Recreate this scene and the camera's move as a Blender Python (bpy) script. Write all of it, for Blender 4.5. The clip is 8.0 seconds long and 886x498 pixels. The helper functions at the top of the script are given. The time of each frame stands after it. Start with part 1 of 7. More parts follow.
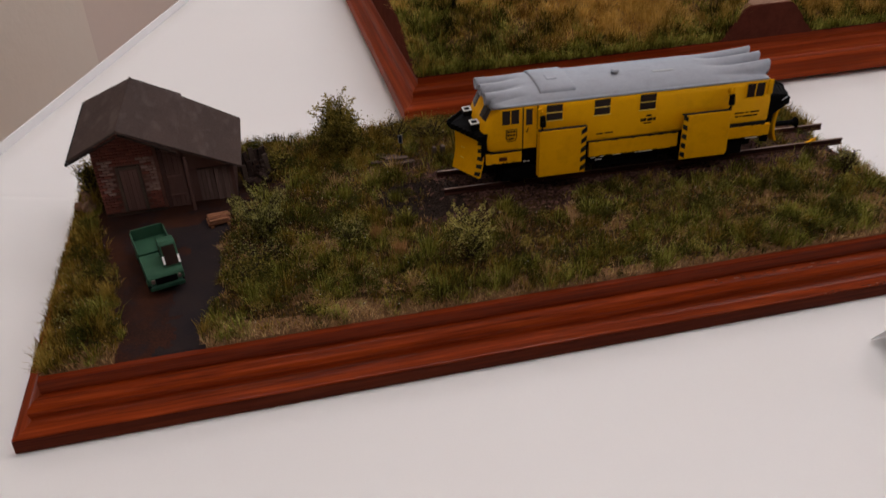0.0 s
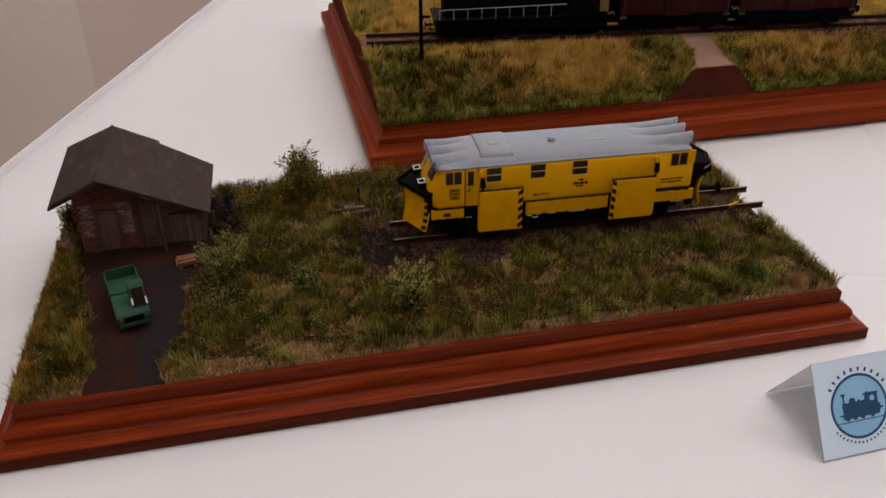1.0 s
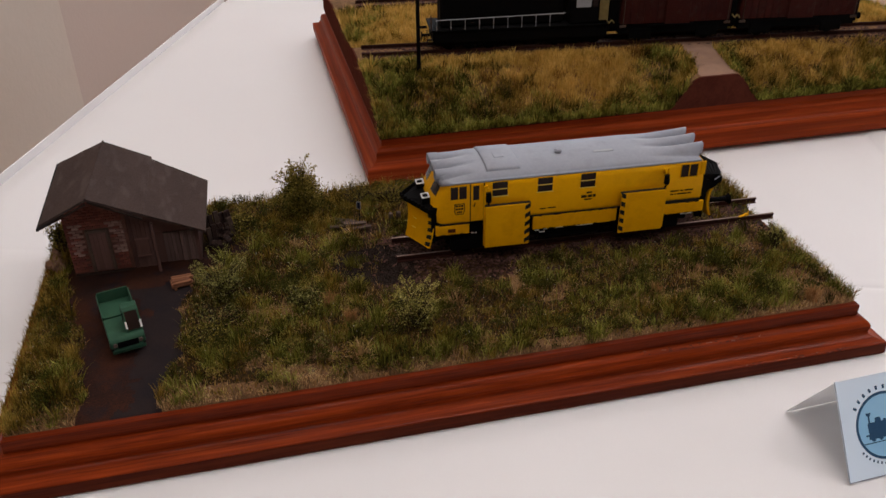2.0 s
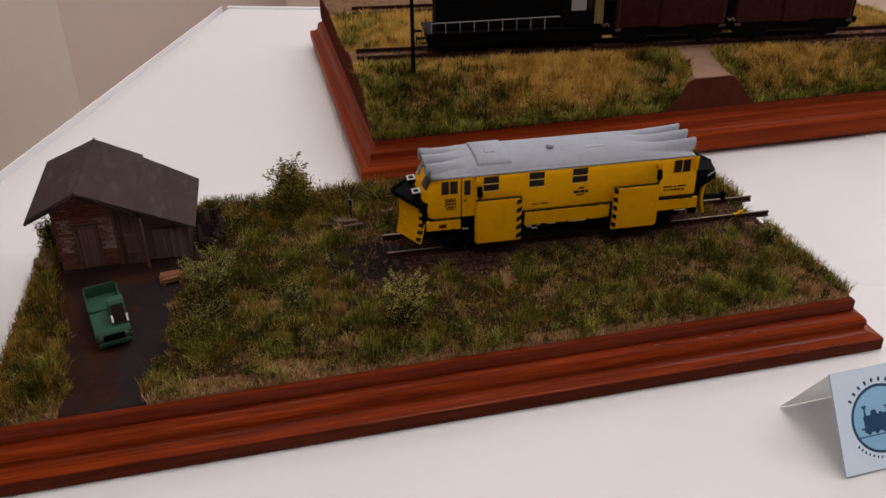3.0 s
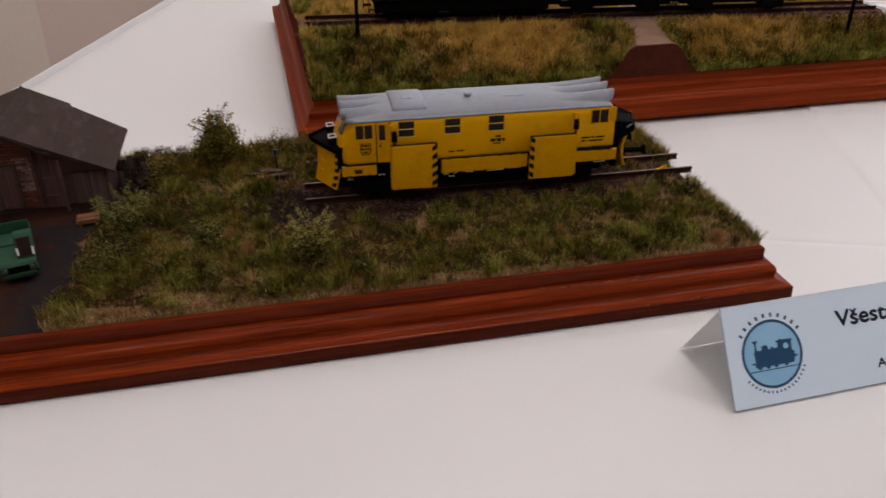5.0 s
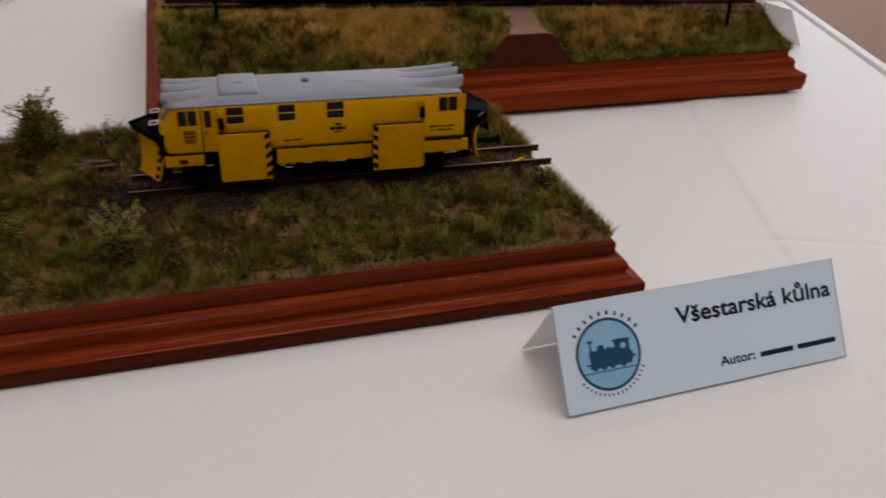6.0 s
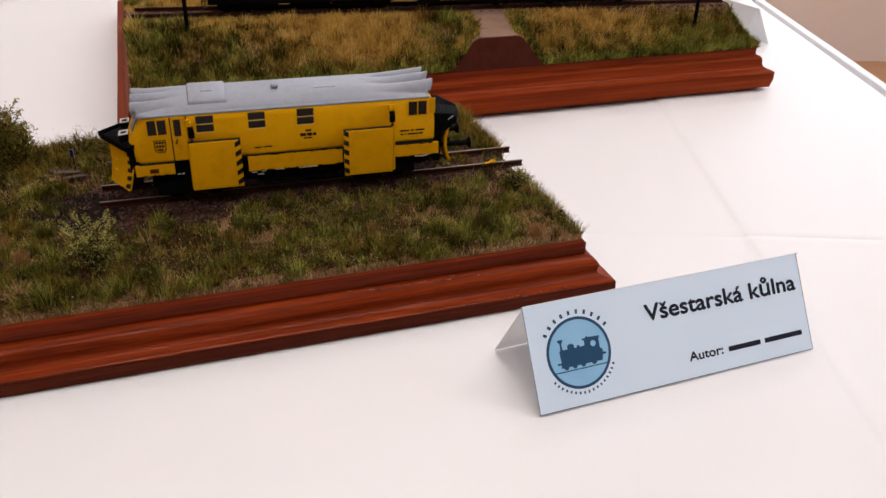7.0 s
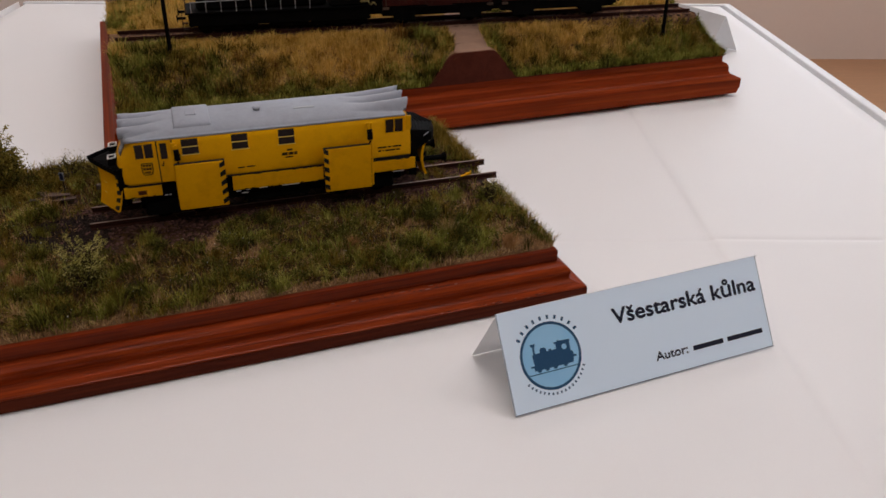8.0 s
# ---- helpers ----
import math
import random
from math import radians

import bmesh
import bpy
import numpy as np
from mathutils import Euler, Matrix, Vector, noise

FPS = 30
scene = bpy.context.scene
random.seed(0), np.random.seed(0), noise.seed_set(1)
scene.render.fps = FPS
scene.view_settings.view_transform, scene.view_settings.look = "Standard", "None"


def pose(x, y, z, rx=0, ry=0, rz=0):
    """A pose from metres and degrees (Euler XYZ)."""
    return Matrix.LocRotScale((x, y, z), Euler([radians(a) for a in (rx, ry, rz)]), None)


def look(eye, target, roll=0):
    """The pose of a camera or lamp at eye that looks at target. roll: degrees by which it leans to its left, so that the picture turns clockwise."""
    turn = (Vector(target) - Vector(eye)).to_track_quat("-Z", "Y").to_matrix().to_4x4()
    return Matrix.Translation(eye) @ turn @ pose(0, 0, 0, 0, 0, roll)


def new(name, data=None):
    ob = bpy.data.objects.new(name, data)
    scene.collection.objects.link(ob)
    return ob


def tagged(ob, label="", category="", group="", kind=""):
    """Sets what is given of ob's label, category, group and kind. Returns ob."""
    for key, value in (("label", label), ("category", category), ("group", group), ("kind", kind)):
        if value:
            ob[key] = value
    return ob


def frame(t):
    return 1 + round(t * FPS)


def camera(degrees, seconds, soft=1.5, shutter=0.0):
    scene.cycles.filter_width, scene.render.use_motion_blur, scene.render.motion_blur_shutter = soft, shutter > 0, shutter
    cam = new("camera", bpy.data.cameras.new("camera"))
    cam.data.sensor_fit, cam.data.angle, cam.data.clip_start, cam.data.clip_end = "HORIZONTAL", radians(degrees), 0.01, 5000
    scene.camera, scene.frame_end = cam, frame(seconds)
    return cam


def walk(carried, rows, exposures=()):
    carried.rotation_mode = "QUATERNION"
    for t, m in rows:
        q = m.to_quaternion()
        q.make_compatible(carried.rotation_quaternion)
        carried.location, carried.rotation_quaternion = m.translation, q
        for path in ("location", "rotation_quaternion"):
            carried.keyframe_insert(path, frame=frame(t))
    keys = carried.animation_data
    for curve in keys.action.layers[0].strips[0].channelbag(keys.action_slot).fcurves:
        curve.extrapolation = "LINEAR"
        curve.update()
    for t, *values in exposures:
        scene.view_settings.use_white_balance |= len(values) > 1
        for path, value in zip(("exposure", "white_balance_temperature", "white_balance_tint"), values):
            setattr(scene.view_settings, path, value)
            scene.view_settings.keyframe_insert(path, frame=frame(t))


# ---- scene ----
cam = camera(56.00, 8.0, soft=1.5, shutter=0.5)
PATH = [
    (0, (0.1096, -0.2445, 0.2194), (0.2824, 0.5792, -0.3207), -2.43),
    (0.2, (0.1141, -0.2508, 0.2309), (0.2791, 0.5739, -0.3099), -2.81),
    (0.3, (0.1167, -0.2523, 0.2376), (0.2838, 0.5690, -0.3078), -2.57),
    (0.5, (0.1229, -0.2584, 0.2404), (0.2944, 0.5698, -0.2933), -1.47),
    (0.7, (0.1259, -0.2649, 0.2453), (0.2996, 0.5634, -0.2874), -0.83),
    (1, (0.1293, -0.2720, 0.2543), (0.3085, 0.5580, -0.2739), -0.43),
    (1.2, (0.1250, -0.2683, 0.2536), (0.3154, 0.5647, -0.2659), -0.33),
    (2.3, (0.1244, -0.2566, 0.2445), (0.3185, 0.5776, -0.2716), -0.64),
    (2.5, (0.1288, -0.2593, 0.2398), (0.3217, 0.5800, -0.2683), -0.72),
    (3, (0.1292, -0.2610, 0.2384), (0.3229, 0.5839, -0.2602), -0.73),
    (3.5, (0.1306, -0.2581, 0.2353), (0.3228, 0.5876, -0.2625), -0.74),
    (4, (0.1363, -0.2659, 0.2333), (0.3282, 0.5796, -0.2650), -0.75),
    (4.2, (0.1389, -0.2731, 0.2249), (0.3371, 0.5787, -0.2601), -0.32),
    (5.3, (0.1818, -0.2862, 0.2106), (0.3759, 0.5608, -0.2843), 0.02),
    (5.5, (0.1933, -0.2824, 0.2064), (0.3883, 0.5655, -0.2866), -0.09),
    (5.7, (0.2021, -0.2805, 0.2042), (0.4077, 0.5652, -0.2882), 0.62),
    (5.8, (0.2053, -0.2803, 0.2030), (0.4298, 0.5618, -0.2874), 1.10),
    (6, (0.2137, -0.2748, 0.1995), (0.4849, 0.5528, -0.2919), 2.18),
    (6.5, (0.2211, -0.2740, 0.1966), (0.5056, 0.5495, -0.2942), 2.10),
    (7, (0.2172, -0.2785, 0.2014), (0.5090, 0.5438, -0.2871), 1.60),
    (7.5, (0.2124, -0.2874, 0.2092), (0.5118, 0.5342, -0.2760), 1.01),
    (8, (0.2164, -0.2931, 0.2122), (0.5237, 0.5271, -0.2703), 0.58),
]
EXPOSURES = [(0, -0.71), (1, -0.68), (2.3, -0.6), (4.2, -0.63), (5.3, -0.85), (5.7, -0.94), (6.2, -0.98), (6.5, -0.66), (7, -0.25), (7.4, -0.48), (8, -0.76)]
walk(cam, [(t, look(eye, target, roll)) for t, eye, target, roll in PATH], EXPOSURES)

# ---- the room's axes: the table and the walls stand turned against the display base ----
TURN_ROOM = -19.0
CT, ST = math.cos(radians(TURN_ROOM)), math.sin(radians(TURN_ROOM))


def room(m, n, z=0.0):
    """World place from m (across the table) and n (along it)."""
    return Vector((m * CT - n * ST, m * ST + n * CT, z))


FLOOR_Z, CEIL_Z = -0.75, 1.95
M0, M1, N0, N1 = -2.6, 3.6, -2.6, 3.16

# ---- light: windows in the back wall and in the right wall, lamps in the ceiling ----
world = bpy.data.worlds.new("sky")
world.use_nodes = True
scene.world = world
sky = world.node_tree.nodes.new("ShaderNodeTexSky")
sky.sky_type, sky.sun_disc, sky.sun_elevation, sky.sun_rotation = "NISHITA", False, radians(40), radians(200)
world.node_tree.links.new(sky.outputs[0], world.node_tree.nodes["Background"].inputs[0])
world.node_tree.nodes["Background"].inputs[1].default_value = 0.10


def area(name, eye, target, sx, sy, watts, colour):
    data = bpy.data.lights.new(name, "AREA")
    data.shape, data.size, data.size_y, data.energy, data.color = "RECTANGLE", sx, sy, watts, colour
    ob = new(name, data)
    ob.matrix_world = look(eye, target)
    return ob


WINDOWS_BACK = [(-0.4, 1.0), (1.5, 2.9)]
for a, b in WINDOWS_BACK:
    c = (a + b) / 2
    area("window_light", room(c, N1 + 0.02, 0.85), room(c, 0, 0.55), b - a - 0.1, 1.3, 20, (0.87, 0.91, 1.0))
area("window_light", room(M1 + 0.02, 0.6, 0.85), room(0, 0.6, 0.4), 1.5, 1.3, 16, (0.87, 0.91, 1.0))
LAMPS = [(0.3, 0.5), (1.6, 0.5), (0.3, 1.9), (0.4, -1.1)]
for m, n in LAMPS:
    area("ceiling_lamp_light", room(m, n, CEIL_Z - 0.075), room(m, n, 0), 1.1, 0.22, 9.5, (0.965, 0.94, 1.0))


# ---- materials ----
def nodes_of(name):
    m = bpy.data.materials.new(name)
    m.use_nodes = True
    t = m.node_tree
    return m, t.nodes, t.links, t.nodes["Principled BSDF"]


def mat(name, col, col2=None, rough=0.6, metal=0.0, scale=900.0, coarse=90.0, stretch=(1, 1, 1), bump=0.0, bscale=None,
        coat=0.0, coat_rough=0.20, rnd=0.0, island=0.0, contrast=(0.35, 0.65), rvar=0.1, dirt=None, dirt_amount=0.0, spec=0.10):
    """A surface of two colours mixed by fine and coarse grain, with relief, wear and dirt stains."""
    m, nd, lk, bs = nodes_of(name)
    col2 = col2 or tuple(c * 0.7 for c in col)
    tc = nd.new("ShaderNodeTexCoord")
    mp = nd.new("ShaderNodeMapping")
    mp.inputs["Scale"].default_value = stretch
    lk.new(tc.outputs["Object"], mp.inputs[0])

    def noise_at(s, detail=4.0):
        n = nd.new("ShaderNodeTexNoise")
        n.inputs["Scale"].default_value, n.inputs["Detail"].default_value = s, detail
        lk.new(mp.outputs[0], n.inputs["Vector"])
        return n.outputs["Fac"]

    fine, wide = noise_at(scale), noise_at(coarse, 3.0)
    add = nd.new("ShaderNodeMix")
    add.data_type, add.inputs[0].default_value = "FLOAT", 0.5
    lk.new(fine, add.inputs[2]), lk.new(wide, add.inputs[3])
    value = add.outputs[0]
    if rnd or island:
        src = nd.new("ShaderNodeObjectInfo").outputs["Random"] if rnd else nd.new("ShaderNodeNewGeometry").outputs["Random Per Island"]
        amount = nd.new("ShaderNodeMix")
        amount.data_type, amount.inputs[0].default_value = "FLOAT", rnd or island
        lk.new(value, amount.inputs[2]), lk.new(src, amount.inputs[3])
        value = amount.outputs[0]
    ramp = nd.new("ShaderNodeValToRGB")
    e = ramp.color_ramp.elements
    e[0].position, e[1].position = contrast
    e[0].color, e[1].color = (*col2, 1), (*col, 1)
    lk.new(value, ramp.inputs[0])
    colour = ramp.outputs[0]
    if dirt:
        dr = nd.new("ShaderNodeValToRGB")
        dr.color_ramp.elements[0].position, dr.color_ramp.elements[1].position = 0.52, 0.72
        dr.color_ramp.elements[1].color = (dirt_amount,) * 3 + (1,)
        lk.new(noise_at(coarse * 2.7, 6.0), dr.inputs[0])
        mx = nd.new("ShaderNodeMix")
        mx.data_type = "RGBA"
        lk.new(dr.outputs[0], mx.inputs[0]), lk.new(colour, mx.inputs[6])
        mx.inputs[7].default_value = (*dirt, 1)
        colour = mx.outputs[2]
    lk.new(colour, bs.inputs["Base Color"])
    rr = nd.new("ShaderNodeMapRange")
    rr.inputs[3].default_value, rr.inputs[4].default_value = max(rough - rvar, 0.03), min(rough + rvar, 1)
    lk.new(wide, rr.inputs[0]), lk.new(rr.outputs[0], bs.inputs["Roughness"])
    bs.inputs["Metallic"].default_value = metal
    bs.inputs["Specular IOR Level"].default_value = spec
    bs.inputs["Coat Weight"].default_value, bs.inputs["Coat Roughness"].default_value = coat, coat_rough
    if bump:
        b = nd.new("ShaderNodeBump")
        b.inputs["Strength"].default_value, b.inputs["Distance"].default_value = 1.0, bump
        lk.new(noise_at(bscale or scale), b.inputs["Height"]), lk.new(b.outputs[0], bs.inputs["Normal"]), lk.new(b.outputs[0], bs.inputs["Coat Normal"])
    return m


def glass(name, tint, rough=0.08):
    m, nd, lk, bs = nodes_of(name)
    bs.inputs["Base Color"].default_value = (*tint, 1)
    bs.inputs["Roughness"].default_value = rough
    bs.inputs["Specular IOR Level"].default_value = 0.10
    return m


M_CLOTH = mat("white_table_cover", (0.82, 0.805, 0.80), (0.79, 0.77, 0.765), rough=0.45, scale=1500, coarse=14, bump=0.00002, bscale=900, rvar=0.05, contrast=(0.2, 0.8), spec=0.34)
M_RIM = mat("white_rim", (0.80, 0.80, 0.81), (0.74, 0.74, 0.76), rough=0.35, scale=300, coarse=20)
M_GROOVE = mat("grey_joint", (0.52, 0.53, 0.56), (0.58, 0.59, 0.61), rough=0.6, scale=300, coarse=40)
M_WALL = mat("beige_wall", (0.585, 0.535, 0.475), (0.555, 0.505, 0.445), rough=0.85, scale=60, coarse=2, bump=0.0005, bscale=120, contrast=(0.2, 0.8))
M_WALL_PINK = mat("pinkish_wall", (0.525, 0.455, 0.41), (0.50, 0.43, 0.39), rough=0.85, scale=60, coarse=2, bump=0.0005, bscale=120, contrast=(0.2, 0.8))
M_WALL_LIGHT = mat("pale_cream_wall", (0.86, 0.765, 0.70), (0.83, 0.735, 0.67), rough=0.85, scale=60, coarse=2, bump=0.0005, bscale=120, contrast=(0.2, 0.8))
M_WALL_DIM = mat("unseen_brown_wall", (0.17, 0.13, 0.11), (0.15, 0.115, 0.10), rough=0.9, scale=60, coarse=2, contrast=(0.2, 0.8))
M_FLOOR = mat("tan_wood_floor", (0.56, 0.32, 0.185), (0.48, 0.27, 0.15), rough=0.45, scale=40, coarse=4, stretch=(1, 12, 1))
M_CEIL = mat("white_ceiling", (0.80, 0.79, 0.77), (0.77, 0.76, 0.74), rough=0.9, scale=50, coarse=2)
M_MAHOGANY = mat("mahogany_stain", (0.300, 0.040, 0.0052), (0.074, 0.0086, 0.0020), rough=0.44, scale=1300, coarse=260, stretch=(0.035, 1, 1), bump=0.00016, bscale=520,
                 coat=0.09, coat_rough=0.17, contrast=(0.31, 0.72), rvar=0.14, dirt=(0.40, 0.070, 0.013), dirt_amount=0.40, spec=0.04)
M_MAHOGANY_PALE = mat("red_brown_stain", (0.36, 0.052, 0.009), (0.070, 0.0085, 0.0026), rough=0.46, scale=620, coarse=120, stretch=(0.02, 1, 1), bump=0.00004, bscale=600,
                      coat=0.02, coat_rough=0.20, contrast=(0.24, 0.76), rvar=0.1, dirt=(0.46, 0.11, 0.028), dirt_amount=0.3, spec=0.04)
# edge board's darker mahogany: dim light on its upright face put into the stain
M_MAHOGANY_SHADED = mat("shaded_mahogany_board", (0.210, 0.028, 0.005), (0.062, 0.0072, 0.0020), rough=0.50, scale=1300, coarse=260, stretch=(0.035, 1, 1), bump=0.00008, bscale=900,
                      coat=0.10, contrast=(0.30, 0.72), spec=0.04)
# foot strip: shade on the fillet's upright face put into a darker stain
M_FOOT = mat("shaded_foot_stain", (0.105, 0.021, 0.009), (0.048, 0.0085, 0.0045), rough=0.55, scale=1300, coarse=160, stretch=(0.035, 1, 1), bump=0.0001, bscale=700, spec=0.04, dirt=(0.16, 0.036, 0.012), dirt_amount=0.4)
M_SCUFF_SHEEN = mat("scuff_and_sheen_varnish", (0.25, 0.085, 0.050), (0.16, 0.045, 0.024), rough=0.35, scale=2500, coarse=300, spec=0.3)
M_BOARD = mat("dark_brown_board", (0.095, 0.026, 0.017), (0.066, 0.018, 0.012), rough=0.85, scale=500, coarse=80, spec=0.0)
M_SOIL = mat("brown_earth", (0.070, 0.036, 0.013), (0.016, 0.009, 0.004), rough=0.95, scale=1400, coarse=130, bump=0.0006, bscale=1500, spec=0.1)
M_SOIL_TAN = mat("tan_earth", (0.270, 0.150, 0.072), (0.085, 0.045, 0.020), rough=0.95, scale=1400, coarse=130, bump=0.0006, bscale=1500)
M_ROAD = mat("dark_dirt_road", (0.050, 0.0165, 0.0085), (0.017, 0.008, 0.0065), rough=0.95, scale=1800, coarse=45, bump=0.00025, bscale=2200, contrast=(0.42, 0.60),
             dirt=(0.014, 0.012, 0.016), dirt_amount=0.7, spec=0.1)
M_ROAD_DARK = mat("blue_black_cinder_road", (0.030, 0.019, 0.017), (0.011, 0.0095, 0.013), rough=0.95, scale=1800, coarse=60, bump=0.00025, bscale=2200, contrast=(0.3, 0.7), spec=0.1)
M_PATH = mat("sandy_path", (0.30, 0.185, 0.125), (0.22, 0.13, 0.09), rough=0.9, scale=1500, coarse=90, bump=0.0002, bscale=2000)
M_ASH = mat("ash_ground", (0.034, 0.022, 0.017), (0.009, 0.0062, 0.0052), rough=1.0, scale=2200, coarse=250, bump=0.0008, bscale=1800, spec=0.05, island=0.4)
M_BALLAST = mat("ballast_stone", (0.125, 0.061, 0.048), (0.009, 0.0048, 0.0039), rough=0.9, scale=2500, coarse=300, island=0.75, contrast=(0.1, 0.9))
M_RUST = mat("rusty_rail", (0.052, 0.017, 0.011), (0.026, 0.010, 0.0075), rough=0.75, scale=2500, coarse=200, bump=0.00008)
M_STEEL = mat("worn_rail_top", (0.34, 0.25, 0.20), (0.20, 0.13, 0.10), rough=0.45, metal=0.7, scale=2500, coarse=200, stretch=(0.1, 1, 1))
M_SLEEPER = mat("sleeper_wood", (0.055, 0.036, 0.028), (0.022, 0.015, 0.012), rough=0.9, scale=2500, coarse=300, stretch=(1, 0.1, 1), bump=0.0001, rnd=0.4)
M_OLDWOOD = mat("weathered_wood", (0.162, 0.090, 0.077), (0.064, 0.034, 0.029), rough=0.85, scale=2600, coarse=350, stretch=(1, 1, 0.1), bump=0.00012, rnd=0.45, contrast=(0.2, 0.8))
M_GREYPLANK = mat("grey_plank", (0.17, 0.125, 0.105), (0.075, 0.052, 0.043), rough=0.85, scale=2600, coarse=300, stretch=(0.1, 1, 1), bump=0.0001, rnd=0.4)
M_BRICK = mat("red_brick", (0.215, 0.071, 0.052), (0.125, 0.044, 0.034), rough=0.9, scale=3000, coarse=250, bump=0.00008, rnd=0.6, contrast=(0.15, 0.85))
M_BRICK_PALE = mat("limed_brick", (0.30, 0.200, 0.170), (0.150, 0.068, 0.052), rough=0.9, scale=3000, coarse=500, bump=0.00008, rnd=0.5, contrast=(0.2, 0.75))
M_MORTAR = mat("mortar", (0.170, 0.083, 0.065), (0.085, 0.040, 0.031), rough=0.95, scale=2500, coarse=200)
M_FELT = mat("roofing_felt", (0.066, 0.045, 0.039), (0.042, 0.028, 0.024), rough=0.9, scale=1800, coarse=70, stretch=(1, 0.35, 1), bump=0.0001, bscale=1600, dirt=(0.100, 0.076, 0.071), dirt_amount=0.45, spec=0.08)
M_FELT_EDGE = mat("felt_edge", (0.030, 0.026, 0.025), (0.018, 0.016, 0.016), rough=0.8, scale=1500, coarse=200)
M_STONE = mat("sandstone", (0.30, 0.175, 0.110), (0.13, 0.072, 0.045), rough=0.9, scale=2000, coarse=250, bump=0.0003)
M_LOG = mat("cut_timber", (0.34, 0.155, 0.080), (0.17, 0.070, 0.038), rough=0.8, scale=2500, coarse=300, stretch=(0.15, 1, 1), rnd=0.4)
M_YELLOW = mat("yellow_paint", (0.82, 0.402, 0.0010), (0.73, 0.345, 0.0008), rough=0.5, scale=700, coarse=60, bump=0.00001, dirt=(0.36, 0.16, 0.004), dirt_amount=0.2, contrast=(0.25, 0.75), spec=0.06)
M_ROOFGREY = mat("light_grey_paint", (0.335, 0.350, 0.392), (0.275, 0.288, 0.325), rough=0.45, scale=700, coarse=60, dirt=(0.22, 0.22, 0.23), dirt_amount=0.35, contrast=(0.25, 0.75))
M_BLACK = mat("black_paint", (0.0055, 0.0050, 0.0050), (0.003, 0.0028, 0.0028), rough=0.65, scale=1200, coarse=120, spec=0.03)
M_STRIPE = mat("black_stripe", (0.012, 0.011, 0.010), (0.02, 0.018, 0.014), rough=0.5, scale=1500, coarse=200)
M_LETTER = mat("dark_lettering", (0.030, 0.018, 0.006), (0.020, 0.012, 0.005), rough=0.5, scale=2000, coarse=200)
M_DULL_WHITE = mat("dull_white_paint", (0.36, 0.36, 0.37), (0.24, 0.24, 0.25), rough=0.6, scale=1500, coarse=200, spec=0.1)
M_WHITE = mat("white_paint", (0.78, 0.77, 0.74), (0.66, 0.65, 0.62), rough=0.5, scale=1500, coarse=200)
M_CREAM = mat("cream_frame", (0.80, 0.58, 0.12), (0.70, 0.48, 0.08), rough=0.5, scale=1500, coarse=200)
M_PANE = glass("dark_window_glass", (0.022, 0.013, 0.010), 0.22)
M_GREEN = mat("green_paint", (0.034, 0.092, 0.053), (0.024, 0.068, 0.040), rough=0.45, scale=1500, coarse=150, dirt=(0.03, 0.06, 0.035), dirt_amount=0.4)
M_GREEN_DARK = mat("dark_green_paint", (0.020, 0.062, 0.038), (0.014, 0.042, 0.026), rough=0.5, scale=1500, coarse=150)
M_RUBBER = mat("black_rubber", (0.014, 0.014, 0.014), (0.009, 0.009, 0.009), rough=0.85, scale=1500, coarse=200)
M_BLUECARD = mat("pale_blue_print", (0.73, 0.86, 0.985), (0.715, 0.845, 0.975), rough=0.45, scale=900, coarse=50, contrast=(0.2, 0.8), spec=0.3)
M_SKYBLUE = mat("sky_blue_print", (0.24, 0.50, 0.75), (0.33, 0.58, 0.79), rough=0.40, scale=60, coarse=50, contrast=(0.3, 0.7))
M_NAVY = mat("navy_print", (0.030, 0.085, 0.165), (0.026, 0.075, 0.15), rough=0.40, scale=900, coarse=60)
M_INK = mat("dark_ink", (0.018, 0.020, 0.034), (0.015, 0.017, 0.030), rough=0.45, scale=900, coarse=60)
M_PLATE_RED = mat("red_brown_plate", (0.13, 0.030, 0.008), (0.09, 0.02, 0.006), rough=0.5, scale=2000, coarse=300)
M_GREYDOOR = mat("grey_door_plank", (0.250, 0.165, 0.148), (0.120, 0.076, 0.068), rough=0.9, scale=2600, coarse=350, stretch=(1, 1, 0.1), bump=0.0001, rnd=0.4)
M_OLDPLANK = mat("dark_old_plank", (0.105, 0.072, 0.056), (0.045, 0.030, 0.023), rough=0.9, scale=2600, coarse=300, stretch=(0.1, 1, 1), bump=0.0001, rnd=0.4)
M_SCRAP = mat("dark_scrap", (0.040, 0.023, 0.018), (0.015, 0.009, 0.007), rough=0.9, scale=1800, coarse=250, bump=0.0003)
M_EDGE = mat("grey_blue_edge", (0.20, 0.24, 0.30), (0.15, 0.18, 0.24), rough=0.5, scale=900, coarse=60)
M_DULL_CREAM = mat("dull_cream_paint", (0.23, 0.18, 0.07), (0.15, 0.115, 0.045), rough=0.6, scale=1500, coarse=200)
M_WAGON = mat("brown_wagon_paint", (0.050, 0.0085, 0.006), (0.028, 0.0055, 0.0045), rough=0.6, scale=1200, coarse=80, dirt=(0.05, 0.025, 0.02), dirt_amount=0.5)
M_BLUE_SIGN = mat("blue_sign", (0.016, 0.018, 0.045), (0.012, 0.014, 0.035), rough=0.5, scale=1500, coarse=200)
M_LAMP_WHITE, _nd, _lk, _bs = nodes_of("lamp_diffuser")
_bs.inputs["Emission Color"].default_value, _bs.inputs["Emission Strength"].default_value = (1, 0.93, 0.86, 1), 6.0


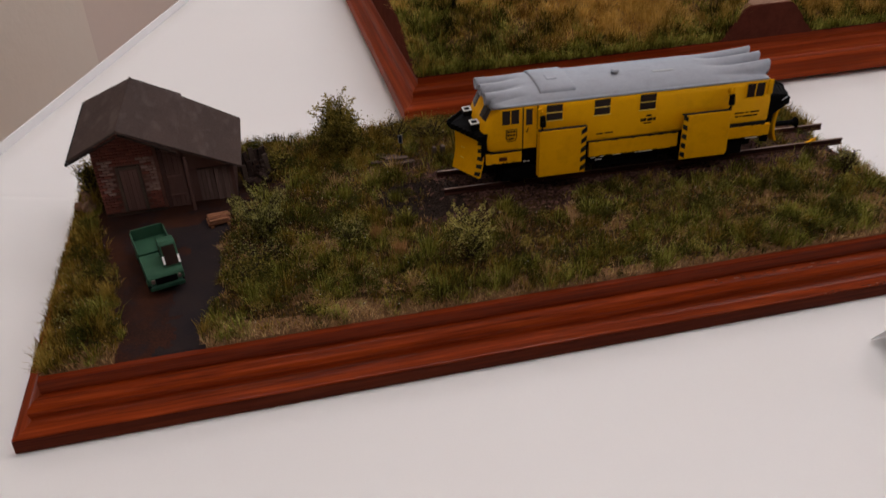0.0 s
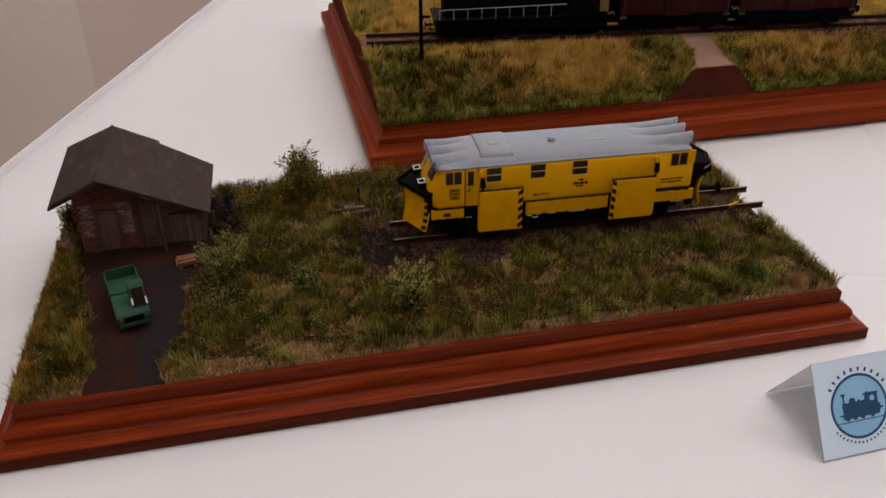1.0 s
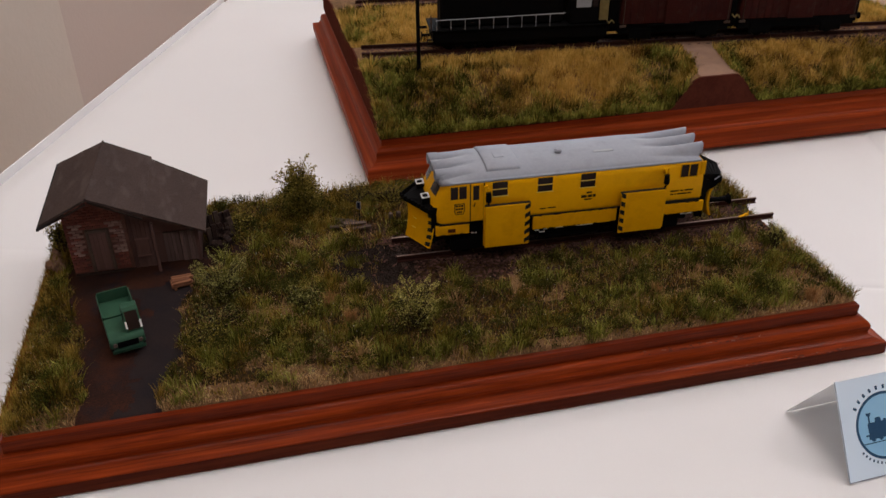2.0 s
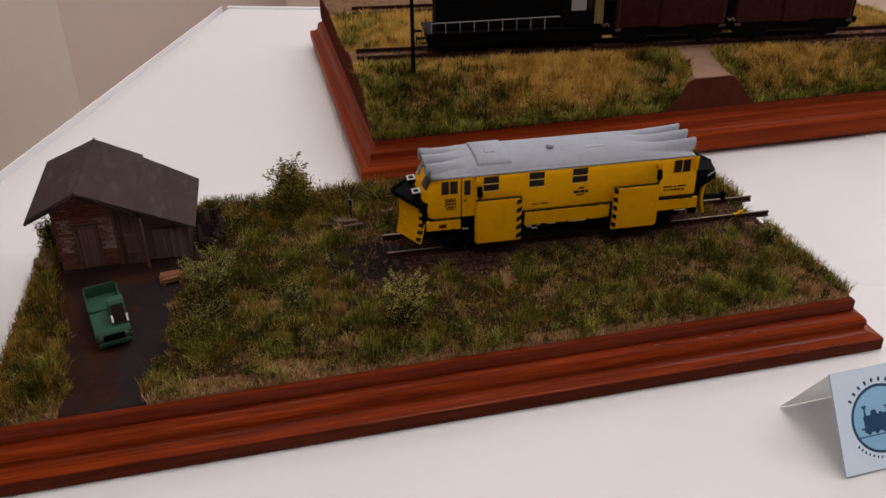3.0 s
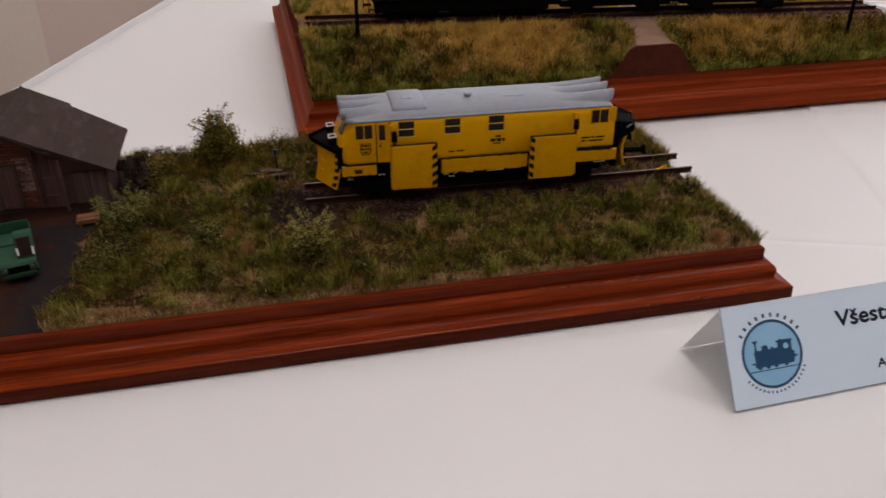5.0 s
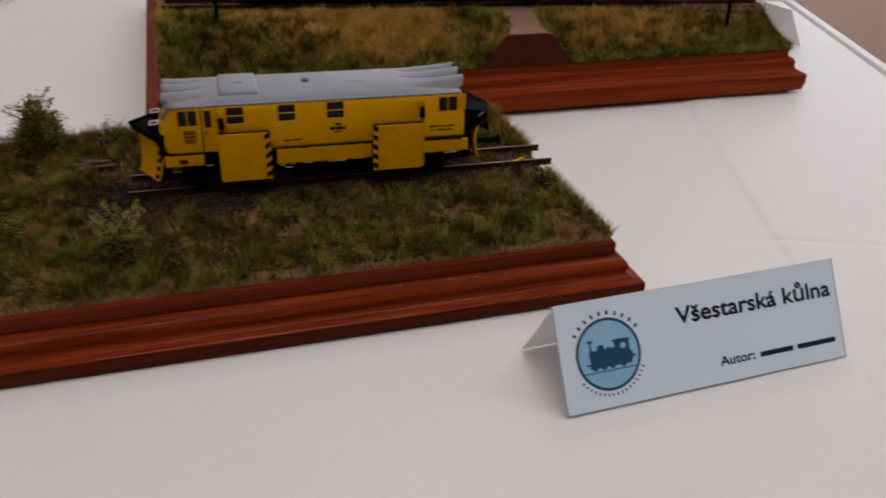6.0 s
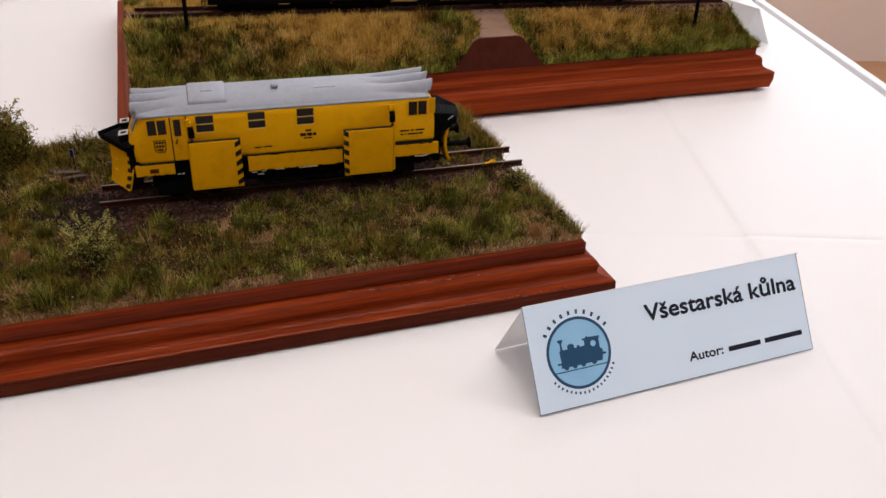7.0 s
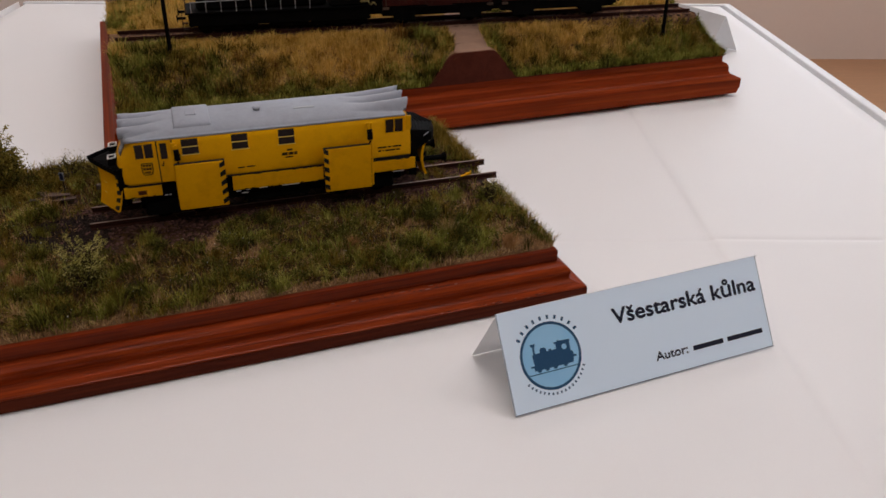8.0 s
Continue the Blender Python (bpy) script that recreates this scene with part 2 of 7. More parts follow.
def leaf_mat(name, a, b, c, island=0.6, scale=55.0, trans=0.26):
    """Blades and leaves: each its own tone, drifting over the ground in patches."""
    m, nd, lk, bs = nodes_of(name)
    tc = nd.new("ShaderNodeTexCoord")
    nz = nd.new("ShaderNodeTexNoise")
    nz.inputs["Scale"].default_value, nz.inputs["Detail"].default_value = scale, 3.0
    lk.new(tc.outputs["Object"], nz.inputs["Vector"])
    fine = nd.new("ShaderNodeTexNoise")
    fine.inputs["Scale"].default_value, fine.inputs["Detail"].default_value = scale * 3.4, 2.0
    lk.new(tc.outputs["Object"], fine.inputs["Vector"])
    both = nd.new("ShaderNodeMix")
    both.data_type, both.inputs[0].default_value = "FLOAT", 0.45
    lk.new(nz.outputs["Fac"], both.inputs[2]), lk.new(fine.outputs["Fac"], both.inputs[3])
    geo = nd.new("ShaderNodeNewGeometry")
    mx = nd.new("ShaderNodeMix")
    mx.data_type, mx.inputs[0].default_value = "FLOAT", island * 0.42
    lk.new(both.outputs[0], mx.inputs[2]), lk.new(geo.outputs["Random Per Island"], mx.inputs[3])
    ramp = nd.new("ShaderNodeValToRGB")
    e = ramp.color_ramp.elements
    e[0].position, e[0].color = 0.33, (*a, 1)
    e[1].position, e[1].color = 0.68, (*c, 1)
    mid = e.new(0.5)
    mid.color = (*b, 1)
    lk.new(mx.outputs[0], ramp.inputs[0]), lk.new(ramp.outputs[0], bs.inputs["Base Color"])
    bs.inputs["Roughness"].default_value = 0.7
    bs.inputs["Specular IOR Level"].default_value = 0.04
    if trans:
        tr = nd.new("ShaderNodeBsdfTranslucent")
        lk.new(ramp.outputs[0], tr.inputs[0])
        ms = nd.new("ShaderNodeMixShader")
        ms.inputs[0].default_value = trans
        out = nd["Material Output"]
        lk.new(bs.outputs[0], ms.inputs[1]), lk.new(tr.outputs[0], ms.inputs[2]), lk.new(ms.outputs[0], out.inputs[0])
    return m


M_G_GREEN = leaf_mat("green_grass_fibre", (0.0240, 0.0200, 0.0022), (0.1460, 0.1320, 0.0170), (0.430, 0.395, 0.080))
M_G_OLIVE = leaf_mat("olive_grass_fibre", (0.0380, 0.0230, 0.0028), (0.2100, 0.1340, 0.0190), (0.500, 0.340, 0.075))
M_G_STRAW = leaf_mat("straw_grass_fibre", (0.1500, 0.0760, 0.0270), (0.4700, 0.2800, 0.1200), (0.680, 0.480, 0.250))
M_G_ORANGE = leaf_mat("orange_grass_tuft", (0.24, 0.115, 0.040), (0.40, 0.210, 0.080), (0.52, 0.31, 0.14))
# fibre of the dark tufts, and of the shade painted between near tufts
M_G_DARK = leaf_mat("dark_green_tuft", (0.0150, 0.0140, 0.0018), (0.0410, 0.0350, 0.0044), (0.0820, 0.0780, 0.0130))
M_G_BRIGHT = leaf_mat("bright_grass_fibre", (0.0370, 0.0350, 0.0038), (0.1900, 0.1840, 0.0260), (0.505, 0.485, 0.115))
M_G_RUSSET = leaf_mat("russet_grass_fibre", (0.075, 0.032, 0.006), (0.215, 0.108, 0.022), (0.400, 0.225, 0.062))
M_G_GOLD = leaf_mat("golden_grass_fibre", (0.3441, 0.2037, 0.0368), (0.6477, 0.4169, 0.0966), (0.8298, 0.5875, 0.2024), trans=0.45)
M_SEED = mat("seed_head", (0.70, 0.66, 0.52), (0.45, 0.42, 0.26), rough=0.8, scale=900, coarse=90, island=0.6)
M_LEAF = leaf_mat("bush_leaf", (0.105, 0.084, 0.014), (0.240, 0.186, 0.034), (0.40, 0.310, 0.082))
M_LEAF_PALE = leaf_mat("pale_bush_leaf", (0.102, 0.098, 0.020), (0.262, 0.240, 0.064), (0.51, 0.455, 0.190))
# dark leaf of the low weeds, and of the shade painted inside bushes
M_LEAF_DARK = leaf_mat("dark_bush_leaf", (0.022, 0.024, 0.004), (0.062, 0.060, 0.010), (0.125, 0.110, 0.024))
M_LEAF_YELLOW = leaf_mat("yellowish_bush_leaf", (0.140, 0.122, 0.022), (0.41, 0.36, 0.090), (0.70, 0.63, 0.26))
M_TWIG = mat("twig", (0.045, 0.030, 0.018), (0.025, 0.017, 0.011), rough=0.9, scale=2500, coarse=200)

M_CARD = leaf_mat("white_card", (0.80, 0.80, 0.80), (0.82, 0.82, 0.82), (0.84, 0.84, 0.84), island=0.0, trans=0.6)

M_CLEAR = glass("clear_window_glass", (1.0, 1.0, 1.0), 0.02)
M_CLEAR.node_tree.nodes["Principled BSDF"].inputs["Transmission Weight"].default_value = 1.0


# ---- building helpers ----
def link(name, bm, material, parent=None, smooth=False):
    me = bpy.data.meshes.new(name)
    bmesh.ops.recalc_face_normals(bm, faces=bm.faces)
    bm.to_mesh(me)
    bm.free()
    for m in material if isinstance(material, (list, tuple)) else [material]:
        me.materials.append(m)
    if smooth:
        for p in me.polygons:
            p.use_smooth = True
    ob = new(name, me)
    ob.parent = parent
    return ob


def part(name, bm, material, parent, label="", smooth=False):
    return tagged(link(name, bm, material, parent, smooth), label)


def thing(name, m, label, category, group="", kind=""):
    ob = new(name)
    ob.empty_display_size = 0.01
    ob.matrix_basis = m
    return tagged(ob, label, category, group, kind)


def box(bm, x0, x1, y0, y1, z0, z1, bevel=0.0, m=None, segments=1):
    vs = [bm.verts.new((x, y, z)) for x in (x0, x1) for y in (y0, y1) for z in (z0, z1)]
    fs = [bm.faces.new([vs[i] for i in q]) for q in ((0, 1, 3, 2), (4, 6, 7, 5), (0, 4, 5, 1), (2, 3, 7, 6), (0, 2, 6, 4), (1, 5, 7, 3))]
    if m is not None:
        bmesh.ops.transform(bm, matrix=m, verts=vs)
    if bevel:
        bmesh.ops.bevel(bm, geom=list({e for f in fs for e in f.edges}), offset=bevel, segments=segments, affect="EDGES", profile=0.5)
    return bm


def boxes(*rows, bevel=0.0):
    bm = bmesh.new()
    for r in rows:
        box(bm, *r, bevel=bevel)
    return bm


def rod(bm, a, b, r0, r1=None, n=10, caps=True):
    """A round bar from a to b."""
    a, b = Vector(a), Vector(b)
    r1 = r0 if r1 is None else r1
    q = (b - a).to_track_quat("Z", "Y")
    rings = []
    for c, r in ((a, r0), (b, r1)):
        rings.append([bm.verts.new(c + q @ Vector((r * math.cos(2 * math.pi * i / n), r * math.sin(2 * math.pi * i / n), 0))) for i in range(n)])
    for i in range(n):
        bm.faces.new((rings[0][i], rings[0][(i + 1) % n], rings[1][(i + 1) % n], rings[1][i]))
    if caps:
        bm.faces.new(rings[0][::-1]), bm.faces.new(rings[1])
    return bm


def prism(bm, pts, axis, a, b):
    """A closed outline pushed along an axis: 'x' takes (y, z), 'y' takes (x, z), 'z' takes (x, y)."""
    def at(p, s):
        return {"x": (s, p[0], p[1]), "y": (p[0], s, p[1]), "z": (p[0], p[1], s)}[axis]
    r0 = [bm.verts.new(at(p, a)) for p in pts]
    r1 = [bm.verts.new(at(p, b)) for p in pts]
    n = len(pts)
    for i in range(n):
        bm.faces.new((r0[i], r0[(i + 1) % n], r1[(i + 1) % n], r1[i]))
    bm.faces.new(r0[::-1]), bm.faces.new(r1)
    return bm


def rings_mesh(bm, rings, caps=True):
    """Skin over closed rings of equal length."""
    vs = [[bm.verts.new(p) for p in r] for r in rings]
    n = len(vs[0])
    for a, b in zip(vs, vs[1:]):
        for i in range(n):
            bm.faces.new((a[i], a[(i + 1) % n], b[(i + 1) % n], b[i]))
    if caps:
        bm.faces.new(vs[0][::-1]), bm.faces.new(vs[-1])
    return bm


def sheet(name, xs, ys, height, materials, pick=None, parent=None, rim_z=None):
    """A ground sheet over a grid of lines, with its rim turned down to rim_z."""
    nx, ny = len(xs), len(ys)
    gx, gy = np.meshgrid(xs, ys, indexing="ij")
    gz = height(gx, gy)
    if rim_z is not None:
        gz[0, :] = gz[-1, :] = rim_z
        gz[:, 0] = gz[:, -1] = rim_z
    co = np.stack([gx, gy, gz], -1).reshape(-1, 3)
    i, j = np.meshgrid(np.arange(nx - 1), np.arange(ny - 1), indexing="ij")
    a = (i * ny + j).reshape(-1)
    quads = np.stack([a, a + ny, a + ny + 1, a + 1], -1)
    me = mesh_from(name, co, quads)
    for m in materials:
        me.materials.append(m)
    if pick is not None:
        mid = co[quads].mean(1)
        me.polygons.foreach_set("material_index", pick(mid[:, 0], mid[:, 1]).astype(np.int32))
    me.polygons.foreach_set("use_smooth", np.ones(len(quads), bool))
    ob = new(name, me)
    ob.parent = parent
    return ob


def mesh_from(name, co, faces):
    """A mesh from arrays of corners and of equal-sided faces."""
    me = bpy.data.meshes.new(name)
    k = faces.shape[1]
    me.vertices.add(len(co))
    me.vertices.foreach_set("co", np.ascontiguousarray(co, np.float32).reshape(-1))
    me.loops.add(faces.size)
    me.loops.foreach_set("vertex_index", np.ascontiguousarray(faces, np.int32).reshape(-1))
    me.polygons.add(len(faces))
    me.polygons.foreach_set("loop_start", np.arange(0, faces.size, k, dtype=np.int32))
    me.update(calc_edges=True)
    me.validate()
    return me


rng = np.random.default_rng(7)
LATTICE = rng.random((64, 64))


def drift(x, y, s):
    """Smooth random values 0 to 1 over the plan, s waves a metre."""
    u, v = np.asarray(x) * s + 11.3, np.asarray(y) * s + 5.7
    i, j = np.floor(u).astype(int), np.floor(v).astype(int)
    fu, fv = u - i, v - j
    fu, fv = fu * fu * (3 - 2 * fu), fv * fv * (3 - 2 * fv)
    g = lambda a, b: LATTICE[a % 64, b % 64]
    return (g(i, j) * (1 - fu) + g(i + 1, j) * fu) * (1 - fv) + (g(i, j + 1) * (1 - fu) + g(i + 1, j + 1) * fu) * fv


def step(x, a, b):
    t = np.clip((x - a) / (b - a), 0, 1)
    return t * t * (3 - 2 * t)


ROOM = pose(0, 0, 0, 0, 0, TURN_ROOM)

# ---- the room ----
def slab(name, rows, material, label):
    ob = link(name, boxes(*rows), material)
    ob.matrix_basis = ROOM
    return tagged(ob, label, name.split("_")[0], kind="structure")


ML, MLL = -0.43, -0.78
slab("floor", [(-1.3, M1 + 0.2, N0 - 0.2, N1 + 0.2, FLOOR_Z - 0.1, FLOOR_Z)], M_FLOOR, "tan wooden floor of the exhibition room")
slab("ceiling", [(-1.3, M1 + 0.2, N0 - 0.2, N1 + 0.2, CEIL_Z, CEIL_Z + 0.1)], M_CEIL, "plain white ceiling of the exhibition room")
slab("wall_left", [(ML - 0.12, ML, N0 - 0.2, 0.88, FLOOR_Z, CEIL_Z)], M_WALL, "smooth beige wall ending in an outside corner")
slab("wall_recess", [(MLL - 0.12, MLL, 0.76, N1 + 0.2, FLOOR_Z, CEIL_Z), (MLL, ML - 0.12, 0.76, 0.88, FLOOR_Z, CEIL_Z)], M_WALL_PINK, "pinkish beige wall of a shallow recess")
wz0, wz1 = 0.15, 1.55
cuts = [MLL] + [v for ab in WINDOWS_BACK for v in ab] + [M1 + 0.2]
rows = [(MLL, M1 + 0.2, N1, N1 + 0.2, FLOOR_Z, wz0), (MLL, M1 + 0.2, N1, N1 + 0.2, wz1, CEIL_Z)]
rows += [(cuts[i], cuts[i + 1], N1, N1 + 0.2, wz0, wz1) for i in range(0, len(cuts), 2)]
slab("wall_back", rows, M_WALL_LIGHT, "pale cream wall with windows")
slab("wall_right", [(M1, M1 + 0.2, N0 - 0.2, N1, FLOOR_Z, wz0), (M1, M1 + 0.2, N0 - 0.2, N1, wz1, CEIL_Z),
                    (M1, M1 + 0.2, N0 - 0.2, -0.2, wz0, wz1), (M1, M1 + 0.2, 1.4, N1, wz0, wz1)], M_WALL_LIGHT, "pale cream wall with a window")
# unseen wall behind the camera, coloured dark so the varnish reflects less
slab("wall_front", [(ML, M1, N0 - 0.2, N0, FLOOR_Z, CEIL_Z)], M_WALL_DIM, "unseen wall closing the room, dark brown to dim reflections")


def window(name, m):
    w = thing(name, m, "white framed window letting in daylight", "window", kind="structure")
    part("window_frame", boxes((-0.7, 0.7, 0, 0.06, wz0, wz0 + 0.05), (-0.7, 0.7, 0, 0.06, wz1 - 0.05, wz1), (-0.7, -0.65, 0, 0.06, wz0 + 0.05, wz1 - 0.05),
                               (0.65, 0.7, 0, 0.06, wz0 + 0.05, wz1 - 0.05), (-0.025, 0.025, 0, 0.06, wz0 + 0.05, wz1 - 0.05)), M_WHITE, w)
    for a, b in ((-0.65, -0.025), (0.025, 0.65)):
        pane = part("pane", boxes((a, b, 0.028, 0.034, wz0 + 0.05, wz1 - 0.05)), M_CLEAR, w)
        pane.visible_shadow = False


for i, (a, b) in enumerate(WINDOWS_BACK):
    window("window_%d" % (i + 1), ROOM @ pose((a + b) / 2, N1 + 0.1, 0))
window("window_3", ROOM @ pose(M1 + 0.16, 0.6, 0, 0, 0, 90))
for m, n in LAMPS:
    lamp = thing("ceiling_lamp", ROOM @ pose(m, n, CEIL_Z), "long white fluorescent ceiling lamp", "lamp", "ceiling lamps")
    part("housing", boxes((-0.6, 0.6, -0.13, 0.13, -0.05, 0), bevel=0.006), M_WHITE, lamp)
    part("diffuser", boxes((-0.56, 0.56, -0.11, 0.11, -0.062, -0.05), bevel=0.004), M_LAMP_WHITE, lamp)

# ---- the table and its white cover ----
T0, T1, S0, S1 = -0.1558, 0.6525, -0.46, 0.760
table = thing("table", ROOM @ pose(0, 0, FLOOR_Z), "long white exhibition table with a rounded rim", "table")
zt = -FLOOR_Z
part("tabletop", boxes((T0 + 0.004, T1 - 0.004, S0 + 0.004, S1 - 0.004, zt - 0.032, zt - 0.0082), bevel=0.002), M_RIM, table)
for a in (T0 + 0.06, T1 - 0.06):
    for b in (S0 + 0.06, S1 - 0.06):
        part("leg", boxes((a - 0.02, a + 0.02, b - 0.02, b + 0.02, 0, zt - 0.032), bevel=0.003), M_RIM, table)
RW, RWL = 0.0085, 0.0014
for r in ((T1 - RW, T1, S0, S1), (T0 + RW, T1 - RW, S1 - RW, S1), (T0 + RW, T1 - RW, S0, S0 + RW)):
    part("rim", box(bmesh.new(), *r, zt - 0.03, zt + 0.0002, bevel=0.0010, segments=2), M_RIM, table, smooth=False)
part("rim", box(bmesh.new(), T0, T0 + RWL - 0.0002, S0, S1, zt - 0.03, zt - 0.0008, bevel=0.0004, segments=2), M_CLOTH, table, smooth=False)
part("joint", boxes((T0 + RWL - 0.0002, T1 - RW, S0 + RW, S1 - RW, zt - 0.0082, zt - 0.0072)), M_GROOVE, table)

CREASE_M, CREASE_N = (0.457,), (0.1885,)


def lines(a, b, stepsize, creases):
    v = list(np.arange(a, b, stepsize)) + [b]
    for c in creases:
        v += [c + d for d in (0.018, 0.015, 0.012, -0.014, -0.009, -0.006, -0.004, -0.002, -0.0014, -0.001, -0.0005, 0, 0.0005, 0.001, 0.0014, 0.002, 0.004, 0.006, 0.009)]
    return np.unique(np.round(v, 5))


def cover_height(x, y):
    z = -0.0006 - 0.0005 * drift(x, y, 9) * (drift(x, y, 4))
    for c in CREASE_M:
        z = z + 0.00135 / (1 + np.exp(-(x - c) / 0.0011)) * np.exp(-np.maximum(x - c, 0) / 0.07)  # one half lies a little proud of the other
    for c in CREASE_N:
        z = z - 0.00040 * np.exp(-((y - c) / 0.0022) ** 2)
    return z


cover = sheet("table_cover", lines(T0 + RWL + 0.0003, T1 - RW - 0.0014, 0.012, CREASE_M), lines(S0 + RW + 0.0014, S1 - RW - 0.0014, 0.012, CREASE_N),
              cover_height, [M_CLOTH], rim_z=-0.0070)
cover.matrix_basis = ROOM
tagged(cover, "smooth white table cover with fold creases", "tablecloth")

# ---- the two display bases ----
PROFILE_EDGE = [(0.0, 0.0161), (0.0006, 0.0163), (0.0006, 0.0216), (0.0003, 0.0221), (-0.0030, 0.0221), (-0.0030, 0.0161)]
PROFILE_SMALL = [(-0.004, 0.0160), (0.0004, 0.0160), (0.0014, 0.0159), (0.0028, 0.0155), (0.0040, 0.0148), (0.0050, 0.0137), (0.0056, 0.0124), (0.0056, 0.0110), (0.0053, 0.0099), (0.0052, 0.0091), (0.0055, 0.0083),
                 (0.0063, 0.0077), (0.0076, 0.0071), (0.0094, 0.0067), (0.0108, 0.0065), (0.0116, 0.0062), (0.0118, 0.0058), (0.0116, 0.0056), (-0.004, 0.0056)]
PROFILE_FOOT = [(-0.004, 0.0055), (0.0117, 0.0055), (0.0118, 0.0050), (0.0119, 0.0008), (0.0119, 0.0), (-0.004, 0.0)]
PROFILE_TALL = [(0, 0.0320), (0, 0.0262), (0.0008, 0.0258), (0.0026, 0.0250), (0.0038, 0.0235), (0.0043, 0.0215), (0.0044, 0.0192), (0.0054, 0.0174),
                (0.0072, 0.0160), (0.0096, 0.0153), (0.0112, 0.0149), (0.0117, 0.0140), (0.0117, 0.0080), (0.0108, 0.0045), (0.0104, 0.0026), (0.0052, 0.0024), (0.0048, 0.0), (-0.004, 0.0), (-0.004, 0.0320)]


def moulding(parent, profile, length, m, material, name="moulding"):
    bm = bmesh.new()
    a = [bm.verts.new((-d, -d, z)) for d, z in profile]
    cuts_along = [a]
    for s in np.linspace(0.08, 0.92, 12):
        cuts_along.append([bm.verts.new((length * s, -d + 0.00012 * (noise.noise((s * 31, z * 90, length)) - 0.0), z)) for d, z in profile])
    cuts_along.append([bm.verts.new((length + d, -d, z)) for d, z in profile])
    n = len(profile)
    for p, q in zip(cuts_along, cuts_along[1:]):
        for i in range(n):
            bm.faces.new((p[i], p[(i + 1) % n], q[(i + 1) % n], q[i]))
    bm.faces.new(a[::-1]), bm.faces.new(cuts_along[-1])
    bmesh.ops.recalc_face_normals(bm, faces=bm.faces[:])
    ob = part(name, bm, material, parent)
    ob.matrix_basis = m
    return ob


def display_base(x0, x1, y0, y1, top, profile, material, label):
    b = thing("display_base", pose(x0, y0, 0), label, "display base")
    w, d = x1 - x0, y1 - y0
    moulding(b, profile, w, pose(0, 0, 0), material)
    moulding(b, profile, d, pose(w, 0, 0, 0, 0, 90), material)
    moulding(b, profile, w, pose(w, d, 0, 0, 0, 180), material)
    moulding(b, profile, d, pose(0, d, 0, 0, 0, -90), material)
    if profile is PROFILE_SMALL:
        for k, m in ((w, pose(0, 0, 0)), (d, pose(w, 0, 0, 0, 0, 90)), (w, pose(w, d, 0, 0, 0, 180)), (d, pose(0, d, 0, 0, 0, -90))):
            moulding(b, PROFILE_EDGE, k, m, M_MAHOGANY_SHADED, "edge_board")
            moulding(b, PROFILE_FOOT, k, m, M_FOOT, "foot_strip")
    part("board", boxes((0.0042, w - 0.0042, 0.0042, d - 0.0042, 0.001, top - 0.001)), M_BOARD, b)
    return b


AX0, AX1, AY0, AY1 = 0.0120, 0.3880, 0.0120, 0.186
BX0, BX1, BY0, BY1 = 0.1995, 0.6500, 0.2390, 0.5635
base_near = display_base(AX0, AX1, AY0, AY1, 0.0218, PROFILE_SMALL, M_MAHOGANY, "varnished dark mahogany base with moulded edges, carrying the shed diorama")
base_far = display_base(BX0, BX1, BY0, BY1, 0.0320, PROFILE_TALL, M_MAHOGANY_PALE, "taller red-brown wooden base with moulded edges, carrying the second diorama")

# chipped varnish along the near moulding's two ridges; pale scuffs paint in sheen
chips = random.Random(8)
for i in range(64):
    lip = i < 34
    w = chips.uniform(0.0003, 0.0011)
    x = 0.312 + 0.054 * chips.random() ** 0.8 if lip else 0.262 + 0.064 * chips.random()
    d, z, tilt = chips.choice(((0.0109, 0.00652, 15), (0.0114, 0.00634, 30), (0.0117, 0.00604, 55))) if lip else chips.choice(((0.0016, 0.01589, 18), (0.0024, 0.01567, 20), (0.0032, 0.01533, 28)))
    pale = i % 4 == 0
    ob = part("varnish_chip", box(bmesh.new(), -w, w, -0.00022, 0.00022, -0.00006, 0.00007, bevel=0.00004), M_SCUFF_SHEEN if pale else M_BOARD, base_near, "pale scuff painting sheen on the varnish" if pale else "dark chip in the varnish")
    ob.matrix_basis = pose(x, -d, z, tilt, 0, chips.uniform(-8, 8))

# the near track runs along this line
TRACK_ANGLE = -1.65
TA = (math.cos(radians(TRACK_ANGLE)), math.sin(radians(TRACK_ANGLE)))
TRACK_P = (0.183, 0.1044)


def track_off(x, y):
    """Distance from the near track's middle line, plus behind it."""
    return -(x - TRACK_P[0]) * TA[1] + (y - TRACK_P[1]) * TA[0]


def road_left(y):
    return np.interp(y, [0.0, 0.0109, 0.0625, 0.123, 0.14], [0.0425, 0.0415, 0.0345, 0.0235, 0.0215])


def road_right(y):
    return np.interp(y, [0.0, 0.0142, 0.040, 0.069, 0.090, 0.105, 0.125, 0.14], [0.0665, 0.0685, 0.0745, 0.0795, 0.0790, 0.0840, 0.0920, 0.0920])


def on_road(x, y):
    w = 0.0050 * (drift(x, y, 220) - 0.5) + 0.0070 * (drift(x + 0.2, y, 75) - 0.5)
    return (x > road_left(y) + w) & (x < road_right(y) + w) & (y < 0.138)


def on_ash(x, y):
    w = 0.40 * drift(x, y, 180) + 0.34 * drift(x, y, 430) - 0.10
    return (((x - 0.1725) / 0.022) ** 2 + ((y - 0.0960) / 0.0190) ** 2 < 0.62 + 0.8 * w) & (y < 0.128)


